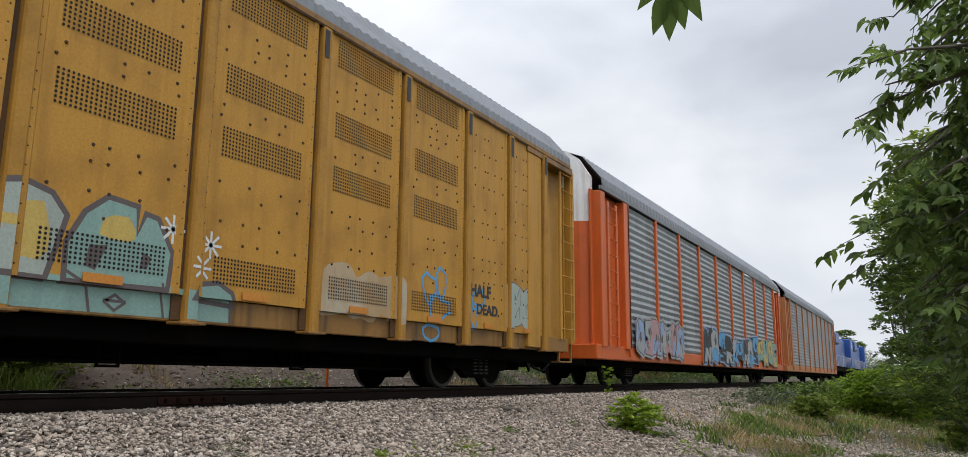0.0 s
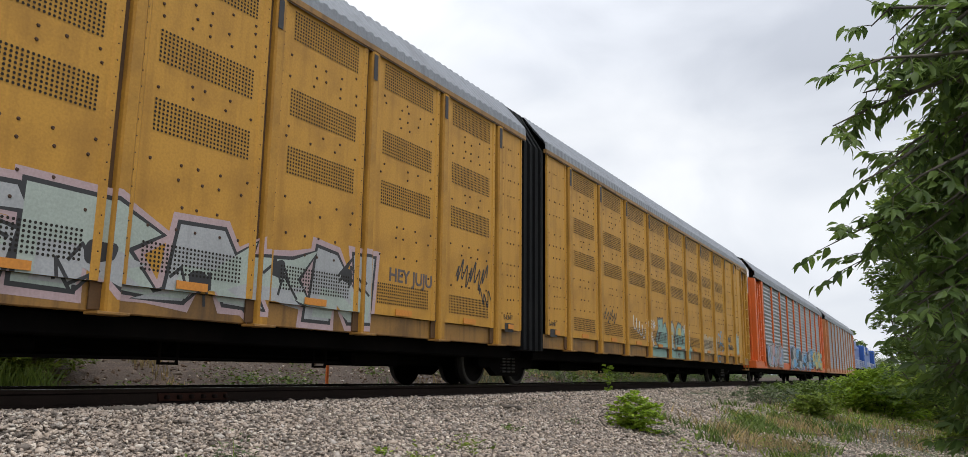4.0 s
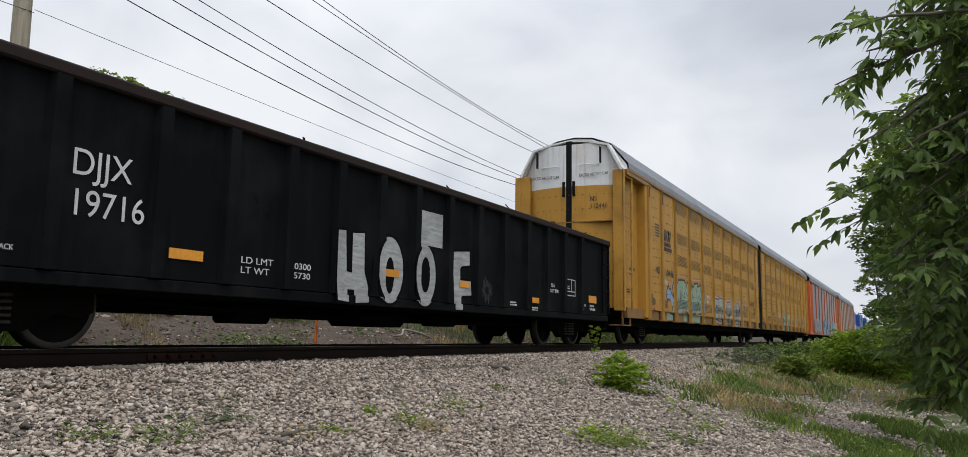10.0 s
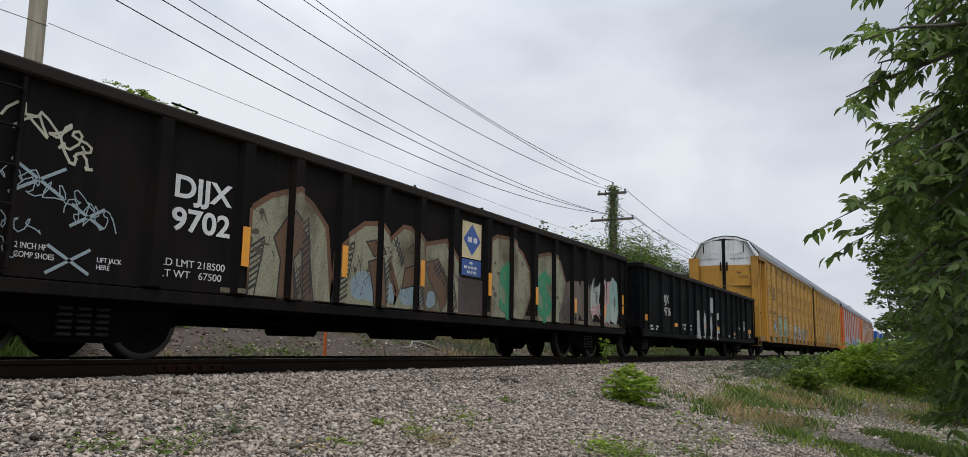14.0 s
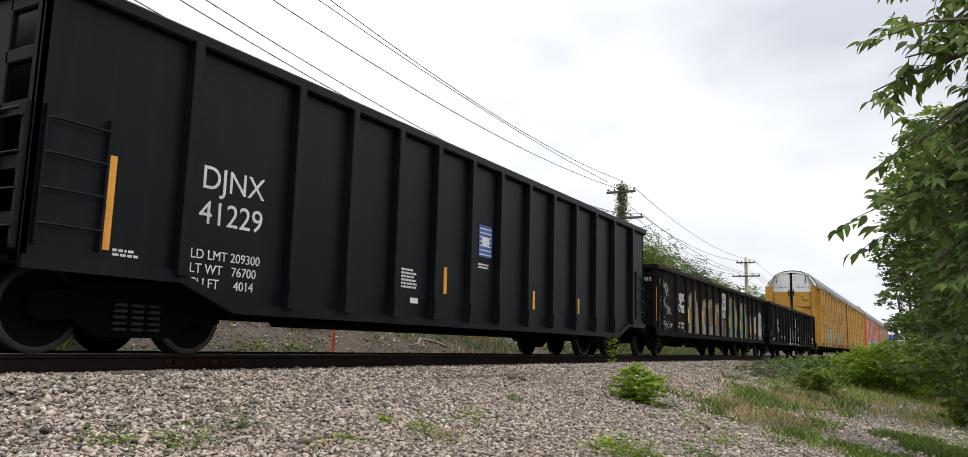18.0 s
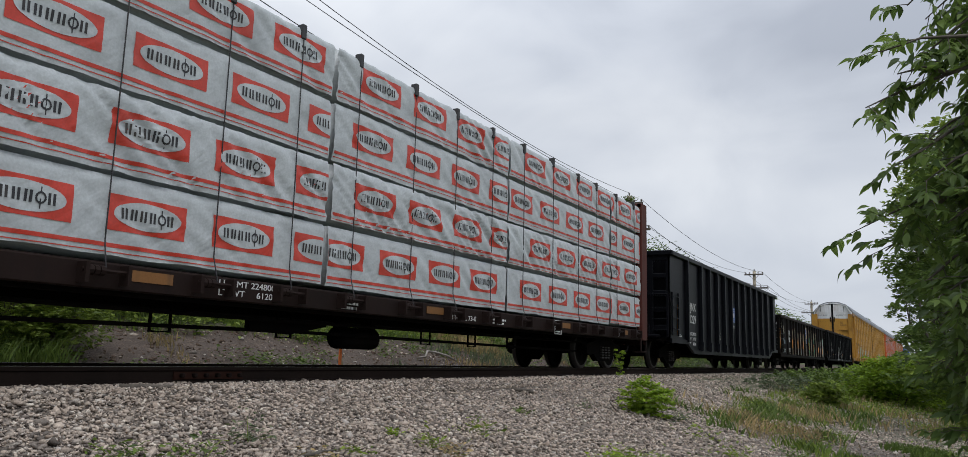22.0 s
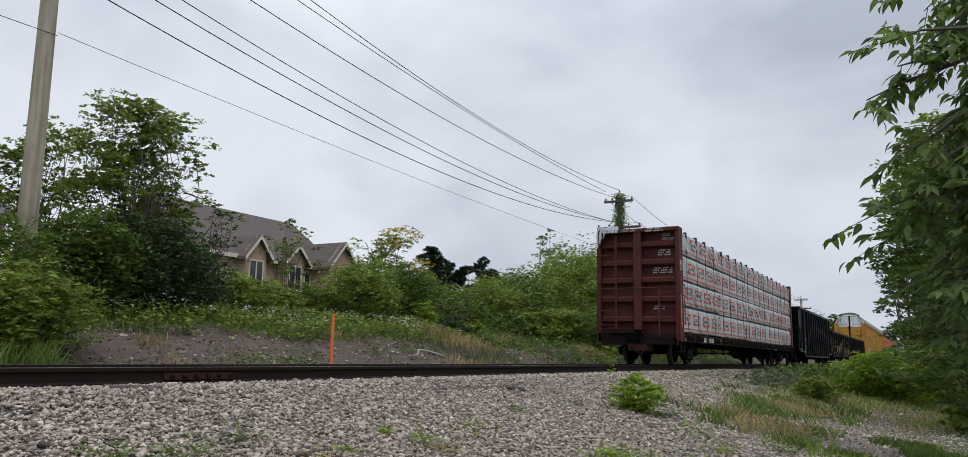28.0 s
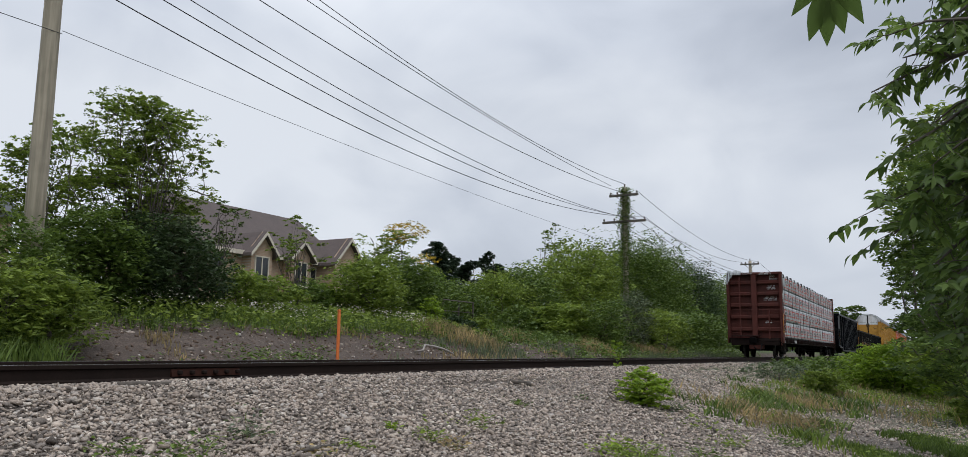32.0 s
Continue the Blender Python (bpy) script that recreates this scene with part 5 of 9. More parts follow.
ORANGE_CAR = ribbed_rack(31.2, 13.7, "orange auto carrier with corrugated galvanised side panels, coupled ahead", ORANGE, "corrugated galvanised side sheet")
graffiti(ORANGE_CAR, -11.0, -6.4, 0.75, 1.75, -1.63, (SP_SKY, SP_SILVER, SP_PINK), SP_GREY, SP_SILVER, 7, 21, "grey and blue graffiti")
graffiti(ORANGE_CAR, -3.8, 6.2, 0.72, 1.85, -1.63, (SP_BLACK, SP_SILVER, SP_BLUE), SP_BLACK, SP_SKY, 9, 22, "blue and black graffiti with white fill")
graffiti(ORANGE_CAR, 6.4, 11.2, 0.72, 2.0, -1.63, (SP_GOLD, SP_TEAL), SP_GREY, None, 4, 23, "yellow and aqua graffiti")
GREY_CAR = ribbed_rack(60.0, 13.7, "grey galvanised auto carrier with rusty orange end posts", paint("faded_orange_steel", (0.45, 0.16, 0.05), dirt=(0.2, 0.1, 0.05)), "dusty grey corrugated side sheet")


# ---- locomotives, far ahead ----
def locomotive(u):
    loco = thing("locomotive", "blue diesel locomotive with white stripes at the head of the train", "locomotive", (u, TRACK, 0), "locomotives")
    part("frame", Mesh().box(-10, 10, -1.5, 1.5, 0.9, 1.35, 0.03), BLACK, loco)
    part("fuel_tank", Mesh().box(-2.6, 2.6, -1.35, 1.35, 0.3, 0.9, 0.12), BLACK, loco)
    part("hood", Mesh().box(-9.2, 5.6, -0.95, 0.95, 1.35, 4.1, 0.12), BLUE, loco, "long blue engine hood")
    part("radiator", Mesh().box(-9.0, -5.6, -1.45, 1.45, 3.3, 4.35, 0.12), BLUE, loco)
    part("fan", Mesh().box(-3, 2, -0.7, 0.7, 4.1, 4.35, 0.05), BLUE, loco)
    cab = part("cab", Mesh().box(5.6, 8.2, -1.5, 1.5, 1.35, 4.3, 0.1), BLUE, loco)
    part("window", Mesh().box(6.2, 6.9, -1.52, -1.49, 3.2, 3.9), GLASS_D, cab)
    part("window", Mesh().box(7.1, 7.8, -1.52, -1.49, 3.2, 3.9), GLASS_D, cab)
    part("nose", Mesh().box(8.2, 9.8, -1.3, 1.3, 1.35, 2.9, 0.2), BLUE, loco)
    part("stripe", Mesh().add([(-6.5, -0.957, 1.5), (-5.9, -0.957, 1.5), (-5.0, -0.957, 2.6), (-5.6, -0.957, 2.6)], [(0, 1, 2, 3)]).box(2.6, 3.2, -0.957, -0.95, 1.6, 2.8), LETTER, loco, "white stripe")
    rl = Mesh()
    for k in range(16):
        rl.tube([(-9.3 + k * 1.2, -1.45, 1.35), (-9.3 + k * 1.2, -1.45, 2.3)], 0.02, 5)
    rl.tube([(-9.3, -1.45, 2.3), (8.7, -1.45, 2.3)], 0.02, 5)
    part("handrail", rl, LETTER, loco)
    for x in (-6.3, 6.3):
        truck(loco, x)
    return loco


LOCO_A = locomotive(84.8)
LOCO_B = locomotive(105.6)


# ---- gondolas ----
CHORD = paint("rust_brown_chord", (0.02, 0.014, 0.0125), dirt=(0.032, 0.02, 0.016), amount=0.6, streak=0.3, rough=0.75, spec=0.15)


def gondola(u, half, ribs, top, mat, label, rib_bottom=0.72, truck_in=1.58):
    car = thing("gondola_car", label, "freight car", (u, TRACK, 0), "freight cars of the train")
    hw = 1.50
    for s in (-1, 1):
        part("side_wall", Mesh().box(-half + 0.02, half - 0.02, *sorted((s * hw, s * (hw - 0.05))), 0.72, top - 0.06, 0.006), mat, car)
        part("top_chord", Mesh().box(-half, half, *sorted((s * (hw - 0.06), s * (hw + 0.09))), top - 0.13, top, 0.02), CHORD, car, "dented brown top chord")
        part("side_sill", Mesh().box(-half + 0.05, half - 0.05, *sorted((s * (hw - 0.02), s * (hw + 0.03))), 0.585, 0.71, 0.008), mat, car)
    for x in ribs:
        m = Mesh()
        m.add([(x - 0.115, -hw, top - 0.13), (x - 0.075, -hw - 0.085, top - 0.13), (x + 0.075, -hw - 0.085, top - 0.13), (x + 0.115, -hw, top - 0.13),
               (x - 0.115, -hw, rib_bottom), (x - 0.075, -hw - 0.07, rib_bottom), (x + 0.075, -hw - 0.07, rib_bottom), (x + 0.115, -hw, rib_bottom)],
              [(0, 4, 5, 1), (1, 5, 6, 2), (2, 6, 7, 3), (4, 7, 6, 5), (0, 1, 2, 3)])
        part("side_rib", m, mat, car)
    for s in (-1, 1):
        xe = s * half
        part("end_wall", Mesh().box(*sorted((xe, xe - s * 0.06)), -hw, hw, 0.72, top - 0.05, 0.01), mat, car)
        part("end_chord", Mesh().box(*sorted((xe + s * 0.07, xe - s * 0.1)), -hw - 0.05, hw + 0.05, top - 0.14, top, 0.02), mat, car)
        for k in range(4):
            z = 0.9 + k * (top - 1.2) / 4
            part("end_rib", Mesh().box(*sorted((xe, xe + s * 0.09)), -hw + 0.55, hw - 0.02, z + 0.12, z + 0.26, 0.02), mat, car)
        part("end_plate", Mesh().box(*sorted((xe, xe + s * 0.1)), -hw + 0.62, hw - 0.62, 1.15, top - 0.16, 0.01), mat, car)
        ladder(car, *sorted((xe - s * 0.06, xe - s * 0.5)), 0.78, top - 0.15, -hw - 0.02, mat, 5, 0.018)
        end_ladder(car, xe, -hw + 0.05, -hw + 0.5, 0.8, top - 0.15, s, mat, 5)
        part("corner_step", Mesh().box(*sorted((xe - s * 0.1, xe - s * 0.5)), -1.5, -1.3, 0.38, 0.41, 0.005).box(*sorted((xe - s * 0.1, xe - s * 0.13)), -1.5, -1.46, 0.38, 0.75).box(*sorted((xe - s * 0.47, xe - s * 0.5)), -1.5, -1.46, 0.38, 0.75), BLACK, car)
        part("end_platform", Mesh().box(*sorted((xe, xe + s * 0.25)), -1.2, 1.2, 0.66, 0.76, 0.01), BLACK, car)
        coupler(car, xe, s)
        truck(car, s * (half - truck_in))
    part("floor", Mesh().box(-half, half, -hw + 0.05, hw - 0.05, 0.74, 0.84), BLACK, car)
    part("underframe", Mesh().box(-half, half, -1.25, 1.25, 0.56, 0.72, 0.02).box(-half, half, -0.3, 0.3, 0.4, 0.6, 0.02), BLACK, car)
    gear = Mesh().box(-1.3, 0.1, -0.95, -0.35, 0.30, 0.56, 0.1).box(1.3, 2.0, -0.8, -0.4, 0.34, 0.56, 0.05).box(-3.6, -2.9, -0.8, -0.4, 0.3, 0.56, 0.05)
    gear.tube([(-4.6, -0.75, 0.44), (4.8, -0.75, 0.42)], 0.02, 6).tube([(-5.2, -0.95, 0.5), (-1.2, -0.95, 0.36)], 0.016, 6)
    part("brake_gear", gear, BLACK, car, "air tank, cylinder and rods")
    sc = Mesh()
    rnd = random.Random(int(abs(u)))
    for _ in range(5):
        x = rnd.uniform(-half + 1, half - 1)
        sc.tube([(x, -hw - 0.02, top), (x + rnd.uniform(-.1, .1), -hw, top + 0.05), (x + rnd.uniform(-.25, .25), -hw + 0.1, top + rnd.uniform(.04, .12))], 0.012, 5)
    part("bent_scrap", sc, BLACK, car, "bent strips over the top edge")
    return car


GA = -37.4
GON_A = gondola(GA, 8.4, [v - GA for v in (-43.95, -42.8, -41.85, -40.87, -39.9, -38.95, -38.0, -36.98, -35.96, -34.93, -33.9, -32.9, -31.95, -30.93)], 2.62, GBLACK,
                "black gondola with large white sprayed letters, empty, on the rails")
ya = -1.506


A_BANDS = ([(v - GA - 0.078, v - GA + 0.078, -0.0855) for v in (-43.95, -42.8, -41.85, -40.87, -39.9, -38.95, -38.0, -36.98, -35.96, -34.93, -33.9, -32.9, -31.95, -30.93)], (0.712, -0.026))


def silver_mat():
    """Brushed-on aluminium paint: broad horizontal strokes, thin spots and dark nicks."""
    m, n, l, b = nodes_of("brushed_silver_paint")
    co = n.new("ShaderNodeTexCoord").outputs["Object"]
    brush = noise_node(n, l, co, 7.0, 5, (0.5, 1, 3.2), 0.6)
    cloud = noise_node(n, l, co, 2.6, 4)
    nick = noise_node(n, l, co, 11.0, 4, (0.35, 1, 2.6), 0.7)
    c = mix_node(n, l, ramp_node(n, l, brush, 0.34, 0.66), (0.25, 0.26, 0.262), (0.43, 0.44, 0.44))
    c = mix_node(n, l, ramp_node(n, l, cloud, 0.45, 0.72, (0, 0, 0, 1), (0.6, 0.6, 0.6, 1)), c, (0.2, 0.212, 0.215))
    c = mix_node(n, l, ramp_node(n, l, nick, 0.63, 0.72, (0, 0, 0, 1), (0.85, 0.85, 0.85, 1)), c, (0.05, 0.05, 0.05))
    l.new(c, b.inputs["Base Color"])
    b.inputs["Roughness"].default_value = 0.6
    bump_node(n, l, b, brush, 0.2, 0.005)
    return m


SILVER = silver_mat()
TAG_BLACK = paint("matt_black_spray", (0.003, 0.003, 0.0035), dirt=(0.008, 0.008, 0.008), amount=0.4, streak=0.4, rough=0.8, spec=0.05)


def letter(car, u0, y, pts=None, ring=None, hole=None):
    """A sprayed block letter (its outline) or a round one (middle and half sizes, and those of its hole)."""
    m, h, q = Mesh(), Mesh(), Mesh()
    if pts:
        pts = [(x - u0, z) for x, z in pts]
        flatpoly(q, offset(pts, 0.035), y - 0.002, A_BANDS)
        flatpoly(m, pts, y - 0.004, A_BANDS)
    else:
        def rg(c, grow, wave):
            cx, cz, rx, rz = c
            return [(cx - u0 + (rx + grow) * (1 + wave * math.sin(3 * j + cx)) * math.cos(-j * math.pi / 16), cz + (rz + grow) * math.sin(-j * math.pi / 16)) for j in range(32)]
        flatpoly(q, rg(ring, 0.045, 0.015), y - 0.002, A_BANDS)
        flatpoly(m, rg(ring, 0, 0.01), y - 0.004, A_BANDS)
        flatpoly(h, rg(hole, 0, 0.05), y - 0.006, A_BANDS)
    g = part("graffiti", q, TAG_BLACK, car, "large silver brushed letter")
    part("paint_fill", m, SILVER, g)
    if ring:
        part("paint_line", h, TAG_BLACK, g)


letter(GON_A, GA, ya, [(-39.99, 1.56), (-39.71, 1.58), (-39.67, 1.03), (-39.55, 1.02), (-39.56, 1.57), (-39.29, 1.6), (-39.27, 1.05), (-39.17, 0.84), (-39.18, 0.63),
                       (-39.48, 0.61), (-39.49, 0.79), (-39.64, 0.79), (-39.63, 0.62), (-39.94, 0.63), (-40.00, 1.02)])
letter(GON_A, GA, ya, ring=(-38.67, 1.13, 0.37, 0.49), hole=(-38.65, 1.05, 0.11, 0.27))
letter(GON_A, GA, ya, ring=(-37.71, 1.12, 0.35, 0.49), hole=(-37.67, 1.13, 0.135, 0.28))
letter(GON_A, GA, ya, [(-36.85, 1.58), (-36.25, 1.64), (-36.24, 1.4), (-36.52, 1.36), (-36.57, 1.32), (-36.56, 1.12), (-36.19, 1.12), (-36.16, 0.88), (-36.48, 0.86), (-36.52, 0.82), (-36.49, 0.62), (-36.74, 0.61), (-36.78, 1.1)])
part("bare_patch", Mesh().box(-37.82 - GA, -37.17 - GA, ya - 0.004, ya, 1.6, 2.15), SILVER, GON_A, "square silver paint patch")
for x, z, w in ((-38.62, 1.03, 0.4), (-36.42, 1.0, 0.34), (-33.45, 0.86, 0.32), (-30.12, 1.0, 0.5), (-42.4, 0.94, 0.45), (-45.42, 1.02, 0.5)):
    part("reflective_plate", Mesh().box(x - GA - w / 2, x - GA + w / 2, ya - 0.012, ya, z, z + 0.11 + 0.06 * (x < -45 or x > -31)), AMBER, GON_A, "amber reflective strip")
words("reporting_mark", "DJJX\n19716", -43.78 - GA, 1.62, 0.36, LETTER, GON_A, ya - 0.004, 0.8)
words("weight_data", "LD LMT     220300\nLT WT        65730", -41.62 - GA, 0.98, 0.11, LETTER, GON_A, ya - 0.004, 1.2)
words("brake_note", "2 INCH HF\nCOMP SHOES", -45.1 - GA, 0.86, 0.08, LETTER, GON_A, ya - 0.004, 0.36)
words("jack_note", "LIFT/JACK\nHERE", -30.83 - GA, 0.9, 0.075, LETTER, GON_A, ya - 0.004, 0.26)
words("brake_note", "2 INCH HF\nCOMP SHOES", -30.31 - GA, 0.9, 0.075, LETTER, GON_A, ya - 0.004, 0.36)
words("jack_note", "LIFT/JACK\nHERE", -44.5 - GA, 0.86, 0.07, LETTER, GON_A, ya - 0.004, 0.26)
words("reporting_mark", "DJJX 19716", 0.35, 2.28, 0.15, LETTER, GON_A, -8.4 - 0.104, 0.75, end=True)
for k_, (t_, z_) in enumerate((("SPRG 7 OC D-5", 2.02), ("SPRG 7 IC D-5", 1.93), ("SPRG 2 RC D-6A", 1.84), ("33 INCH WHEELS", 1.75))):
    words("end_note", t_, 0.05, z_, 0.075, LETTER, GON_A, -8.4 - 0.104, 0.42, end=True)
box_m = Mesh()
for a, b, c, d in ((0, 0.6, 0, 0.02), (0, 0.6, 0.36, 0.38), (0, 0.02, 0, 0.38), (0.58, 0.6, 0, 0.38), (0.35, 0.37, 0.1, 0.38), (0, 0.6, 0.09, 0.11)):
    box_m.box(-31.84 - GA + a, -31.84 - GA + b, ya - 0.005, ya, 1.1 + c, 1.1 + d)
part("stencil_box", box_m, LETTER, GON_A, "white stencilled inspection box")
words("length_note", "IL 52-6\nCU FT 2743", -32.75 - GA, 1.24, 0.11, LETTER, GON_A, ya - 0.004, 0.5)
sm = Mesh()
for k, (x, z, w, n) in enumerate(((-31.78, 1.3, 0.28, 2), (-33.6, 0.75, 0.4, 2), (-34.62, 0.82, 0.42, 2), (-30.95, 0.85, 0.1, 4))):
    bars(sm, x - GA, z, w * 0.7, 0.028, ya, n, k)
part("small_lettering", sm, LETTER, GON_A, "rows of small white stencilling")
sc = Mesh()
rnd = random.Random(31)
for k in range(34):
    a, r = k * 0.185 + rnd.uniform(-.06, .06), rnd.uniform(0.14, 0.27)
    b, c = a + rnd.uniform(-.35, .35), 0.07 + 0.03 * (k % 2)
    stroke(sc, [(-35.58 - GA + c * math.cos(a), 1.0 + c * math.sin(a)), (-35.58 - GA + (c + r) / 2 * math.cos(a), 1.0 + (c + r) / 2 * math.sin(a)), (-35.58 - GA + r * math.cos(b), 1.0 + r * math.sin(b))], 0.008, ya - 0.003)
SCRATCH = paint("dull_scratch", (0.07, 0.075, 0.078), dirt=(0.025, 0.025, 0.025), amount=0.7, streak=0.6, rough=0.7)
part("sprayed_tag", sc, SCRATCH, GON_A, "thin scratched star")
sc = Mesh()
for x, z, w, h in ((-35.32, 1.02, 0.05, 0.07), (-34.6, 1.5, 0.16, 0.3), (-33.3, 1.2, 0.18, 0.16), (-36.45, 2.0, 0.1, 0.15), (-41.3, 1.6, 0.2, 0.14), (-32.5, 1.75, 0.12, 0.2), (-34.4, 1.75, 0.12, 0.12)):
    for k in range(7):
        x0, z0 = x - GA + rnd.uniform(-w, w) + (0.05 * k if w < 0.06 else 0), z + rnd.uniform(-h, h)
        stroke(sc, [(x0, z0), (x0 + rnd.uniform(-.05, .05), z0 + rnd.uniform(.03, .09)), (x0 + rnd.uniform(-.08, .08), z0 + rnd.uniform(-.02, .12))], 0.009, ya - 0.003)
part("sprayed_tag", sc, TAG_BLACK, GON_A, "faint scratched scrawls")

GB = -55.5
B_RIBS = [v - GB for v in (-61.8, -60.65, -59.8, -58.88, -57.95, -57.0, -56.0, -54.82, -53.8, -52.85, -51.83, -50.83, -50.0, -48.95)]
GON_B = gondola(GB, 8.28, B_RIBS, 2.6, GBROWN, "brown-black gondola covered in peeling cream and green graffiti", rib_bottom=0.74)
yb = -1.5025
PEEL = paint("peeling_cream_paint", (0.255, 0.25, 0.175), dirt=(0.09, 0.068, 0.045), amount=0.85, streak=0.8, rough=0.75, lo=0.5, hi=0.68, spec=0.2, fine=0.3)
RIM = paint("rusty_brown_spray", (0.13, 0.062, 0.03), dirt=(0.05, 0.03, 0.02), amount=0.7, streak=0.7, rough=0.8)
b_bands = ([(x - 0.078, x + 0.078, -0.0855) for x in B_RIBS], (0.712, -0.0295))


rnd = random.Random(77)
HATCH = spray("hatch_black", (0.02, 0.018, 0.017))
FADEB = spray("faded_blue", (0.20, 0.27, 0.31))
CRACK = spray("crack_brown", (0.07, 0.05, 0.035))


def shifted(pts):
    return [(x - GB, max(z, 0.745)) for x, z in pts]


def old_letter(outline, darks, hatches, blues=(), cracks=30):
    """A peeling letter: rim, cream fill, dark inner shapes, hatched edges, cracks."""
    o = shifted(outline)
    g = part("graffiti", flatpoly(Mesh(), [(x, max(z, 0.742)) for x, z in offset(o, 0.07)], yb - 0.0004, b_bands), RIM, GON_B, "peeling cream graffiti letter with a brown rim")
    part("paint_fill", flatpoly(Mesh(), o, yb - 0.0012, b_bands), PEEL, g)
    for cx, cz, w, h in blues:
        part("paint_fill", flatpoly(Mesh(), blob_outline(cx - GB, cz, w, h, rnd), yb - 0.0018, b_bands), FADEB, g)
    for k, d in enumerate(darks):
        d = shifted(d)
        part("paint_edge", flatpoly(Mesh(), offset(d, 0.025), yb - 0.0021 - k * .0001, b_bands), HATCH, g)
        part("paint_fill", flatpoly(Mesh(), d, yb - 0.0026 - k * .0001, b_bands), SP_BROWN, g)
    for (xa, za), (xb, zb), wid in hatches:
        hat = Mesh()
        n = max(5, int(math.hypot(xb - xa, zb - za) / 0.075))
        for k in range(n):
            t = (k + .5) / n
            x, z = xa + (xb - xa) * t - GB, za + (zb - za) * t
            stroke(hat, [(x - wid / 2, max(.75, z - .06)), (x + wid / 2, z + .07)], rnd.uniform(0.016, 0.038), yb - 0.003, b_bands)
        for sg in (-.5, .5):
            stroke(hat, [(xa + sg * wid - GB, max(.75, za)), (xb + sg * wid - GB, zb)], 0.022, yb - 0.0032, b_bands)
        part("paint_line", hat, HATCH, g)
    lines = Mesh()
    lo, hi = min(x for x, z in o) + .08, max(x for x, z in o) - .1
    top = max(z for x, z in o)
    for k in range(cracks):
        x, z = rnd.uniform(lo, hi), rnd.uniform(0.8, top - 0.3)
        stroke(lines, [(x, z), (x + rnd.uniform(-.08, .1), z + rnd.uniform(-.05, .16)), (x + rnd.uniform(0, .14), z + rnd.uniform(-.08, .16))], rnd.uniform(0.005, 0.012), yb - 0.0034, b_bands)
    for k in range(cracks // 5):
        x, z = rnd.uniform(lo, hi), rnd.uniform(1.0, top - 0.25)
        flatpoly(lines, blob_outline(x, z, rnd.uniform(.04, .16), rnd.uniform(.03, .1), rnd, 9, 0.3), yb - 0.0036, b_bands)
    part("paint_line", lines, CRACK, g)
    return g


old_letter([(-60.53, .74), (-60.55, 1.68), (-60.2, 1.91), (-59.78, 2.06), (-59.48, 1.93), (-59.2, 1.69), (-59.04, .74)],
           [[(-60.01, .74), (-59.98, 1.2), (-60.11, 1.45), (-59.85, 1.79), (-59.53, 1.52), (-59.39, .74), (-59.56, .74), (-59.73, 1.38), (-59.88, 1.21), (-59.78, .74)]],
           [((-60.5, .76), (-60.38, 1.4), .2), ((-59.5, .76), (-59.6, 1.75), .14), ((-59.75, .76), (-59.8, 1.1), .12)], cracks=34)
old_letter([(-58.98, .74), (-58.92, 1.45), (-58.65, 1.66), (-58.36, 1.84), (-58.08, 1.88), (-57.88, 1.75), (-57.85, 1.5), (-57.60, .74)],
           [[(-58.24, 1.34), (-58.02, 1.41), (-57.95, 1.1), (-57.94, .74), (-58.09, .74), (-58.1, .92)], [(-58.3, 1.62), (-58.1, 1.66), (-57.98, 1.5), (-58.12, 1.45)]],
           [((-58.9, .76), (-58.7, 1.55), .24), ((-57.86, .8), (-57.95, 1.4), .12)], [(-58.35, 1.0, .5, .42), (-57.75, .95, .25, .3)], 30)
old_letter([(-57.86, 1.72), (-57.74, 1.69), (-57.4, 1.93), (-57.22, 1.93), (-56.97, 1.77), (-56.91, .74), (-57.62, .74), (-57.47, .98), (-57.7, 1.4)],
           [[(-57.34, 1.33), (-57.09, 1.4), (-56.99, 1.32), (-57.03, 1.13), (-57.41, 1.05)], [(-57.3, 1.62), (-57.16, 1.72), (-57.08, 1.6)]],
           [((-57.0, .78), (-57.05, 1.1), .12), ((-57.62, 1.74), (-57.4, 1.4), .06)], [(-57.25, .95, .5, .3)], 22)
old_letter([(-56.86, 1.73), (-56.19, 1.87), (-56.11, 1.73), (-55.85, 1.5), (-55.83, .77), (-56.26, .74), (-56.76, .74)],
           [[(-56.8, 1.47), (-56.43, 1.57), (-56.13, 1.23), (-56.15, .95), (-56.31, .76), (-56.37, .94), (-56.69, 1.26)]],
           [((-56.5, 1.5), (-56.16, 1.2), .16), ((-56.0, .8), (-56.1, 1.15), .1)], [(-56.62, .92, .25, .25)], 20)
old_letter([(-54.72, .74), (-54.70, 2.05), (-54.4, 2.18), (-53.94, 2.2), (-53.35, 1.98), (-53.06, 1.7), (-53.0, 1.24), (-53.3, .74)], [], [], cracks=26)
old_letter([(-52.62, .74), (-52.65, 2.0), (-52.05, 2.12), (-51.5, 2.0), (-51.22, 1.6), (-51.4, 1.1), (-51.75, .74)], [], [], cracks=20)
hz = Mesh()
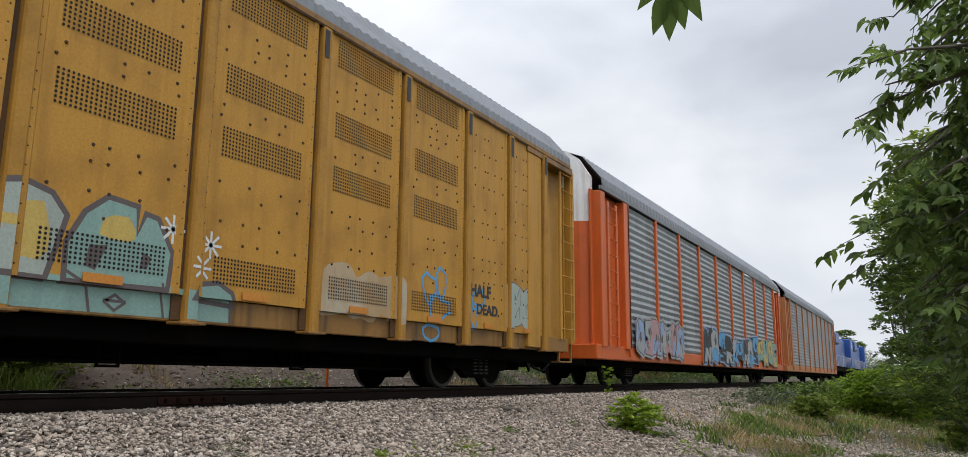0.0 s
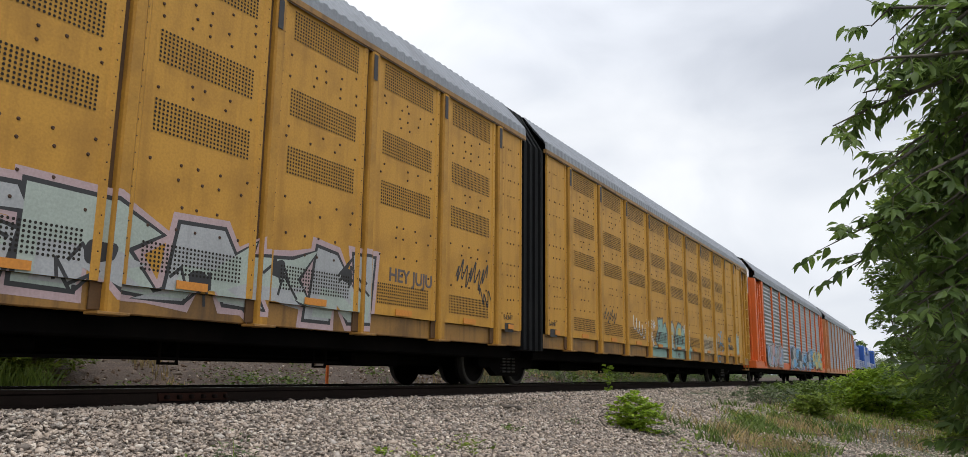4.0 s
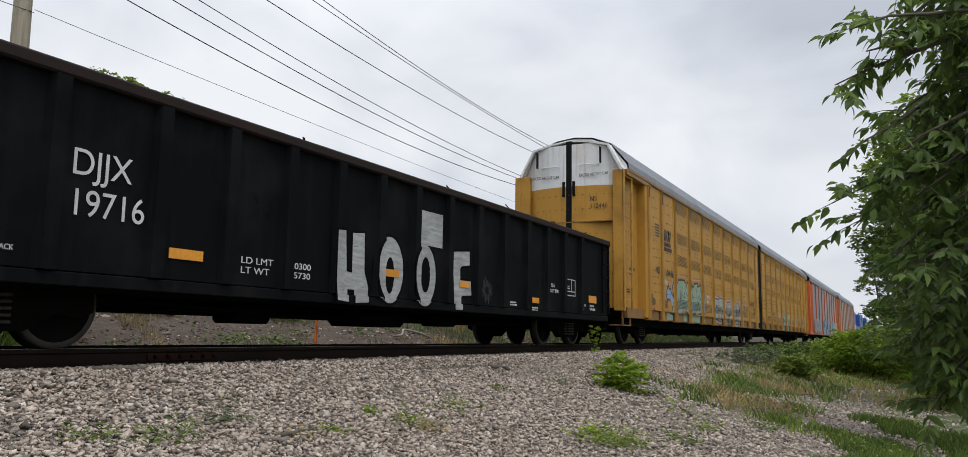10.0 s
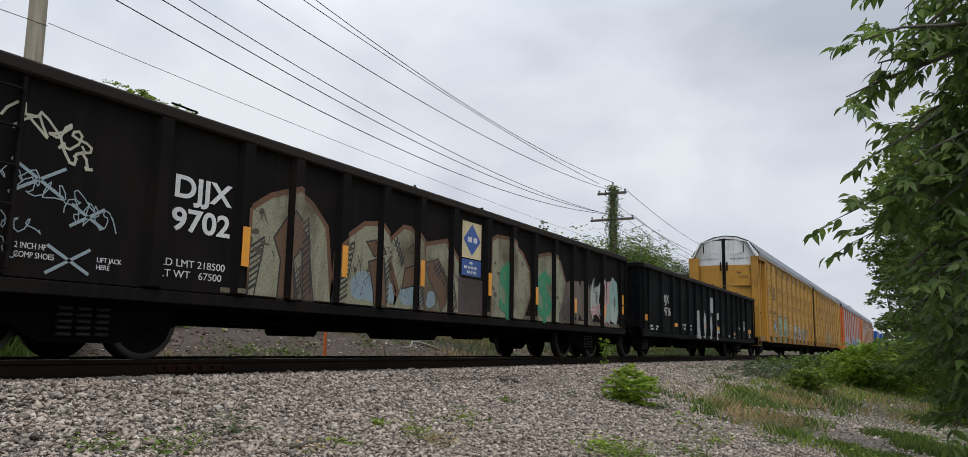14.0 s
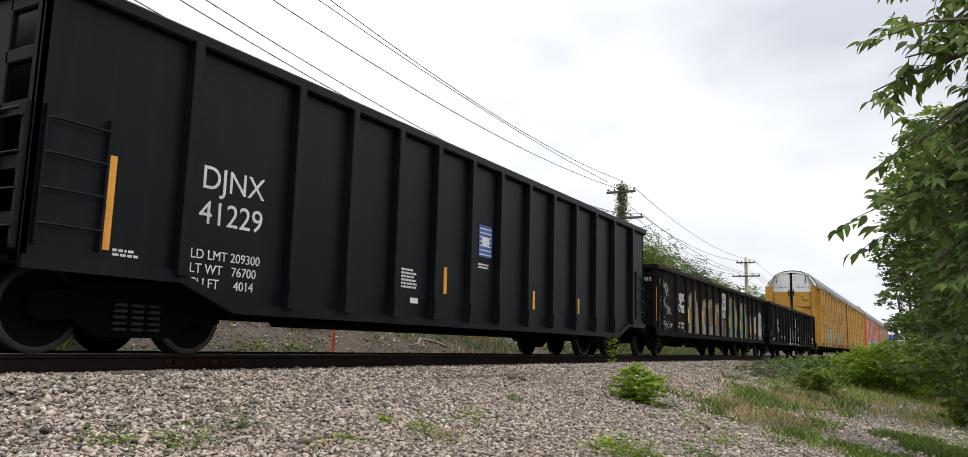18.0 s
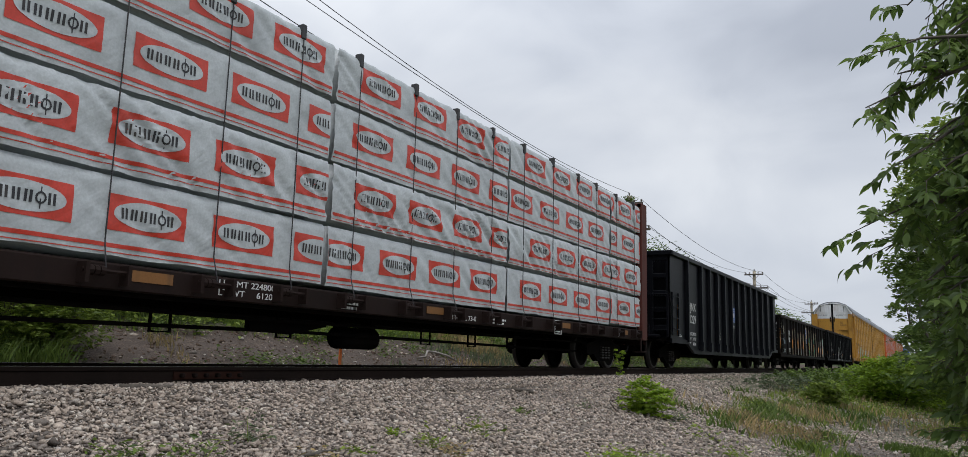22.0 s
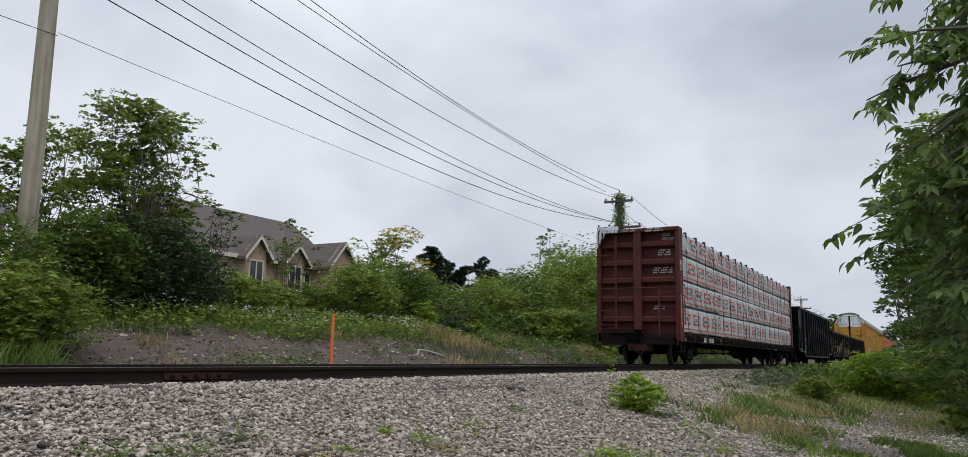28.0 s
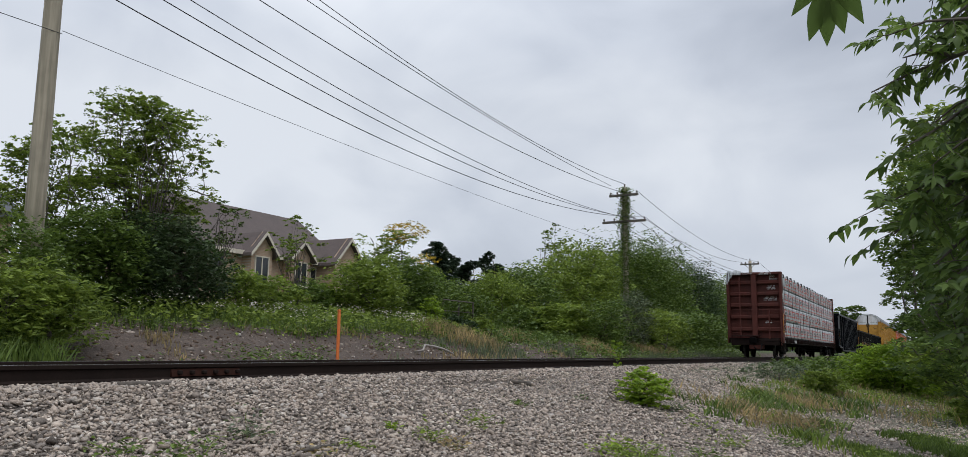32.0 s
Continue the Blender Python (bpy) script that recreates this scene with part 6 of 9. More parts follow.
flatpoly(hz, [(-55.75 - GB, .76), (-55.98 - GB, 1.6), (-55.68 - GB, 1.35), (-54.95 - GB, 1.35), (-54.92 - GB, .76)], yb - 0.0003, b_bands)
part("graffiti", hz, paint("faded_violet_haze", (0.075, 0.05, 0.05), dirt=(0.03, 0.024, 0.02), amount=0.8, streak=0.8, rough=0.8, lo=.42, hi=.62), GON_B, "faded brown-violet spray haze")
part("graffiti", flatpoly(Mesh(), [(-60.9 - GB, .745), (-60.9 - GB, .80), (-47.6 - GB, .83), (-47.6 - GB, .745)], yb - 0.0002, b_bands), paint("dusty_lower_edge", (0.17, 0.14, 0.09), dirt=(0.05, 0.04, 0.03), amount=0.8, streak=0.7, rough=0.85, lo=.42, hi=.62), GON_B, "dusty cream lower edge")
for x in (-54.05, -52.4):
    for dx, wd in ((-.3, .62), (-.29, .66), (-.31, .60)):
        words("sprayed_sign", "$", x - GB + dx, 0.84, 1.35, SP_GREEN, GON_B, yb - 0.005 - .001 * wd, wd, "green sprayed dollar sign")
m = Mesh()
for x in (-54.05, -52.4):
    for k in range(6):
        stroke(m, [(x - GB - .25 + .1 * k, 0.95), (x - GB - .22 + .1 * k, 1.55)], 0.05, yb - 0.004)
part("paint_line", m, spray("worn_green", (0.10, 0.22, 0.12)), GON_B)
graffiti(GON_B, -49.65 - GB, -47.8 - GB, 0.8, 1.95, yb - 0.001, (SP_PALE, SP_PINK, SP_TEAL), SP_GREY, None, 3, 41, "silver and pink graffiti", 0.02, b_bands)
fd = Mesh()
for k in range(5):
    flatpoly(fd, blob_outline(-51.4 - GB + 0.42 * k, 1.25, 0.5, 0.9, rnd), yb - 0.0006 - .0001 * k, b_bands)
part("graffiti", fd, paint("faded_brown_spray", (0.13, 0.10, 0.085), dirt=(0.04, 0.03, 0.025), amount=0.8, streak=0.8, rough=0.8, lo=.42, hi=.62), GON_B, "faded brown graffiti haze")
lg = part("owner_sign", Mesh().box(-55.68 - GB, -55.02 - GB, yb - 0.005, yb, 1.70, 2.33), CREAM, GON_B, "cream plate with blue diamond and blue band")
part("diamond", Mesh().add([(-55.35 - GB, yb - 0.0075, 1.75), (-55.05 - GB, yb - 0.0075, 2.02), (-55.35 - GB, yb - 0.0075, 2.30), (-55.65 - GB, yb - 0.0075, 2.02)], [(0, 1, 2, 3)]), BLUE, lg)
part("band", Mesh().box(-55.68 - GB, -55.02 - GB, yb - 0.005, yb, 1.40, 1.68), BLUE, lg)
bl = Mesh()
for k, (z, w) in enumerate(((1.60, 0.15), (1.52, 0.52), (1.44, 0.32))):
    bars(bl, -55.35 - GB - w / 2, z, w, 0.045, yb - 0.005, 1, k)
bars(bl, -55.5 - GB, 1.98, 0.32, 0.09, yb - 0.0078, 1, 9)
part("owner_name", bl, LETTER, lg)
for x, z0, z1 in ((-60.65, 1.05, 1.5), (-58.88, 1.08, 1.5), (-57.0, 1.1, 1.5), (-54.82, 1.1, 1.5), (-52.85, 1.05, 1.4), (-50.83, 0.98, 1.3), (-48.95, 0.95, 1.25), (-47.4, 1.1, 1.6), (-63.68, 0.98, 1.95)):
    yy = yb - 0.085 if -61 < x < -48 else yb
    part("reflective_plate", Mesh().box(x - GB - 0.055, x - GB + 0.055, yy - 0.008, yy, z0, z1), AMBER, GON_B, "upright amber reflective strip")
words("reporting_mark", "DJJX\n9702", -61.62 - GB, 1.70, 0.33, LETTER, GON_B, yb - 0.004, 0.8, bold=0.008)
words("weight_data", "LD LMT 218500\nLT WT   67500", -61.72 - GB, 0.97, 0.11, LETTER, GON_B, yb - 0.004, 0.85)
words("reporting_mark", "9702", 1.0, 2.12, 0.15, LETTER, GON_B, -8.28 - 0.09, 0.4, end=True)
bm_ = Mesh()
for a, b, c, d in ((0, 0.44, 0, 0.02), (0, 0.44, 0.36, 0.38), (0, 0.02, 0, 0.38), (0.42, 0.44, 0, 0.38), (0.21, 0.23, 0, 0.38)):
    bm_.box(-49.85 - GB + a, -49.85 - GB + b, yb - 0.006, yb, 1.1 + c, 1.1 + d)
part("stencil_box", bm_, LETTER, GON_B)
sq = Mesh()
def scrawl(mesh, x, z, w, h, loops, wid, seed, drop=0.0):
    """A quick looping tag written from left to right."""
    rq = random.Random(seed)
    f1, f2, p1 = rq.uniform(1.5, 2.4), rq.uniform(.8, 1.5), rq.uniform(0, 6)
    pts = []
    for k in range(loops * 9 + 1):
        a = k / 9 * 2 * math.pi
        t = k / (loops * 9)
        pts.append((x + w * t + 0.11 * w * math.sin(a * f2 + p1) * .9, z - drop * t + h * (0.42 * math.sin(a) + 0.2 * math.sin(a * f1 + p1))))
    stroke(mesh, pts, wid, yb - 0.003)


scrawl(sq, -63.35 - GB, 2.12, 0.75, 0.2, 5, 0.024, 1, 0.12)
scrawl(sq, -62.9 - GB, 1.9, 0.35, 0.14, 2, 0.028, 2, 0.1)
part("sprayed_tag", sq, SP_CREAM, GON_B, "looping cream sprayed tag")
sq = Mesh()
for k_, (x_, z_, w_, h_, n_) in enumerate(((-63.5, 1.62, 0.5, 0.13, 3), (-63.2, 1.5, 0.7, 0.16, 4), (-62.75, 1.36, 0.5, 0.2, 4), (-63.4, 1.2, 0.4, 0.12, 3), (-63.55, 1.0, 0.35, 0.2, 2))):
    scrawl(sq, x_ - GB, z_, w_, h_, n_, 0.011, 10 + k_, 0.04)
for x_, z_, r_ in ((-63.05, 1.58, 0.24), (-62.7, 0.9, 0.2), (-62.55, 1.32, 0.16)):
    stroke(sq, [(x_ - GB - r_, z_ - r_ * .6), (x_ - GB + r_, z_ + r_ * .6)], 0.03, yb - 0.0034)
    stroke(sq, [(x_ - GB - r_, z_ + r_ * .6), (x_ - GB + r_, z_ - r_ * .5)], 0.03, yb - 0.0034)
part("sprayed_tag", sq, spray("pale_blue_grey", (0.25, 0.31, 0.34)), GON_B, "tangle of thin pale blue scrawl")
words("brake_note", "2 INCH HF\nCOMP SHOES", -63.2 - GB, 0.97, 0.075, LETTER, GON_B, yb - 0.004, 0.36)
words("jack_note", "LIFT JACK\nHERE", -62.42 - GB, 0.92, 0.065, LETTER, GON_B, yb - 0.004, 0.26)


# ---- the tall black gondola ----
def tall_gondola(u):
    half, hw, top = 8.4, 1.52, 3.36
    car = thing("high_side_gondola", "tall glossy black high-sided gondola with white lettering", "freight car", (u, TRACK, 0), "freight cars of the train")
    lowx0, lowx1 = -79.4 - u, -67.0 - u
    prof = [(-half, 0.78), (lowx0 - 0.75, 0.78), (lowx0, 0.50), (lowx1, 0.50), (lowx1 + 0.75, 0.78), (half, 0.78), (half, top), (-half, top)]
    for s in (-1, 1):
        part("side_wall", Mesh().prism(prof, *sorted((s * hw, s * (hw - 0.05)))), HBLACK, car, "smooth black side sheet")
        part("top_chord", Mesh().box(-half - 0.03, half + 0.03, *sorted((s * (hw - 0.07), s * (hw + 0.1))), top - 0.1, top + 0.04, 0.02), HBLACK, car)
    sill = [(-half, 0.74), (lowx0 - 0.72, 0.74), (lowx0, 0.46), (lowx1, 0.46), (lowx1 + 0.72, 0.74), (half, 0.74), (half, 0.86), (lowx1 + 0.78, 0.86), (lowx1, 0.58), (lowx0, 0.58), (lowx0 - 0.78, 0.86), (-half, 0.86)]
    for a, b, c, d in ((0, 1, 10, 11), (1, 2, 9, 10), (2, 3, 8, 9), (3, 4, 7, 8), (4, 5, 6, 7)):
        part("side_sill", Mesh().prism([sill[a], sill[b], sill[c], sill[d]], -hw - 0.06, -hw), HBLACK, car)
    for i, x in enumerate((-80.16, -78.57, -77.52, -76.45, -75.41, -74.33, -73.31, -72.16, -71.03, -69.85, -68.68, -67.47, -66.1)):
        zb = 0.6 if 0 < i < 12 else 0.8
        m = Mesh().box(x - u - 0.06, x - u + 0.06, -hw - 0.12, -hw, zb, top - 0.08, 0.012)
        part("side_post", m, HBLACK, car)
        if 0 < i < 12:
            part("post_gusset", Mesh().prism([(x - u - 0.1, 0.56), (x - u + 0.1, 0.56), (x - u + 0.07, 0.85), (x - u - 0.07, 0.85)], -hw - 0.15, -hw), HBLACK, car)
    for s in (-1, 1):
        xe = s * half
        part("end_wall", Mesh().box(*sorted((xe, xe - s * 0.06)), -hw + 0.5, hw - 0.5, 0.98, top, 0.01), HBLACK, car)
        for sg in (-1, 1):
            part("corner_plate", Mesh().box(*sorted((xe, xe - s * 0.08)), *sorted((sg * hw, sg * (hw - 0.12))), 0.78, top, 0.01), HBLACK, car)
            for k in range(5):
                z = 1.1 + k * 0.5
                part("end_slat", Mesh().box(*sorted((xe, xe - s * 0.08)), *sorted((sg * (hw - 0.1), sg * (hw - 0.55))), z, z + 0.14, 0.015), HBLACK, car)
        part("end_back", Mesh().box(*sorted((xe - s * 0.35, xe - s * 0.4)), -hw + 0.02, hw - 0.02, 0.8, top), HBLACK, car)
        part("end_chord", Mesh().box(*sorted((xe + s * 0.06, xe - s * 0.12)), -hw - 0.08, hw + 0.08, top - 0.1, top + 0.045, 0.02), HBLACK, car)
        part("end_platform", Mesh().box(*sorted((xe + s * 0.02, xe + s * 0.4)), -1.25, 0.9, 0.9, 0.96, 0.01), HBLACK, car)
        rail = Mesh().tube([(xe + s * 0.1, -hw + 0.05, 2.12), (xe + s * 0.1, hw - 0.1, 2.12)], 0.016, 6)
        for yy in (-1.0, -0.4, 0.3, 0.9):
            rail.tube([(xe + s * 0.3, yy, 0.95), (xe + s * 0.3, yy, 1.25)], 0.014, 6)
        part("end_handrail", rail, HBLACK, car)
        end_ladder(car, xe, -hw + 0.06, -hw + 0.52, 0.9, 2.2, s, HBLACK, 4)
        ladder(car, *sorted((xe - s * 0.1, xe - s * 0.72)), 0.95, 2.2, -hw - 0.01, HBLACK, 4, 0.015)
        coupler(car, xe, s)
        truck(car, s * (half - 1.55))
    part("underframe", Mesh().box(-half, half, -0.45, 0.45, 0.5, 0.8, 0.02), BLACK, car)
    part("floor", Mesh().box(-half, half, -hw + 0.05, hw - 0.05, 0.80, 0.86), BLACK, car)
    g = Mesh().box(-4.2, 4.2, -0.9, -0.3, 0.36, 0.5, 0.04).tube([(-6.2, -0.9, 0.42), (5.8, -0.9, 0.40)], 0.02, 6)
    part("brake_gear", g, BLACK, car)
    y = -hw - 0.003
    words("reporting_mark", "DJNX\n41229", -79.93 - u, 1.78, 0.36, LETTER, car, y, 0.92)
    words("weight_data", "LD LMT 209300\nLT WT   76700\nCU FT     4014", -80.0 - u, 1.02, 0.145, LETTER, car, y, 0.98)
    words("reporting_mark", "DJNX\n41229", 0.07, 2.16, 0.25, LETTER, car, -half - 0.003, 0.4, end=True)
    for x, z0, z1 in ((-81.0, 0.98, 1.88), (-75.0, 0.98, 1.4), (-71.75, 0.9, 1.25), (-69.5, 0.92, 1.25), (-65.97, 0.95, 1.86)):
        part("reflective_plate", Mesh().box(x - u - (0.06 if x < -80 or x > -67 else 0.045), x - u + (0.06 if x < -80 or x > -67 else 0.045), y - 0.008, y, z0, z1), AMBER, car, "upright amber reflective strip")
    sgn = part("owner_sign", Mesh().box(-73.95 - u, -73.5 - u, y - 0.006, y, 1.7, 2.25), BLUE, car, "blue plate with pale stripes")
    st = Mesh()
    for k in range(7):
        st.box(-73.93 - u, -73.52 - u, y - 0.009, y - 0.004, 1.73 + k * 0.075, 1.75 + k * 0.075)
    st.box(-73.85 - u, -73.6 - u, y - 0.01, y - 0.004, 1.9, 2.05)
    part("sign_stripe", st, LETTER, sgn)
    sm = Mesh()
    bars(sm, -76.2 - u, 1.25, 0.4, 0.03, y, 6, 1)
    bars(sm, -73.95 - u, 1.55, 0.4, 0.03, y, 2, 2)
    bars(sm, -80.95 - u + 0.05, 0.98, 0.3, 0.025, y, 2, 3)
    sm.box(-75.95 - u, -75.75 - u, y - 0.004, y, 0.78, 0.86)
    part("small_lettering", sm, LETTER, car)
    return car


TALL = tall_gondola(-73.38)


# ---- the lumber car ----
def bundle(car, ci, ti, a, b, z0, h, start, face, rnd):
    """One wrapped bundle of boards: creased wrap, and print that follows the creases. face: y of its near side."""
    bun = part("lumber_bundle", Mesh().box(a + 0.06, b - 0.06, face + 0.06, -0.08, z0 + 0.02, z0 + h - 0.02), LUMBER, car, "bundle of boards in white printed wrap")
    nx, nz = max(8, int((b - a) / 0.045)), 14
    rr, creased = rnd.uniform(0, 50), (0.022, 0.050, 0.020, 0.034)[ti] * (1.25 if ci in (0, 2) else 0.9)
    sag = rnd.uniform(-.02, .02)
    xs, zs = [a + (b - a) * i / nx for i in range(nx + 1)], [z0 + h * j / nz for j in range(nz + 1)]
    ys = []
    for x in xs:
        row = []
        for z in zs:
            v = (z - z0) / h
            q = (x * 0.9 + z * 1.25) * 4.2 + rr
            ridge = 1 - 2.2 * abs(noise.noise((q, (x - z) * 0.55, rr)))
            fine = 1 - 2 * abs(noise.noise((q * 2.7, (x - z) * 1.3, rr + 9)))
            soft = noise.noise((x * 1.3 + rr, z * 1.6, 3))
            row.append(face - creased * (0.75 * ridge + 0.3 * fine) - 0.012 * soft - 0.012 * math.sin(math.pi * v) + (0.03 if v > 0.98 else 0.0))
        ys.append(row)

    def skin(x, z):
        i = min(nx - 1, max(0, int((x - a) / (b - a) * nx)))
        j = min(nz - 1, max(0, int((z - z0) / h * nz)))
        p, q = (x - xs[i]) / (xs[1] - xs[0]), (z - zs[j]) / (zs[1] - zs[0])
        return (ys[i][j] * (1 - p) + ys[i + 1][j] * p) * (1 - q) + (ys[i][j + 1] * (1 - p) + ys[i + 1][j + 1] * p) * q

    def sheet(z_list, span, lift):
        """Rows of faces between heights; span(z) gives the ends of a row."""
        m, seen = Mesh(), {}
        for za, zb in zip(z_list, z_list[1:]):
            (l0, r0), (l1, r1) = span(za), span(zb)
            lo, hi = max(a + 0.01, min(l0, l1)), min(b - 0.01, max(r0, r1))
            mid = [x for x in xs if lo + 0.004 < x < hi - 0.004]
            cols_ = [lo] + mid + [hi]
            if hi - lo < 0.02:
                continue
            bot = [min(max(x, max(a + .01, l0)), min(b - .01, r0)) for x in cols_]
            top = [min(max(x, max(a + .01, l1)), min(b - .01, r1)) for x in cols_]
            ids = []
            for xb, xt in zip(bot, top):
                for x, z in ((xb, za), (xt, zb)):
                    key = (round(x, 4), round(z, 4))
                    if key not in seen:
                        seen[key] = len(m.v)
                        m.v.append((x, skin(x, z) - lift, z))
                    ids.append(seen[key])
            for n in range(len(cols_) - 1):
                q = [ids[2 * n], ids[2 * n + 2], ids[2 * n + 3], ids[2 * n + 1]]
                q = [v for k, v in enumerate(q) if v not in q[:k]]
                if len(q) > 2:
                    m.f.append(tuple(q))
        return m

    m = Mesh()
    for i in range(nx + 1):
        for j in range(nz + 1):
            hem = 0.022 * noise.noise((xs[i] * 1.7, 0, rr)) + sag if j == 0 else 0.0
            m.v.append((xs[i], ys[i][j], zs[j] + hem))
    m.f = [(i * (nz + 1) + j, (i + 1) * (nz + 1) + j, (i + 1) * (nz + 1) + j + 1, i * (nz + 1) + j + 1) for i in range(nx) for j in range(nz)]
    m.box(a + 0.03, b - 0.03, face + 0.055, -0.05, z0 + 0.01, z0 + h)
    part("wrap", m, WRAP, bun, smooth=True)
    for zb, zt in ((0.085, 0.125), (0.035, 0.045)):
        part("printed_stripe", sheet([z0 + zb, z0 + zt], lambda z: (a + 0.02, b - 0.02), 0.005), WRAPRED, bun, "red printed band", smooth=True)
    if ci < 2:
        note = Mesh()
        for k in range(3):
            note.add([(a + 0.1, skin(a + .1, z0 + h - .1) - .004, z0 + h - 0.14 + k * .03), (a + 0.3, skin(a + .3, z0 + h - .1) - .004, z0 + h - 0.14 + k * .03), (a + 0.3, skin(a + .3, z0 + h - .1) - .004, z0 + h - 0.12 + k * .03), (a + 0.1, skin(a + .1, z0 + h - .1) - .004, z0 + h - 0.12 + k * .03)], [(0, 1, 2, 3)])
        part("small_lettering", note, INK, bun, "rows of small black grade notes")
    zc, x = z0 + 0.43, start
    while x < b - 0.06:
        x0, x1, cx = max(x, a), min(x + 0.92, b), x + 0.46
        if x1 - x0 > 0.06:
            lines = sorted([zc - 0.178, zc + 0.178] + [z for z in zs if abs(z - zc) < 0.175])
            part("printed_panel", sheet(lines, lambda z: (x0, x1), 0.005), WRAPRED, bun, "red printed panel", smooth=True)
            zl = sorted([zc + 0.138 * math.sin(q * math.pi / 16) for q in range(-8, 9)] + [z for z in zs if abs(z - zc) < 0.136])
            part("printed_oval", sheet(zl, lambda z: (max(x0, cx - 0.395 * math.sqrt(max(0, 1 - ((z - zc) / 0.1381) ** 2))), min(x1, cx + 0.395 * math.sqrt(max(0, 1 - ((z - zc) / 0.1381) ** 2)))), 0.009), WRAP, bun, smooth=True)
            ink_ = Mesh()

            def bar(p, q, w):
                """A slim printed bar between two points."""
                (xa, za), (xb, zb) = p, q
                d = math.hypot(xb - xa, zb - za)
                ox, oz = -(zb - za) / d * w / 2, (xb - xa) / d * w / 2
                pts = [(xa - ox, za - oz), (xb - ox, zb - oz), (xb + ox, zb + oz), (xa + ox, za + oz)]
                if all(x0 + .01 < px < x1 - .01 for px, _ in pts):
                    ink_.add([(px, skin(px, pz) - 0.014, pz) for px, pz in pts], [(0, 1, 2, 3)])
            for k in range(6):
                lx, t = cx - 0.315 + k * 0.107, 0.019
                if k == 4:
                    for q in range(8):
                        c0, c1 = q * math.pi / 4, (q + 1) * math.pi / 4
                        bar((lx + .04 + .045 * math.cos(c0), zc + .05 * math.sin(c0)), (lx + .04 + .045 * math.cos(c1), zc + .05 * math.sin(c1)), t)
                    bar((lx + .04, zc - .1), (lx + .04, zc + .1), .012)
                else:
                    for dx in (0.012, 0.058):
                        bar((lx + dx, zc - .055), (lx + dx, zc + .055), 0.026)
            if ink_.v:
                part("printed_mark", ink_, INK, bun)
        x += 1.275


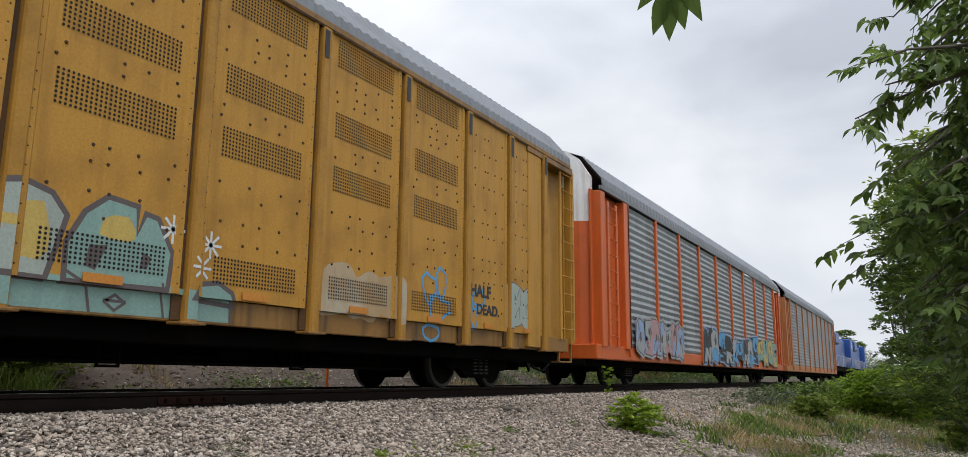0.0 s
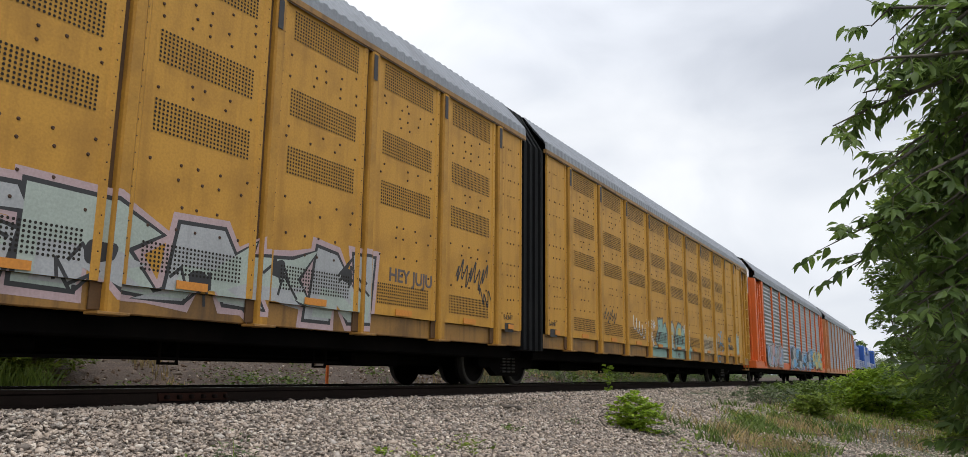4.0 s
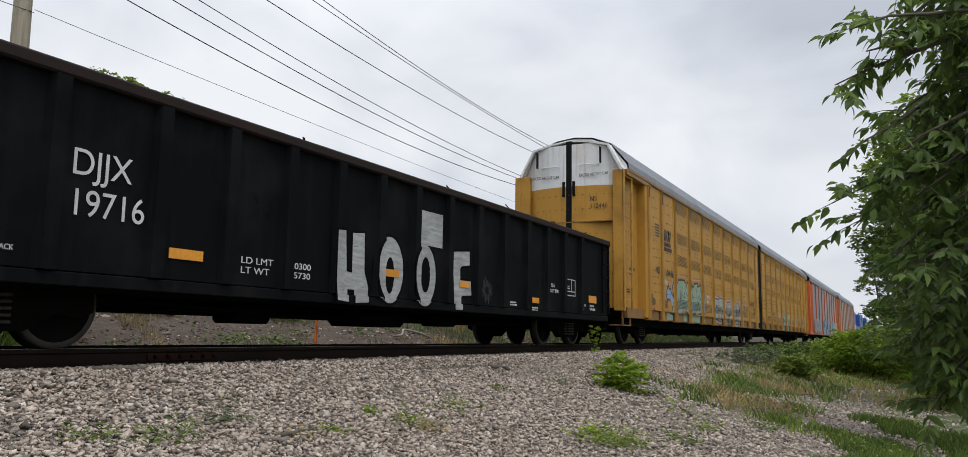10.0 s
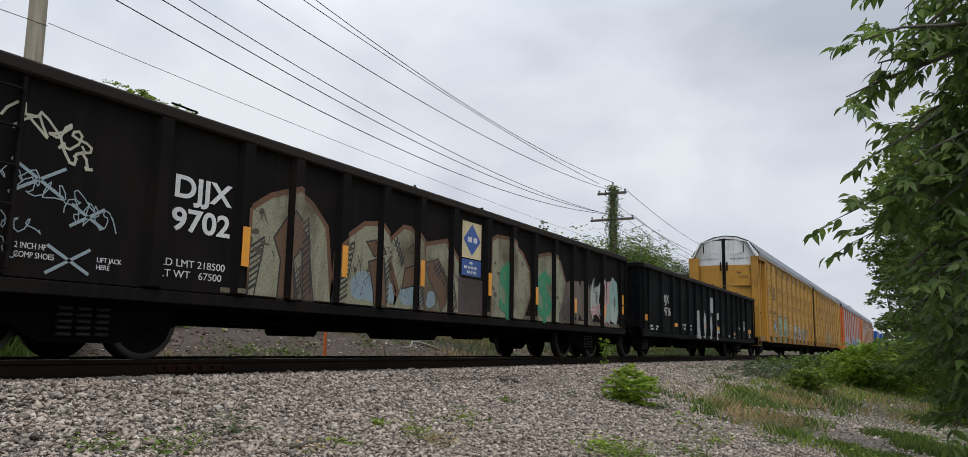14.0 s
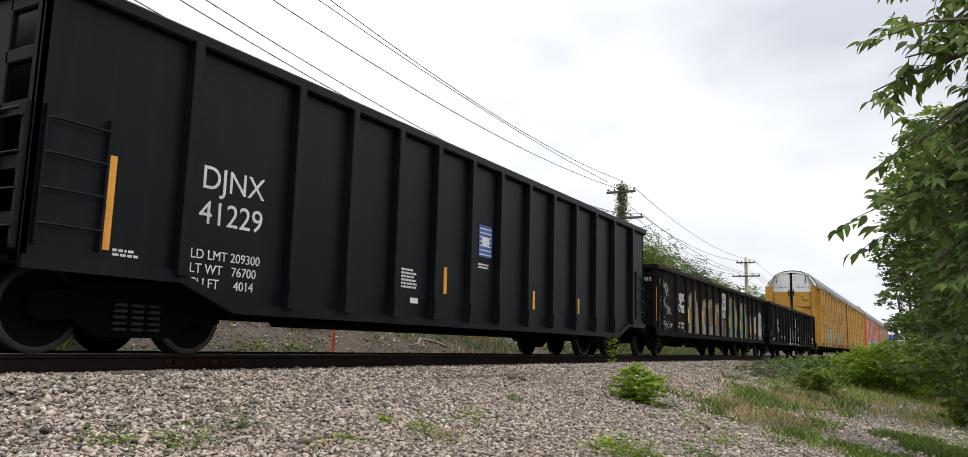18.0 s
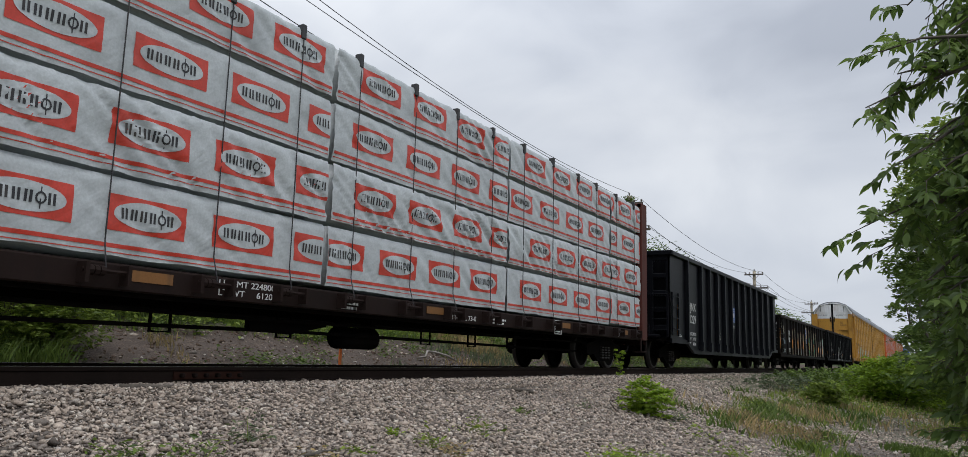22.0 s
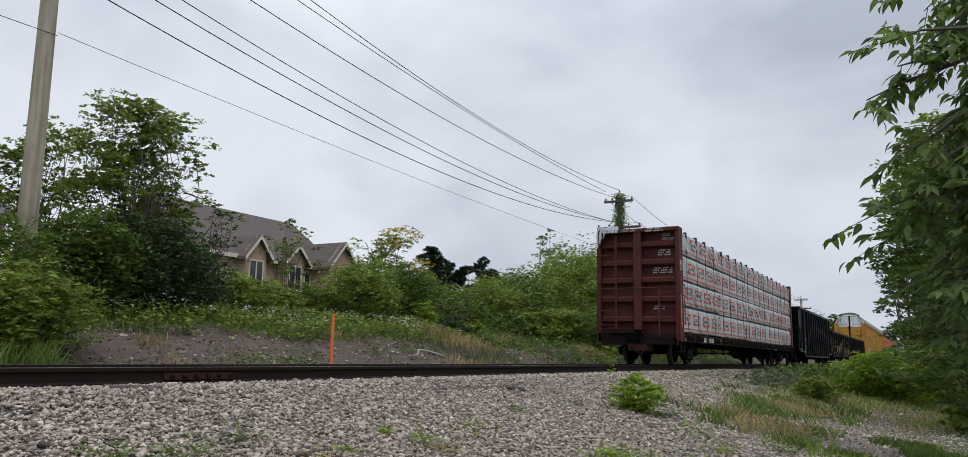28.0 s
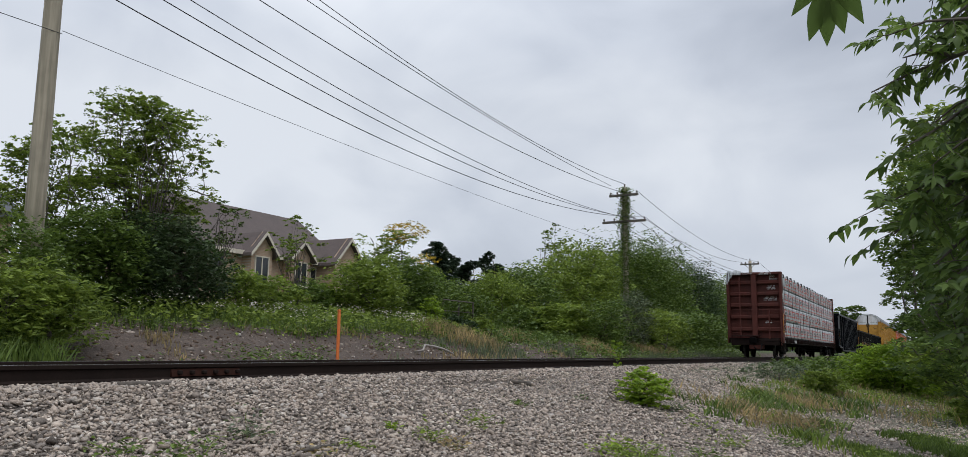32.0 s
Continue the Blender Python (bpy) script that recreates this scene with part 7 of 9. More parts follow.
def lumber_car(u):
    half, hw = 11.75, 1.36
    car = thing("lumber_flatcar", "oxide-red bulkhead flatcar stacked with wrapped lumber bundles", "freight car", (u, TRACK, 0), "freight cars of the train")
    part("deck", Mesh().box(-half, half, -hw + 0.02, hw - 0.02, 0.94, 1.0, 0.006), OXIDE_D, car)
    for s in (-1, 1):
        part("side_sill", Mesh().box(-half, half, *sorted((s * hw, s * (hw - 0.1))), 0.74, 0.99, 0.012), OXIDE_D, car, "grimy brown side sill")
        xe = s * half
        b = part("bulkhead", Mesh().box(*sorted((xe - s * 0.28, xe - s * 0.32)), -hw, hw, 0.95, 4.38), OXIDE, car, "oxide-red bulkhead of ribbed plate")
        for sg in (-1, 1):
            part("bulkhead_post", Mesh().box(*sorted((xe, xe - s * 0.42)), *sorted((sg * (hw + 0.04), sg * (hw - 0.1))), 0.74, 4.42, 0.015), OXIDE, b)
        part("bulkhead_post", Mesh().box(*sorted((xe + s * 0.004, xe - s * 0.28)), -0.13, 0.13, 0.95, 4.3, 0.01), OXIDE, b)
        part("bulkhead_cap", Mesh().box(*sorted((xe + s * 0.02, xe - s * 0.42)), -hw - 0.03, hw + 0.03, 4.30, 4.42, 0.015), OXIDE, b)
        for z in (1.35, 2.0, 2.62, 3.2, 3.8):
            part("bulkhead_rib", Mesh().box(*sorted((xe - s * 0.10, xe - s * 0.28)), -hw + 0.1, hw - 0.1, z, z + 0.2, 0.04), OXIDE, b)
        end_ladder(b, xe, 0.72, hw - 0.05, 1.0, 4.2, s, OXIDE, 7)
        end_ladder(b, xe, -hw + 0.06, -0.73, 0.62, 2.5, s, OXIDE, 4)
        part("end_rail", Mesh().tube([(xe + s * 0.08, -hw + 0.1, 2.45), (xe + s * 0.08, hw - 0.1, 2.45)], 0.016, 6), OXIDE, b)
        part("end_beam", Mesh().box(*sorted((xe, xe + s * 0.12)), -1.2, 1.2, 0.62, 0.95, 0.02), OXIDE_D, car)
        part("platform", Mesh().box(*sorted((xe, xe + s * 0.35)), -0.3, 1.1, 1.08, 1.12, 0.006), OXIDE_D, car)
        part("corner_step", Mesh().box(*sorted((xe - s * 0.05, xe - s * 0.5)), -1.4, -1.15, 0.42, 0.45, 0.005).box(*sorted((xe - s * 0.05, xe - s * 0.09)), -1.4, -1.36, 0.42, 0.76).box(*sorted((xe - s * 0.46, xe - s * 0.5)), -1.4, -1.36, 0.42, 0.76), OXIDE_D, car)
        coupler(car, xe, s)
        truck(car, s * (half - 2.25))
    part("center_beam", Mesh().box(-half + 0.33, half - 0.33, -0.06, 0.06, 1.0, 4.3), OXIDE, car)
    part("center_sill", Mesh().box(-half, half, -0.35, 0.35, 0.66, 0.94, 0.02), BLACK, car)
    part("stringer", Mesh().box(-half + 0.2, half - 0.2, -hw + 0.12, -hw + 0.3, 0.70, 0.94, 0.01), BLACK, car)
    cyl = Mesh().tube([(-0.1, -0.6, 0.42), (0.0, -0.6, 0.42), (0.85, -0.6, 0.42), (0.95, -0.6, 0.42)], [0.08, 0.16, 0.16, 0.08], 12).box(0.05, 0.15, -0.7, -0.5, 0.5, 0.7).box(0.7, 0.8, -0.7, -0.5, 0.5, 0.7)
    part("air_tank", cyl, BLACK, car, "hung air tank")
    for a in (-8.0, -5.2, -3.3, -1.4, 1.9, 3.4, 4.9, 6.4):
        part("rod_hanger", Mesh().tube([(a, -0.8, 0.72), (a, -0.8, 0.38), (a + 0.26, -0.8, 0.38), (a + 0.26, -0.8, 0.72)], 0.02, 6), BLACK, car)
    part("brake_rod", Mesh().tube([(-8.6, -0.8, 0.41), (-1.0, -0.8, 0.46), (2.0, -0.8, 0.44), (8.4, -0.8, 0.39)], 0.026, 6), BLACK, car, "long brake rod")
    part("train_pipe", Mesh().tube([(-10.6, -0.95, 0.62), (-2.0, -0.95, 0.58), (10.4, -0.95, 0.6)], 0.022, 6), BLACK, car)
    part("brake_lever", Mesh().prism([(-1.9, 0.45), (-1.2, 0.42), (-0.5, 0.55), (-0.5, 0.62), (-1.9, 0.6)], -0.85, -0.75), BLACK, car)
    # winches along the sill
    win = Mesh()
    for j in range(3):
        win.tube([(-0.2 + j * 0.06, -hw - 0.09, 0.9), (-0.2 + j * 0.06 + 0.05, -hw - 0.09, 0.9)], 0.05, 8)
    win.tube([(-0.25, -hw - 0.09, 0.9), (0.25, -hw - 0.09, 0.9)], 0.022, 6).box(-0.24, -0.2, -hw - 0.14, -hw, 0.78, 0.97).box(0.2, 0.24, -hw - 0.14, -hw, 0.78, 0.97)
    win_me = win.data("winch", OXIDE_D)
    # bundles: stacks of four tiers, wrapped; the print of each tier starts at its own place
    cols = [(-106.5, -101.56, (-106.5, -106.29, -105.8, -105.43)), (-101.5, -96.42, (-102.06, -102.12, -101.95, -101.36)), (-96.34, -91.44, (-96.52, -95.88, -95.96, -95.84)),
            (-91.36, -86.14, (-90.86, -90.49, -91.3, -90.76)), (-86.06, -83.92, (-86.9, -86.42, -86.55, -86.8))]
    rnd = random.Random(5)
    top_y = hw - 0.03
    for ci, (a, b, starts) in enumerate(cols):
        for ti, z0 in enumerate((1.06, 1.90, 2.74, 3.58)):
            bundle(car, ci, ti, a - u, b - u, z0, 0.785 if ti < 3 else 0.72, starts[ti] - u, -top_y, rnd)
    for x in (-105.95, -104.62, -103.41, -102.19, -100.82, -99.52, -98.21, -97.04, -95.87, -94.5, -93.28, -92.04, -90.79, -89.45, -88.11, -87.03, -85.7, -84.4):
        x -= u
        sl = rnd.uniform(-.03, .03)
        part("tie_strap", Mesh().tube([(x + sl, -hw - 0.09, 0.92), (x, -top_y - 0.05, 1.2), (x, -top_y - 0.045, 2.6), (x, -top_y - 0.04, 4.22), (x, -top_y + 0.15, 4.33)], 0.0075, 5), STRAP, car, "taut dark tie-down cable")
        tz = rnd.uniform(0, .05)
        part("strap_corner", Mesh().box(x - 0.04, x + 0.04, -top_y - 0.055, -top_y + 0.06, 4.17 - tz, 4.37 - tz, 0.012), STRAP, car)
        if not -104.5 < x + u < -102.2:
            part("winch", win_me, None, car, at=(x, 0, 0))
    part("far_load", Mesh().box(-half + 0.5, half - 0.5, 0.07, hw - 0.03, 1.06, 4.28, 0.02), WRAP, car)
    y = -hw - 0.003
    for x in (-106.0, -101.6, -99.2, -94.0, -89.0, -85.4):
        part("reflective_plate", Mesh().box(x - u, x - u + 0.5, y - 0.004, y, 0.84, 0.95), paint("grimy_orange_plate", (0.2, 0.085, 0.018), dirt=(0.05, 0.03, 0.015), amount=0.7, streak=0.6, rough=0.7), car, "dull orange reflective plate")
    words("reporting_mark", "SOO", -104.1 - u, 0.79, 0.2, LETTER, car, y, 0.6, bold=0.012)
    words("car_number", "601180", -103.15 - u, 0.79, 0.2, LETTER, car, y, 0.8, bold=0.012)
    words("weight_data", "LD LMT 224800\nLT WT     61200", -98.1 - u, 0.9, 0.1, LETTER, car, y, 0.88)
    words("sill_note", "JACK HERE", -85.55 - u, 0.79, 0.09, LETTER, car, y, 0.4)
    words("sill_note", "2 INCH HF COMP SHOES", -84.6 - u, 0.79, 0.075, LETTER, car, y, 0.75)
    words("sill_note", "IH 11-7   IL 73-0", -93.45 - u, 0.79, 0.12, LETTER, car, y, 0.95)
    sm = Mesh()
    for k, (x, w) in enumerate(((-106.3, 0.4), (-96.1, 0.5), (-91.9, 0.5), (-96.0, 0.4))):
        bars(sm, x - u, 0.84, w, 0.035, y, 2, k)
    fr = Mesh()
    for a, b, c, d in ((0, 0.34, 0, 0.015), (0, 0.34, 0.27, 0.285), (0, 0.015, 0, 0.28), (0.325, 0.34, 0, 0.28)):
        fr.box(-89.3 - u + a, -89.3 - u + b, y - 0.006, y, 0.70 + c, 0.70 + d)
    for k in range(4):
        fr.box(-89.26 - u, -89.02 - u, y - 0.005, y, 0.74 + k * 0.055, 0.765 + k * 0.055)
    part("stencil_box", fr, LETTER, car)
    part("small_lettering", sm, LETTER, car)
    xe = -half
    words("reporting_mark", "SOO\n601180", 0.75, 4.16, 0.12, LETTER, car, xe + 0.276, 0.4, end=True)
    words("caution_note", "CAUTION", -0.55, 4.33, 0.085, LETTER, car, xe - 0.022, 0.48, end=True)
    sm = Mesh()
    for k, (yy, z, w, n) in enumerate(((0.62, 3.68, 0.45, 3), (0.45, 3.1, 0.68, 3), (0.45, 1.85, 0.4, 2), (0.3, 4.37, 0.62, 2))):
        for i in range(n):
            for j in range(int(w / 0.055)):
                if (i + j) % 5:
                    sm.box(xe - 0.026 if z > 4.2 else xe + 0.272, xe - 0.022 if z > 4.2 else xe + 0.28, -yy - j * 0.055 - 0.036, -yy - j * 0.055, z - i * 0.075, z - i * 0.075 + 0.042)
    part("small_lettering", sm, LETTER, car)
    for gx in (-half + 0.06, -half + 0.3):
        part("grab_iron", Mesh().tube([(gx, -hw - 0.04, 1.25), (gx, -hw - 0.11, 1.27), (gx, -hw - 0.11, 2.2), (gx, -hw - 0.04, 2.22)], 0.014, 6), OXIDE, car)
    cf = Mesh()
    for a, b, c, d in ((0, 0.24, 0, 0.014), (0, 0.24, 0.29, 0.304), (0, 0.014, 0, 0.3), (0.226, 0.24, 0, 0.3)):
        cf.box(-half + 0.08 + a, -half + 0.08 + b, -hw - 0.046, -hw - 0.04, 3.02 + c, 3.02 + d)
    part("stencil_box", cf, LETTER, car, "white stencilled clearance box")
    words("clearance_mark", "PLATE\n   C", -half + 0.11, 3.2, 0.1, LETTER, car, -hw - 0.043, 0.18)
    part("post_hole", Mesh().lathe([(0.0, -0.002), (0.075, -0.002), (0.085, 0.0)], -hw - 0.04, -half + 0.2, 2.78, 14), INK, car, "round hole in the post")
    part("draft_box", Mesh().box(-half - 0.12, -half + 0.6, -0.35, 0.3, 0.42, 0.68, 0.03), OXIDE, car, "rusty draft box under the end")
    part("reflective_strip", Mesh().box(-half + 0.1, -half + 0.18, -hw - 0.052, -hw - 0.04, 1.2, 2.25, 0.004), AMBER, car)
    # torn wrap caught on top of the rear bulkhead
    m = Mesh()
    for k in range(14):
        yy = hw - 0.05 - k * 0.05
        m.tube([(xe + 0.1, yy, 4.42), (xe - 0.03, yy - 0.02, 4.47 + rnd.uniform(0, .08)), (xe - 0.08, yy + rnd.uniform(-.05, .05), 4.40 - rnd.uniform(0, .25) * (k < 5)), (xe - 0.09, yy + rnd.uniform(-.05, .05), 4.3 - (0.6 * rnd.random() if k < 3 else 0))], 0.03, 5)
    part("torn_wrap", m, WRAP, car, "torn pale wrap snagged on the bulkhead")
    return car


LUMBER_CAR = lumber_car(-95.2)

# ---- plants ----
LEAF = {
    "mid": leafmat("leaf_mid_green", (0.108, 0.18, 0.038)),
    "light": leafmat("leaf_light_green", (0.185, 0.275, 0.052), 0.45, 0.45),
    "dark": leafmat("leaf_dark_green", (0.05, 0.09, 0.035)),
    "bluish": leafmat("leaf_grey_green", (0.12, 0.165, 0.095)),
    "yellow": leafmat("leaf_yellow", (0.46, 0.36, 0.03)),
    "fresh": leafmat("leaf_fresh_green", (0.235, 0.37, 0.042), 0.4, 0.48),
    "pine": leafmat("needle_dark", (0.04, 0.07, 0.042), trans=0.2),
    "straw": leafmat("dry_grass", (0.33, 0.28, 0.15)),
    "white": leafmat("white_blossom", (0.58, 0.56, 0.5), 0.2, 0.2),
    "near": leafmat("leaf_deep_green", (0.105, 0.18, 0.046), 0.5, 0.5),
}
rs = np.random.RandomState(11)


def leaf_mesh(name, pos, size, mat, droop=0.3, long=1.9, up=0.6, axis=None):
    """One folded, pointed leaf at each place, in one mesh."""
    n = len(pos)
    pos = np.asarray(pos, float)
    size = np.asarray(size, float) * np.ones(n)
    a = rs.uniform(0, 2 * np.pi, n)
    d = np.stack([np.cos(a), np.sin(a), rs.uniform(-1, 0.5, n) * droop * 2], -1) if axis is None else axis + rs.normal(0, .25, (n, 3))
    d /= np.linalg.norm(d, axis=1, keepdims=True)
    nrm = rs.normal(0, 1, (n, 3)) * 0.75 + np.array([0, 0, up * 3])
    s = np.cross(d, nrm)
    s /= np.linalg.norm(s, axis=1, keepdims=True) + 1e-9
    u = np.cross(s, d)
    L, W = size[:, None] * long * 0.5, size[:, None] * 0.5
    base, tip = pos - d * L, pos + d * L - u * L * 0.15
    l = pos + s * W - d * L * 0.15 + u * W * 0.25
    r = pos - s * W - d * L * 0.15 + u * W * 0.25
    v = np.stack([base, r, tip, l], 1).reshape(-1, 3)
    k = (np.arange(n) * 4)[:, None]
    f = np.concatenate([k + np.array([[0, 1, 2]]), k + np.array([[0, 2, 3]])], 1).reshape(-1, 3)
    me = bpy.data.meshes.new(name)
    me.from_pydata(v.tolist(), [], f.tolist())
    me.materials.append(mat)
    return me


def cloud(c, r, n, hollow=0.55, clump=9):
    """Leaf places in a lumpy crown: points gathered round sprays on an uneven shell."""
    c, r = np.asarray(c, float), np.asarray(r, float)
    m = max(1, n // clump)
    d = rs.normal(0, 1, (m, 3))
    d /= np.linalg.norm(d, axis=1, keepdims=True)
    rad = (hollow + (1 - hollow) * rs.uniform(0, 1, m) ** 0.6)[:, None]
    lump = np.array([1 + 0.28 * noise.noise(Vector(q * 2.1 + c)) + 0.16 * noise.noise(Vector(q * 5 + c)) for q in d])[:, None]
    p = c + d * rad * lump * r
    p = np.repeat(p, clump, 0)[:n]
    flat = rs.normal(0, 1, p.shape) * np.array([0.12, 0.12, 0.045])
    return p + flat * r.mean()


def limb(mesh, a, b, r0, r1, bend=0.12, n=5):
    a, b = Vector(a), Vector(b)
    pts, rad = [], []
    off = Vector(rs.normal(0, 1, 3).tolist()) * bend * (b - a).length
    for i in range(n):
        t = i / (n - 1)
        pts.append(a.lerp(b, t) + off * math.sin(math.pi * t))
        rad.append(r0 + (r1 - r0) * t)
    mesh.tube(pts, rad, 5)


def tree(name, label, x, y, lobes, leaf, lsize, mat, trunk_r=0.09, category="tree", group="", stems=1, twigs=3, up=0.6, extra=None, long=1.9):
    """A trunk with limbs to each lobe of the crown; lobes: (dx, dy, z, rx, ry, rz, leaves)."""
    z0 = ground_z(x, y)
    t = thing(name, label, category, (x, y, z0 - 0.05), group)
    wood = Mesh()
    thin = 0.65 / max(1.0, len(lobes) / 8) ** 0.5
    lo = min(l[2] for l in lobes)
    hi = max(l[2] + l[5] * 0.5 for l in lobes)
    for s in range(stems):
        bx, by = rs.uniform(-.15, .15) * (stems > 1) * 2, rs.uniform(-.15, .15) * (stems > 1) * 2
        fork = Vector((bx * 2, by * 2, max(0.25, 0.5 * lo)))
        limb(wood, (bx, by, -0.1), fork, trunk_r, trunk_r * 0.75, 0.05)
        for k, (dx, dy, z, rx, ry, rz, n) in enumerate(lobes):
            if k % stems != s % max(1, len(lobes)) and stems > 1:
                continue
            limb(wood, fork, (dx, dy, z), trunk_r * thin, trunk_r * thin * 0.3)
            for _ in range(twigs):
                q = np.clip(rs.normal(0, 0.4, 3), -.7, .7)
                limb(wood, (dx, dy, z), (dx + q[0] * rx, dy + q[1] * ry, z + abs(q[2]) * rz), trunk_r * 0.25, trunk_r * 0.05)
    part("trunk", wood, BARK, t, smooth=True)
    pts = np.concatenate([cloud((dx, dy, z), (rx, ry, rz), n) for dx, dy, z, rx, ry, rz, n in lobes])
    pts[:, 2] = np.maximum(pts[:, 2], 0.02)
    part("crown", leaf_mesh("crown", pts, rs.uniform(0.6, 1.25, len(pts)) * lsize, mat, up=up, long=long), None, t)
    if extra:
        pts = np.concatenate([cloud((dx, dy, z), (rx, ry, rz), n) for dx, dy, z, rx, ry, rz, n in extra[0]])
        part("blossom", leaf_mesh("blossom", pts, rs.uniform(0.6, 1.2, len(pts)) * extra[1], extra[2], long=1.3), None, t, extra[3])
    return t


def at(az, y):
    """The place on the line y that lies at this bearing from the eye."""
    return y / math.tan(radians(az)), y


def high(az, y, el):
    """Height over the rail of a point on the line y at that bearing and elevation."""
    return 0.2 + y / math.sin(radians(az)) * math.tan(radians(el))


def bush(az, y, el0, el1, w, n, mat, lsize, label, name="shrub", depth=None, lobes=5, group="shrubs on the bank", twigs=2, long=1.9):
    """A shrub whose crown spans el0 to el1 over a width w in metres."""
    n, lsize = int(n * 2.2), lsize * 1.15
    x, y = at(az, y)
    g = ground_z(x, y)
    a, b = high(az, y, el0) - g, high(az, y, el1) - g
    a = max(a, 0.0)
    d = depth or w * 0.7
    out = []
    h = b - a
    for k in range(lobes):
        t = (k + 0.5) / lobes - 0.5
        hh = h * (1 - 0.5 * abs(t) * rs.uniform(0.5, 1.4))
        out.append((t * w * 0.7 + rs.uniform(-.05, .05) * w, rs.uniform(-.25, .25) * d, a + hh * 0.48, w * 0.30, d * 0.42, hh * 0.52, n // lobes))
    return tree(name, label, x, y, out, "", lsize, mat, 0.03 + 0.012 * h, "shrub", group, stems=2, twigs=twigs, long=long)


# big tree on the bank, with the dark shrubs under it
def airy(n, wide, low, top, r, leaves, seed):
    """Many small leaf sprays in a rounded, uneven crown."""
    rq = np.random.RandomState(seed)
    out = []
    while len(out) < n:
        u, v = rq.uniform(-1, 1), rq.uniform(0, 1)
        lim = (1 - (2 * v - 0.85) ** 2 * 0.62) ** 0.5 if abs(2 * v - .85) < 1.2 else 0.3
        if abs(u) > lim:
            continue
        q = r * rq.uniform(.6, 1.3)
        out.append((u * wide, rq.uniform(-.7, .7) * wide * lim, low + (top - low) * v, q * 1.35, q * 1.3, q * 0.6, int(leaves * rq.uniform(.6, 1.3))))
    return out


bx, by = at(53.6, 16.5)
tree("bank_tree", "tall leafy ash tree with an open crown on the bank", bx, by, airy(100, 1.4, 1.9, 5.15, 0.36, 230, 5), "", 0.055, LEAF["light"], 0.085, stems=3, twigs=2)
tree("bank_tree", "light green young tree behind the utility pole", *at(58.6, 18.5), airy(50, 1.3, 1.2, 4.5, 0.42, 220, 6), "", 0.062, LEAF["light"], 0.07, twigs=1)
bush(53.2, 15.7, 2.6, 9.3, 3.4, 6400, LEAF["dark"], 0.055, "dense dark green shrub mass under the tree", lobes=9)
bush(56.6, 15.2, 2.6, 9.6, 2.2, 4000, LEAF["mid"], 0.058, "leafy green shrub beside the pole", lobes=7)
bush(50.8, 15.5, 2.4, 9.2, 1.5, 2600, LEAF["bluish"], 0.06, "grey-green shrub under the tall tree", lobes=6)
bush(59.9, 13.4, 1.2, 8.3, 1.9, 3200, LEAF["mid"], 0.045, "leafy shrub in front of the pole foot", lobes=7)
bush(59.6, 12.6, -1.0, 5.9, 2.0, 4200, LEAF["light"], 0.042, "young sumac with long leaves at the foot of the bank", long=2.8, lobes=9)
tree("bank_tree", "slender leaning tree with thin bare stems", *at(48.2, 16.0), airy(30, 0.62, 0.9, 3.2, 0.22, 70, 7), "", 0.05, LEAF["mid"], 0.05, stems=3, twigs=2)
bush(46.4, 16.6, 2.3, 5.6, 2.0, 1900, LEAF["light"], 0.065, "green shrub in front of the house", lobes=7)
bush(44.2, 17.0, 2.0, 5.0, 2.0, 1900, LEAF["light"], 0.065, "light green shrub in front of the house", lobes=7)
tree("bank_tree", "thin young tree in front of the house", *at(43.2, 21.0), airy(30, 1.0, 1.5, 4.3, 0.26, 60, 8), "", 0.07, LEAF["light"], 0.045, twigs=2)
bush(41.6, 17.4, 1.9, 4.9, 2.4, 2100, LEAF["mid"], 0.065, "leafy shrub below the house windows", lobes=7)
bush(38.0, 16.6, 1.4, 6.9, 3.3, 5600, LEAF["light"], 0.065, "large light green shrub on the bank", lobes=11)
tree("bank_tree", "tree with yellow blossom in its top", *at(36.0, 23.0), airy(30, 2.3, 0.8, 4.7, 0.62, 230, 9), "", 0.09, LEAF["light"], 0.1, twigs=1,
     extra=([(0.1, -.5, 4.9, 1.1, 1.0, 0.4, 900), (1.9, -.4, 3.6, .8, .6, .4, 520), (-.8, -.5, 4.4, .6, .5, .3, 260)], 0.085, LEAF["yellow"], "yellow blossom"))
bush(35.0, 17.2, 1.5, 6.8, 3.0, 4600, LEAF["mid"], 0.07, "green shrub on the bank", lobes=9)
for k_, (az, top, y) in enumerate(((33.2, 8.0, 30), (32.2, 7.2, 32), (30.6, 6.6, 31), (29.5, 7.3, 34), (28.4, 6.3, 33))):
    x_, y_ = at(az, y)
    h = high(az, y, top) - ground_z(x_, y_)
    rq_ = np.random.RandomState(30 + k_)
    tree("pine_tree", "dark pine behind the shrubs", x_, y_, [(rq_.uniform(-1, 1) * (1.9 - 1.5 * k / 17), rq_.uniform(-.8, .8), h * (0.25 + 0.042 * k), 1.25 - 0.045 * k, 1.2 - 0.045 * k, h * 0.045, 520) for k in range(17)], "", 0.12, LEAF["pine"], 0.12, up=0.8, long=2.8, twigs=1)
bush(32.4, 18.9, 1.4, 5.4, 4.0, 4200, LEAF["mid"], 0.08, "green thicket on the bank", lobes=9)
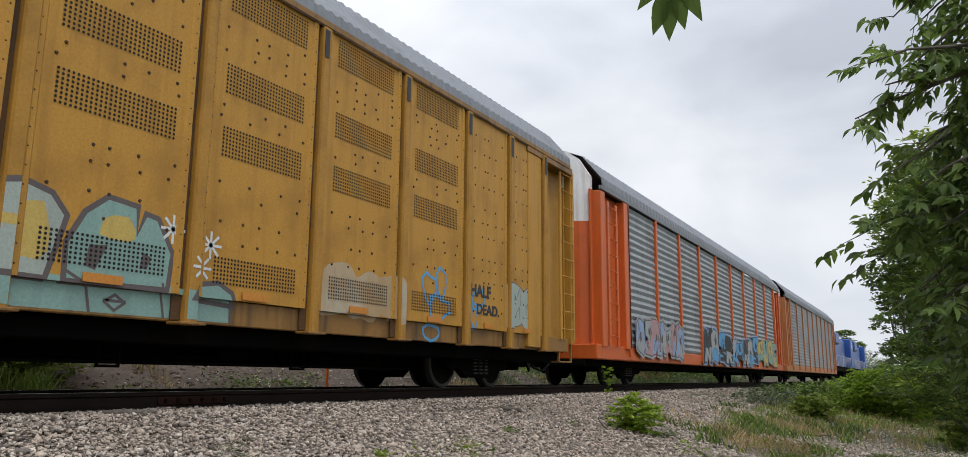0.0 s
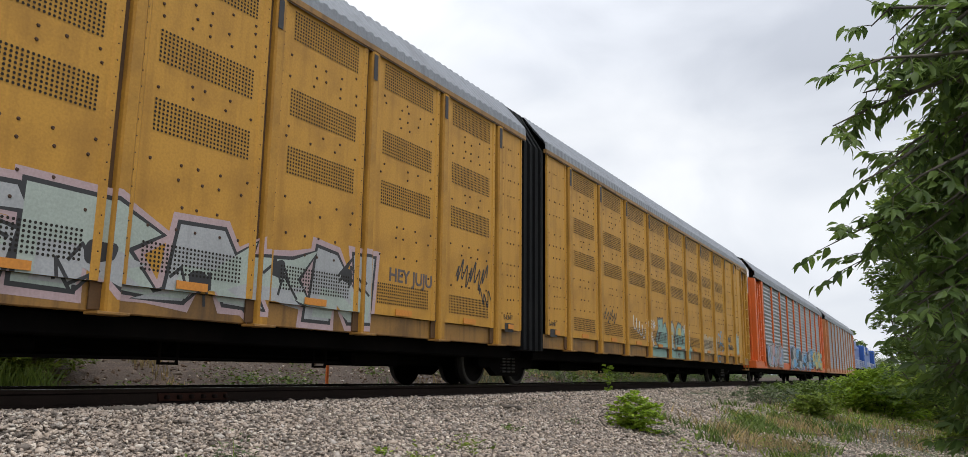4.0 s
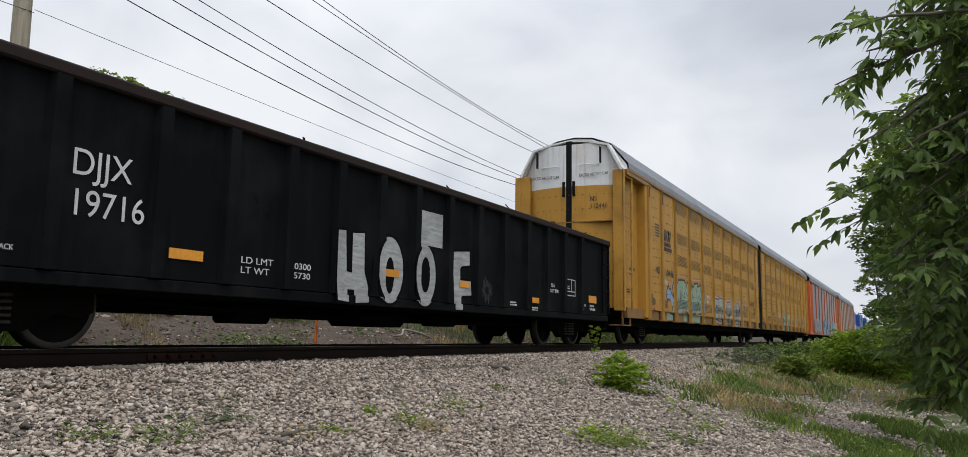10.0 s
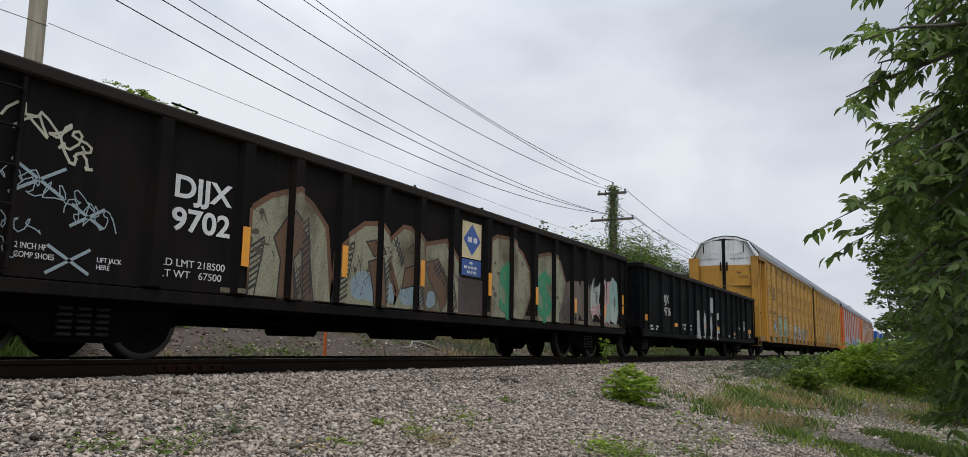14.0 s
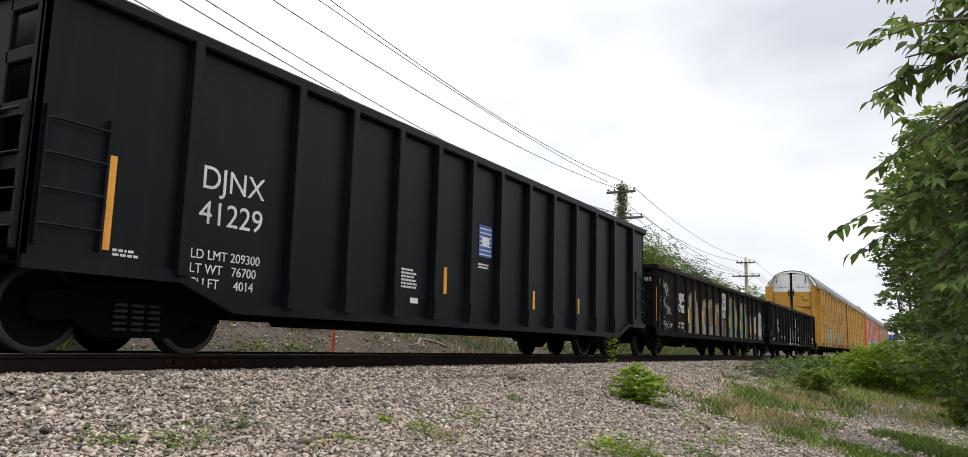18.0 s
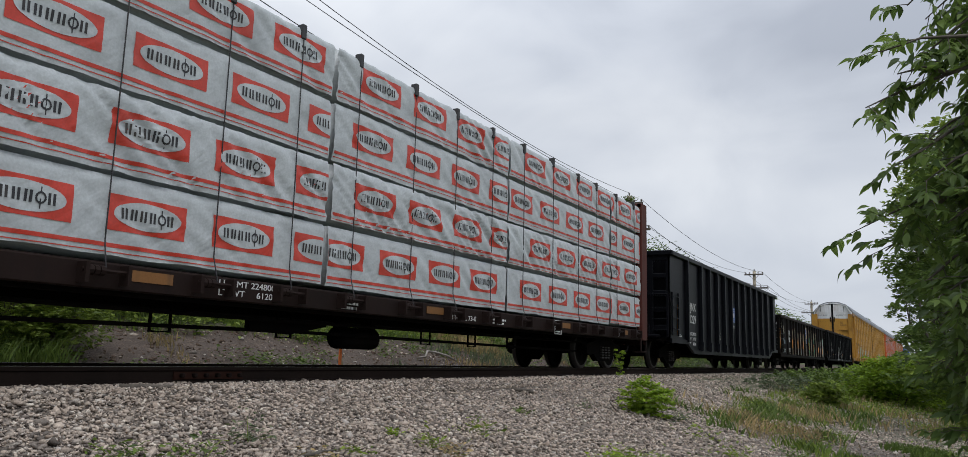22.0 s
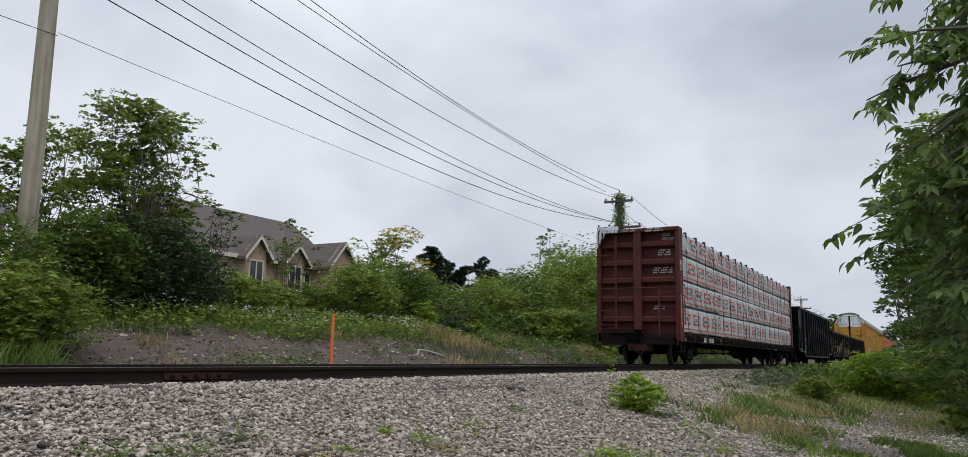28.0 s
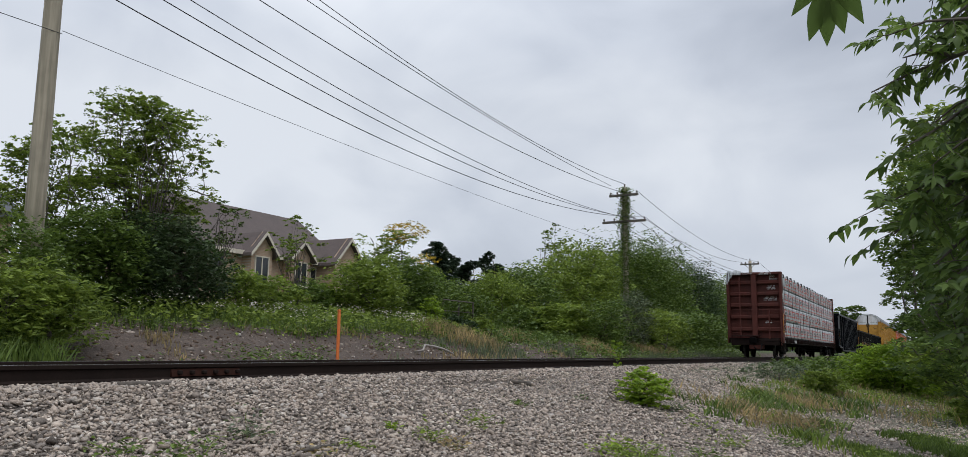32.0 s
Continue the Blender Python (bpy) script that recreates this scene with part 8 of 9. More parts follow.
bush(33.2, 15.6, 1.4, 4.2, 1.0, 700, LEAF["fresh"], 0.06, "bright yellow-green young shrub", lobes=4)
bush(31.4, 14.6, 0.4, 2.6, 1.3, 1700, LEAF["dark"], 0.06, "low round dark bush on the bank edge")
bush(29.7, 14.9, 0.3, 2.6, 1.2, 1000, LEAF["light"], 0.06, "upright light green weed clump")
bush(29.2, 20.5, 1.4, 6.0, 4.8, 4600, LEAF["light"], 0.085, "light green thicket on top of the bank", lobes=9)
bush(26.8, 20.5, 1.4, 6.4, 5.4, 4800, LEAF["mid"], 0.10, "green thicket with brownish tips", lobes=9)
bush(25.0, 22.0, 1.4, 6.8, 5.4, 4200, LEAF["light"], 0.11, "light green thicket below the pale tree", lobes=8)
tree("bank_tree", "sparse pale tree above the thicket", *at(24.7, 26.0), airy(34, 1.7, 5.0, 9.8, 0.42, 75, 10), "", 0.10, LEAF["light"], 0.1, twigs=1)
bush(24.2, 15.5, 0.2, 3.6, 3.4, 3400, LEAF["light"], 0.09, "sumac clump with long leaves", lobes=8, long=2.8)
for az, y, el, w, n_, m_, lab_ in ((22.6, 22, 8.2, 9, 6500, "light", "tall vine-covered thicket with a light green top"), (20.6, 23, 8.5, 10, 7000, "mid", "tall vine-covered thicket round the far pole"),
                                   (18.6, 22, 8.5, 11, 7500, "mid", "tall vine-covered thicket with a rounded top"), (16.7, 22, 8.0, 11, 7000, "mid", "rounded vine-covered thicket beyond the far pole"),
                                   (15.0, 22, 6.8, 11, 5200, "dark", "dark green thicket beyond the far pole"), (13.4, 22, 5.6, 12, 4200, "mid", "lower green thicket along the track")):
    bush(az, y, 0.5, el, w, int(n_ * 1.35), LEAF[m_], 0.125, lab_, lobes=13, depth=5)
bush(20.6, 13.4, 0.0, 4.3, 3.2, 2000, LEAF["mid"], 0.07, "green shrub in front of the far pole", lobes=7, depth=1.6)
bush(18.9, 13.6, 0.0, 4.8, 3.6, 2400, LEAF["bluish"], 0.065, "grey-green willow shrub in front of the far pole", lobes=9, depth=1.6)
bush(17.4, 13.0, -0.2, 3.1, 3.6, 1700, LEAF["light"], 0.07, "light green sumac along the ballast", lobes=7, depth=1.4, long=2.6)
bush(26.6, 16.5, 0.6, 3.4, 3.0, 1800, LEAF["mid"], 0.08, "low green shrub on the bank edge", lobes=6)
bush(17.4, 15.0, -0.4, 3.2, 9.0, 5200, LEAF["light"], 0.11, "bright green shrubs along the ballast", lobes=9, depth=2.5)
bush(14.6, 14.8, -0.4, 3.0, 13.0, 5200, LEAF["mid"], 0.13, "green shrubs along the ballast", lobes=9, depth=2.5)
for az, y, el, w in ((12.3, 24, 5.0, 12), (10.2, 28, 4.6, 14), (8.3, 30, 3.6, 14), (6.6, 34, 3.3, 14), (3.4, 30, 2.0, 20), (2.2, 26, 1.6, 22)):
    bush(az, y, -0.3, el, w, 4200, LEAF["mid"], 0.24, "line of far trees behind the track", "far_trees", lobes=7, group="far trees")
x_, y_ = at(5.0, 12.5)
tree("far_tree", "round full tree far along the track", x_, y_, airy(26, 4.2, 1.5, 9.2, 1.4, 210, 12), "", 0.3, LEAF["mid"], 0.22, twigs=1)

# near side, beyond the gravel: sumac mass, trees at the edge of the path
def near_bush(x, y, w, h, n, mat, lsize, label, lobes=6, long=2.4, d=None):
    out = []
    for k in range(lobes):
        t = (k + .5) / lobes - .5
        hh = h * (1 - 0.5 * abs(t) * rs.uniform(.6, 1.4))
        out.append((rs.uniform(-.3, .3) * (d or w * .6), -t * w * 0.72, hh * 0.55, (d or w * .6) * .5, w * .26, hh * .5, n // lobes))
    return tree("shrub", label, x, y, out, "", lsize, mat, 0.03 if h > 1 else 0.01, "shrub", "shrubs beside the gravel", stems=3, long=long, twigs=1)


near_bush(31.0, 1.4, 3.2, 1.8, 8500, LEAF["fresh"], 0.075, "broad sumac shrub with long leaves", lobes=10)
near_bush(33.5, -0.5, 2.4, 1.6, 4200, LEAF["light"], 0.08, "sumac shrub behind the gravel", lobes=7)
near_bush(23.5, 2.8, 1.1, 0.75, 1900, LEAF["light"], 0.055, "low leafy weed clump", lobes=6)
near_bush(21.5, -0.9, 1.4, 0.9, 2000, LEAF["light"], 0.07, "bright green weeds under the tree")
near_bush(26.5, 4.4, 2.2, 0.6, 1500, LEAF["bluish"], 0.05, "grey-green weeds beside the track")
near_bush(32.0, 4.3, 3.0, 0.8, 1800, LEAF["mid"], 0.07, "green weeds beside the track")
near_bush(40.0, 3.6, 4.0, 1.0, 2200, LEAF["mid"], 0.09, "weedy shrubs beside the far track")
near_bush(12.3, 4.05, 0.85, 0.62, 1900, LEAF["fresh"], 0.05, "small bright green bush growing in the gravel", lobes=7, long=1.9, d=0.6)
tree("sapling", "thin bright green sapling beside the rail", 18.0, 6.6, [(0, 0, 0.42, .12, .12, .13, 90), (.05, .05, .62, .12, .13, .1, 90), (-.03, 0, 0.2, .1, .1, .1, 50)], "", 0.055, LEAF["fresh"], 0.008, "shrub", twigs=1)
for (x_, y_, h, w, n, m, ls, lab) in ((21.0, -1.25, 6.6, 3.0, 17000, "light", 0.08, "tall leafy tree beside the path"), (28.0, -0.9, 7.0, 3.4, 14000, "light", 0.10, "light green tree beside the path"), (45.0, -0.6, 8.0, 4.5, 12000, "mid", 0.15, "tall tree along the path"), (70, 0.4, 9, 6, 8000, "mid", 0.2, "tree far along the path")):
    tree("path_tree", lab, x_, y_, [(rs.uniform(-.3, .3) * w, rs.uniform(-.42, .42) * w, h * (0.12 + 0.08 * k), w * .30, w * .30, h * .10, n // 12) for k in range(12)], "", ls, LEAF[m], 0.12, group="trees beside the path", twigs=2)


rq_ = np.random.RandomState(52)
lobes_ = [(rq_.uniform(-.8, .8), rq_.uniform(-.55, 1.05) - 0.35 * (k > 26), 1.25 + 0.105 * k, .55, .42, .34, 420) for k in range(34)]
tree("path_tree", "dense dark ash tree leaning over the path", 13.0, -0.75, lobes_, "", 0.05, LEAF["near"], 0.035, group="trees beside the path", twigs=1, long=2.3)


# the branch that hangs beside the camera
def branch(name, label, root, sprays, mat, lsize, wood_r, seed, reach=(0.12, 0.26), gap=0.075):
    """A limb with side twigs that carry paired leaflets; poses are from the root."""
    rr = np.random.RandomState(seed)
    t = thing(name, label, "branch", root, "overhanging branches")
    wood = Mesh()
    pos, ax = [], []
    for pts in sprays:
        pts = [Vector(p) for p in pts]
        wood.tube(pts, [wood_r * (1 - 0.75 * i / (len(pts) - 1)) for i in range(len(pts))], 6)
        for a, b in zip(pts, pts[1:]):
            seg = (b - a)
            n = max(2, int(seg.length / gap))
            for k in range(n):
                p = a + seg * (k + rr.rand()) / n
                side = Vector(rr.normal(0, 1, 3).tolist())
                stem = (side - side.project(seg) + seg.normalized() * 0.5).normalized()
                stem.z = stem.z * 0.6 - 0.3
                L = rr.uniform(*reach)
                tip = p + stem * L
                wood.tube([p, p + stem * L * 0.5 + Vector((0, 0, .01)), tip], [0.0022, 0.0016, 0.001], 4, False)
                lat = stem.cross(Vector((0, 0, 1))).normalized()
                for q in (0.25, 0.47, 0.7, 0.9):
                    for sg in (-1, 1):
                        d = (lat * sg + stem * 0.75 + Vector((0, 0, -0.45))).normalized()
                        pos.append(p + stem * L * q + d * lsize * 0.8)
                        ax.append(d)
                pos.append(tip + stem * lsize * 0.8)
                ax.append(stem + Vector((0, 0, -.4)))
    part("bough", wood, BARK, t, smooth=True)
    pos, ax = np.array([p[:] for p in pos]), np.array([a[:] for a in ax])
    n = len(pos)
    size = rr.uniform(0.75, 1.2, n) * lsize
    d = ax + rr.normal(0, .22, ax.shape)
    d /= np.linalg.norm(d, axis=1, keepdims=True)
    nrm = rr.normal(0, .5, (n, 3)) + np.array([0, 0, 1.0])
    s = np.cross(d, nrm)
    s /= np.linalg.norm(s, axis=1, keepdims=True)
    u = np.cross(s, d)
    prof = ((-1.0, 0.03), (-0.5, 0.29), (-0.05, 0.36), (0.5, 0.2), (1.0, 0.0))
    v, f = [], []
    for k, (l, w) in enumerate(prof):
        l_, w_ = (size * l)[:, None], (size * w)[:, None]
        bend = (size * -0.18 * (l + 0.2) ** 2)[:, None]
        mid = pos + d * l_ + u * bend
        v += [mid + s * w_ + u * w_ * .3, mid, mid - s * w_ + u * w_ * .3]
    v = np.stack(v, 1).reshape(-1, 3)
    m = len(prof) * 3
    for k in range(len(prof) - 1):
        a = 3 * k
        f += [(a, a + 1, a + 4, a + 3), (a + 1, a + 2, a + 5, a + 4)]
    f = (np.array(f)[None] + (np.arange(n) * m)[:, None, None]).reshape(-1, 4)
    me = bpy.data.meshes.new("leaves")
    me.from_pydata(v.tolist(), [], f.tolist())
    me.polygons.foreach_set("use_smooth", [True] * len(me.polygons))
    me.materials.append(mat)
    part("leaves", me, None, t)
    return t


def spot(az, el, r):
    a, b = radians(az), radians(el)
    return Vector((r * math.cos(a) * math.cos(b), r * math.sin(a) * math.cos(b), 0.2 + r * math.sin(b)))


def spray_from(root, *pts):
    return [spot(*p) - root for p in pts]


ROOT = spot(-9, 20, 4.2)
hang = [spray_from(ROOT, *q) for q in (
    ((-9, 20, 4.2), (-3, 20.5, 4.0), (-0.5, 20.8, 3.9), (1.9, 20.3, 3.8)),
    ((-9, 20, 4.2), (-2, 18.4, 4.0), (0.6, 17.8, 3.9), (3.0, 16.9, 3.8)),
    ((-2, 18.4, 4.0), (-0.6, 19.0, 3.9), (1.0, 18.8, 3.85)),
    ((-9, 18, 4.2), (-2, 15, 4.1), (-0.4, 14.0, 3.9), (1.2, 13.2, 3.8)),
    ((-8, 17, 4.2), (-2, 11.5, 4.0), (1.0, 10.4, 3.9), (3.5, 9.2, 3.8)),
    ((-2, 11.5, 4.0), (0.6, 9.0, 3.9), (2.3, 7.6, 3.85)),
    ((-2, 11.5, 4.0), (-.4, 10.6, 3.9), (0.8, 9.8, 3.9)),
    ((-8, 16, 4.2), (-2, 7.5, 4.0), (-.6, 6.2, 3.9), (0.3, 5.4, 3.9)),
    ((-9, 22, 4.3), (-3, 23.5, 4.2), (-1, 23.8, 4.1), (0.2, 22.9, 4.1)))]
rr_ = np.random.RandomState(14)
for k in range(34):
    el_ = 22.5 - k * 0.64 + rr_.uniform(-.4, .4)
    gap_ = 1.2 if 15.5 < el_ < 19.0 else 0.0
    tip_ = rr_.uniform(-3.4, 0.0) - gap_ * 1.2
    far_ = rr_.uniform(-.5, .6)
    hang.append(spray_from(ROOT, (-8, min(el_ + 4, 24), 4.3), (-4.5, el_ + 1.8, 4.3 + far_), (tip_ - 1.8, el_ + 0.7, 4.2 + far_), (tip_, el_ - 0.6, 4.15 + far_)))
BRANCH = branch("ash_branch", "dark green ash branches hanging beside the path", ROOT, hang, LEAF["near"], 0.039, 0.011, 3, (0.12, 0.22), 0.052)
low_ = []
for k in range(9):
    el_ = 1.2 - k * 0.62
    tip_ = rr_.uniform(-2.0, -0.4) + (0.8 if k < 4 else 0)
    low_.append(spray_from(ROOT, (-8, el_ + 7, 4.3), (-4, el_ + 3.4, 4.2), (tip_ - 1.3, el_ + 1.3, 4.1), (tip_, el_ - 0.6, 4.0)))
BRANCH_LOW = branch("ash_branch", "low ash branch swinging in the wind beside the path", ROOT, low_, LEAF["near"], 0.041, 0.009, 8, (0.12, 0.22), 0.058)
ROOT2 = spot(14, 32, 1.9)


def ash_sprig():
    """The end of a twig with a few long leaflets that hang from it."""
    t = thing("ash_sprig", "hanging tip of an ash twig with long pointed leaflets", "branch", ROOT2, "overhanging branches")
    part("twig", Mesh().tube(spray_from(ROOT2, (14, 32, 1.9), (14.4, 29.6, 1.9), (14.8, 27.2, 1.88)), [0.004, 0.003, 0.0015], 6), BARK, t, smooth=True)
    for az0, el0, az1, el1, wid in ((14.9, 27.2, 15.1, 23.5, .021), (14.8, 27.4, 16.3, 24.0, .022), (14.7, 27.4, 13.9, 24.2, .021), (14.6, 28.4, 12.6, 24.6, .022), (14.6, 28.6, 17.4, 25.8, .02)):
        a, b = spot(az0, el0, 1.89) - ROOT2, spot(az1, el1, 1.86) - ROOT2
        d = (b - a)
        s = d.cross(Vector((1, 0.25, 0.2))).normalized()
        u = s.cross(d).normalized()
        m = Mesh()
        prof = ((0.0, .05), (.12, .45), (.3, .9), (.5, 1.0), (.7, .72), (.87, .32), (1.0, 0.0))
        for k, w in prof:
            p = a + d * k + u * 0.02 * k * k
            m.v += [tuple(p + s * wid * w + u * wid * w * .35), tuple(p), tuple(p - s * wid * w + u * wid * w * .35)]
        for k in range(len(prof) - 1):
            q = 3 * k
            m.f += [(q, q + 1, q + 4, q + 3), (q + 1, q + 2, q + 5, q + 4)]
        part("leaflet", m, LEAF["near"], t, smooth=True)
    return t


SPRIG = ash_sprig()


# ---- grasses, weeds, flowers ----
def blades(name, spots_, h, mat, label, category="grass", lean=0.35, wide=0.012):
    n = len(spots_)
    p = np.asarray(spots_, float)
    hh = h * rs.uniform(.5, 1.25, n)
    a = rs.uniform(0, 2 * np.pi, n)
    d = np.stack([np.cos(a), np.sin(a), 0 * a], -1)
    w = np.stack([-np.sin(a + 1), np.cos(a + 1), 0 * a], -1) * (wide * rs.uniform(.6, 1.4, n))[:, None]
    mid = p + d * (hh * lean * .35)[:, None] + np.array([0, 0, 1.0]) * (hh * .6)[:, None]
    tip = p + d * (hh * lean)[:, None] + np.array([0, 0, 1.0]) * hh[:, None]
    v = np.stack([p - w, p + w, mid + w * .7, mid - w * .7, tip], 1).reshape(-1, 3)
    k = (np.arange(n) * 5)[:, None]
    f = [tuple(q) for q in (k + np.array([[0, 1, 2, 3]])).tolist()] + [tuple(q) for q in (k + np.array([[3, 2, 4]])).tolist()]
    me = bpy.data.meshes.new(name)
    me.from_pydata(v.tolist(), [], f)
    me.materials.append(mat)
    return tagged(new(name, me), label, category, kind="stuff")


def scatter(n, x0, x1, y0, y1, keep=None, tight=0.0, group_n=1):
    out = []
    while len(out) < n:
        x, y = rs.uniform(x0, x1), rs.uniform(y0, y1)
        if keep and not keep(x, y):
            continue
        for _ in range(group_n):
            q, r = x + rs.normal(0, tight), y + rs.normal(0, tight)
            out.append((q, r, ground_z(q, r) - 0.01))
    return out


def patchy(k, s):
    return lambda x, y: noise.noise((x * s, y * s, k)) > 0.08


blades("weedy_grass", scatter(20000, 11, 46, -4, 5.2, lambda x, y: noise.noise((x * .5, y * .8, 2)) > 0.28 - 0.02 * (x - 13) and y < 3.0 + 0.05 * x and not (15.6 < x < 20.5 and y < 2.3), 0.16, 7), 0.15, LEAF["light"], "patchy green grass and weeds beyond the gravel")
blades("dry_grass", scatter(2200, 19, 40, -1, 4.4, patchy(5, .6), 0.12, 10), 0.26, LEAF["straw"], "dry straw-coloured grass stalks")
blades("dry_grass", scatter(800, 13, 21, 1.4, 4.4, lambda x, y: noise.noise((x * .7, y * .9, 14)) > 0.22, 0.16, 9), 0.22, LEAF["straw"], "sparse dry grass stalks in the gravel", lean=0.6)
blades("gravel_weeds", scatter(1800, 13, 23, 1.6, 4.8, lambda x, y: noise.noise((x * .6, y * .8, 51)) > 0.2, 0.13, 12), 0.2, LEAF["mid"], "loose green weed tufts in the gravel", lean=0.7, wide=0.016)
blades("path_grass", scatter(22000, 8, 16.2, -2.5, 1.3, lambda x, y: noise.noise((x * .5, y * .9, 33)) > -0.05 + 0.3 * (y > 0.5), 0.06, 5), 0.11, LEAF["mid"], "short green grass along the path")
blades("bank_grass", scatter(13000, 6, 46, 13.6, 17.5, None, 0.10, 7), 0.34, LEAF["mid"], "green grass on top of the bank")
blades("bank_straw", scatter(5000, 21, 44, 12.6, 14.6, patchy(8, .35), 0.14, 10), 0.42, LEAF["straw"], "tall dry grass along the bank")
blades("verge_grass", scatter(7000, 16, 60, 10.6, 13.4, lambda x, y: noise.noise((x * .3, y * .6, 4)) > 0.15 - (x - 16) * 0.012, 0.10, 8), 0.3, LEAF["bluish"], "grey-green weeds at the foot of the bank")
blades("tall_grass_clump", scatter(1800, 5.4, 7.4, 11.2, 12.8, None, 0.06, 12), 0.5, LEAF["mid"], "tall grass clump beside the track", wide=0.014)
pts = np.array(scatter(7000, 6.5, 24, 13.4, 16.2, None, 0.12, 8))
pts[:, 2] += rs.uniform(0.02, 0.45, len(pts))
tagged(new("bank_weeds", leaf_mesh("bank_weeds", pts, rs.uniform(.5, 1.2, len(pts)) * 0.075, LEAF["light"])), "leafy green weeds covering the bank top", "weeds", kind="stuff")
pts = np.array(scatter(900, 7.5, 21, 13.7, 15.3, lambda x, y: noise.noise((x * .8, y * .8, 1)) > -0.12, 0.06, 6))
pts[:, 2] += rs.uniform(0.38, 0.62, len(pts))
tagged(new("white_flowers", leaf_mesh("white_flowers", pts, rs.uniform(.6, 1.2, len(pts)) * 0.05, LEAF["white"], long=1.1)), "small white blossoms over the bank weeds", "flowers", kind="stuff")
pts = np.array(scatter(5200, 24, 62, 11.0, 14.5, lambda x, y: noise.noise((x * .25, y * .5, 9)) > -0.2, 0.15, 8))
pts[:, 2] += rs.uniform(0.02, 0.5, len(pts))
tagged(new("verge_weeds", leaf_mesh("verge_weeds", pts, rs.uniform(.6, 1.2, len(pts)) * 0.09, LEAF["mid"])), "leafy weeds along the far side of the track", "weeds", kind="stuff")
pts = np.array(scatter(10000, 11, 44, -1, 5.0, lambda x, y: noise.noise((x * .4, y * .7, 6)) > 0.16 - 0.012 * (x - 14) and y < 2.6 + 0.06 * x and not (15.6 < x < 20.5 and y < 2.4), 0.14, 9))
pts[:, 2] += rs.uniform(0.0, 0.2, len(pts))
tagged(new("path_weeds", leaf_mesh("path_weeds", pts, rs.uniform(.5, 1.1, len(pts)) * 0.042, LEAF["light"])), "leafy weeds at the edge of the gravel", "weeds", kind="stuff")


pts = np.array(scatter(4200, 5, 40, 11.2, 13.9, lambda x, y: noise.noise((x * .55, y * .9, 12)) > 0.16, 0.14, 10))
pts[:, 2] += rs.uniform(0.0, 0.2, len(pts))
tagged(new("bank_face_weeds", leaf_mesh("bank_face_weeds", pts, rs.uniform(.5, 1.1, len(pts)) * 0.06, LEAF["mid"])), "scattered weeds on the face of the dirt bank", "weeds", kind="stuff")
blades("bank_face_grass", scatter(1600, 5, 40, 11.4, 13.9, lambda x, y: noise.noise((x * .55, y * .9, 21)) > 0.2, 0.12, 10), 0.2, LEAF["straw"], "dry grass tufts on the dirt bank")


def weed(az, el, n, h, mat, w=0.12, size=0.028):
    """A single weed in the gravel, found where the line of sight meets the slope."""
    r = 4.0
    while r < 40:
        p = spot(az, el, r)
        if p.z < ground_z(p.x, p.y):
            break
        r += 0.03
    t = thing("weed", "small green weed growing between the stones", "weed", (p.x, p.y, ground_z(p.x, p.y)), "weeds in the gravel")
    pts = np.stack([rs.normal(0, w, n), rs.normal(0, w, n), np.abs(rs.normal(0, .5, n)) * h], -1)
    part("weed_foliage", leaf_mesh("weed_foliage", pts, rs.uniform(.6, 1.2, n) * size, mat, long=2.6), None, t)
    m = Mesh()
    for k in range(6):
        q = pts[k]
        m.tube([(0, 0, -.02), (q[0] * .5, q[1] * .5, q[2] * .6), tuple(q)], 0.003, 4)
    part("weed_stem", m, LEAF["light"], t)
    return t


for az, el, n, h, m, w in ((45.8, -6.2, 110, .22, "bluish", .09), (48.5, -7.2, 60, .14, "mid", .10), (50.3, -7.4, 60, .12, "mid", .09), (36.0, -5.6, 40, .07, "fresh", .05), (33.4, -6.4, 80, .15, "light", .10), (31.8, -6.9, 70, .12, "straw", .1),
                           (30.4, -5.3, 90, .14, "light", .14), (19.0, -7.3, 420, .16, "light", .22), (20.6, -6.8, 160, .12, "fresh", .14), (14.5, -7.0, 120, .14, "mid", .12), (12.6, -6.2, 90, .16, "light", .12), (8.9, -6.0, 140, .14, "mid", .16), (54, -7.0, 60, .12, "mid", .1),
                           (27.0, -3.9, 50, .10, "mid", .08), (22.5, -3.4, 50, .10, "bluish", .08), (16.2, -4.0, 160, .2, "bluish", .14), (12.2, -3.3, 160, .22, "light", .16), (41.5, -7.3, 40, .08, "straw", .1), (39.0, -6.9, 50, .08, "light", .09), (10.5, -4.6, 160, .2, "straw", .2), (7.4, -5.2, 120, .2, "mid", .16)):
    weed(az, el, n, h, LEAF[m], w)


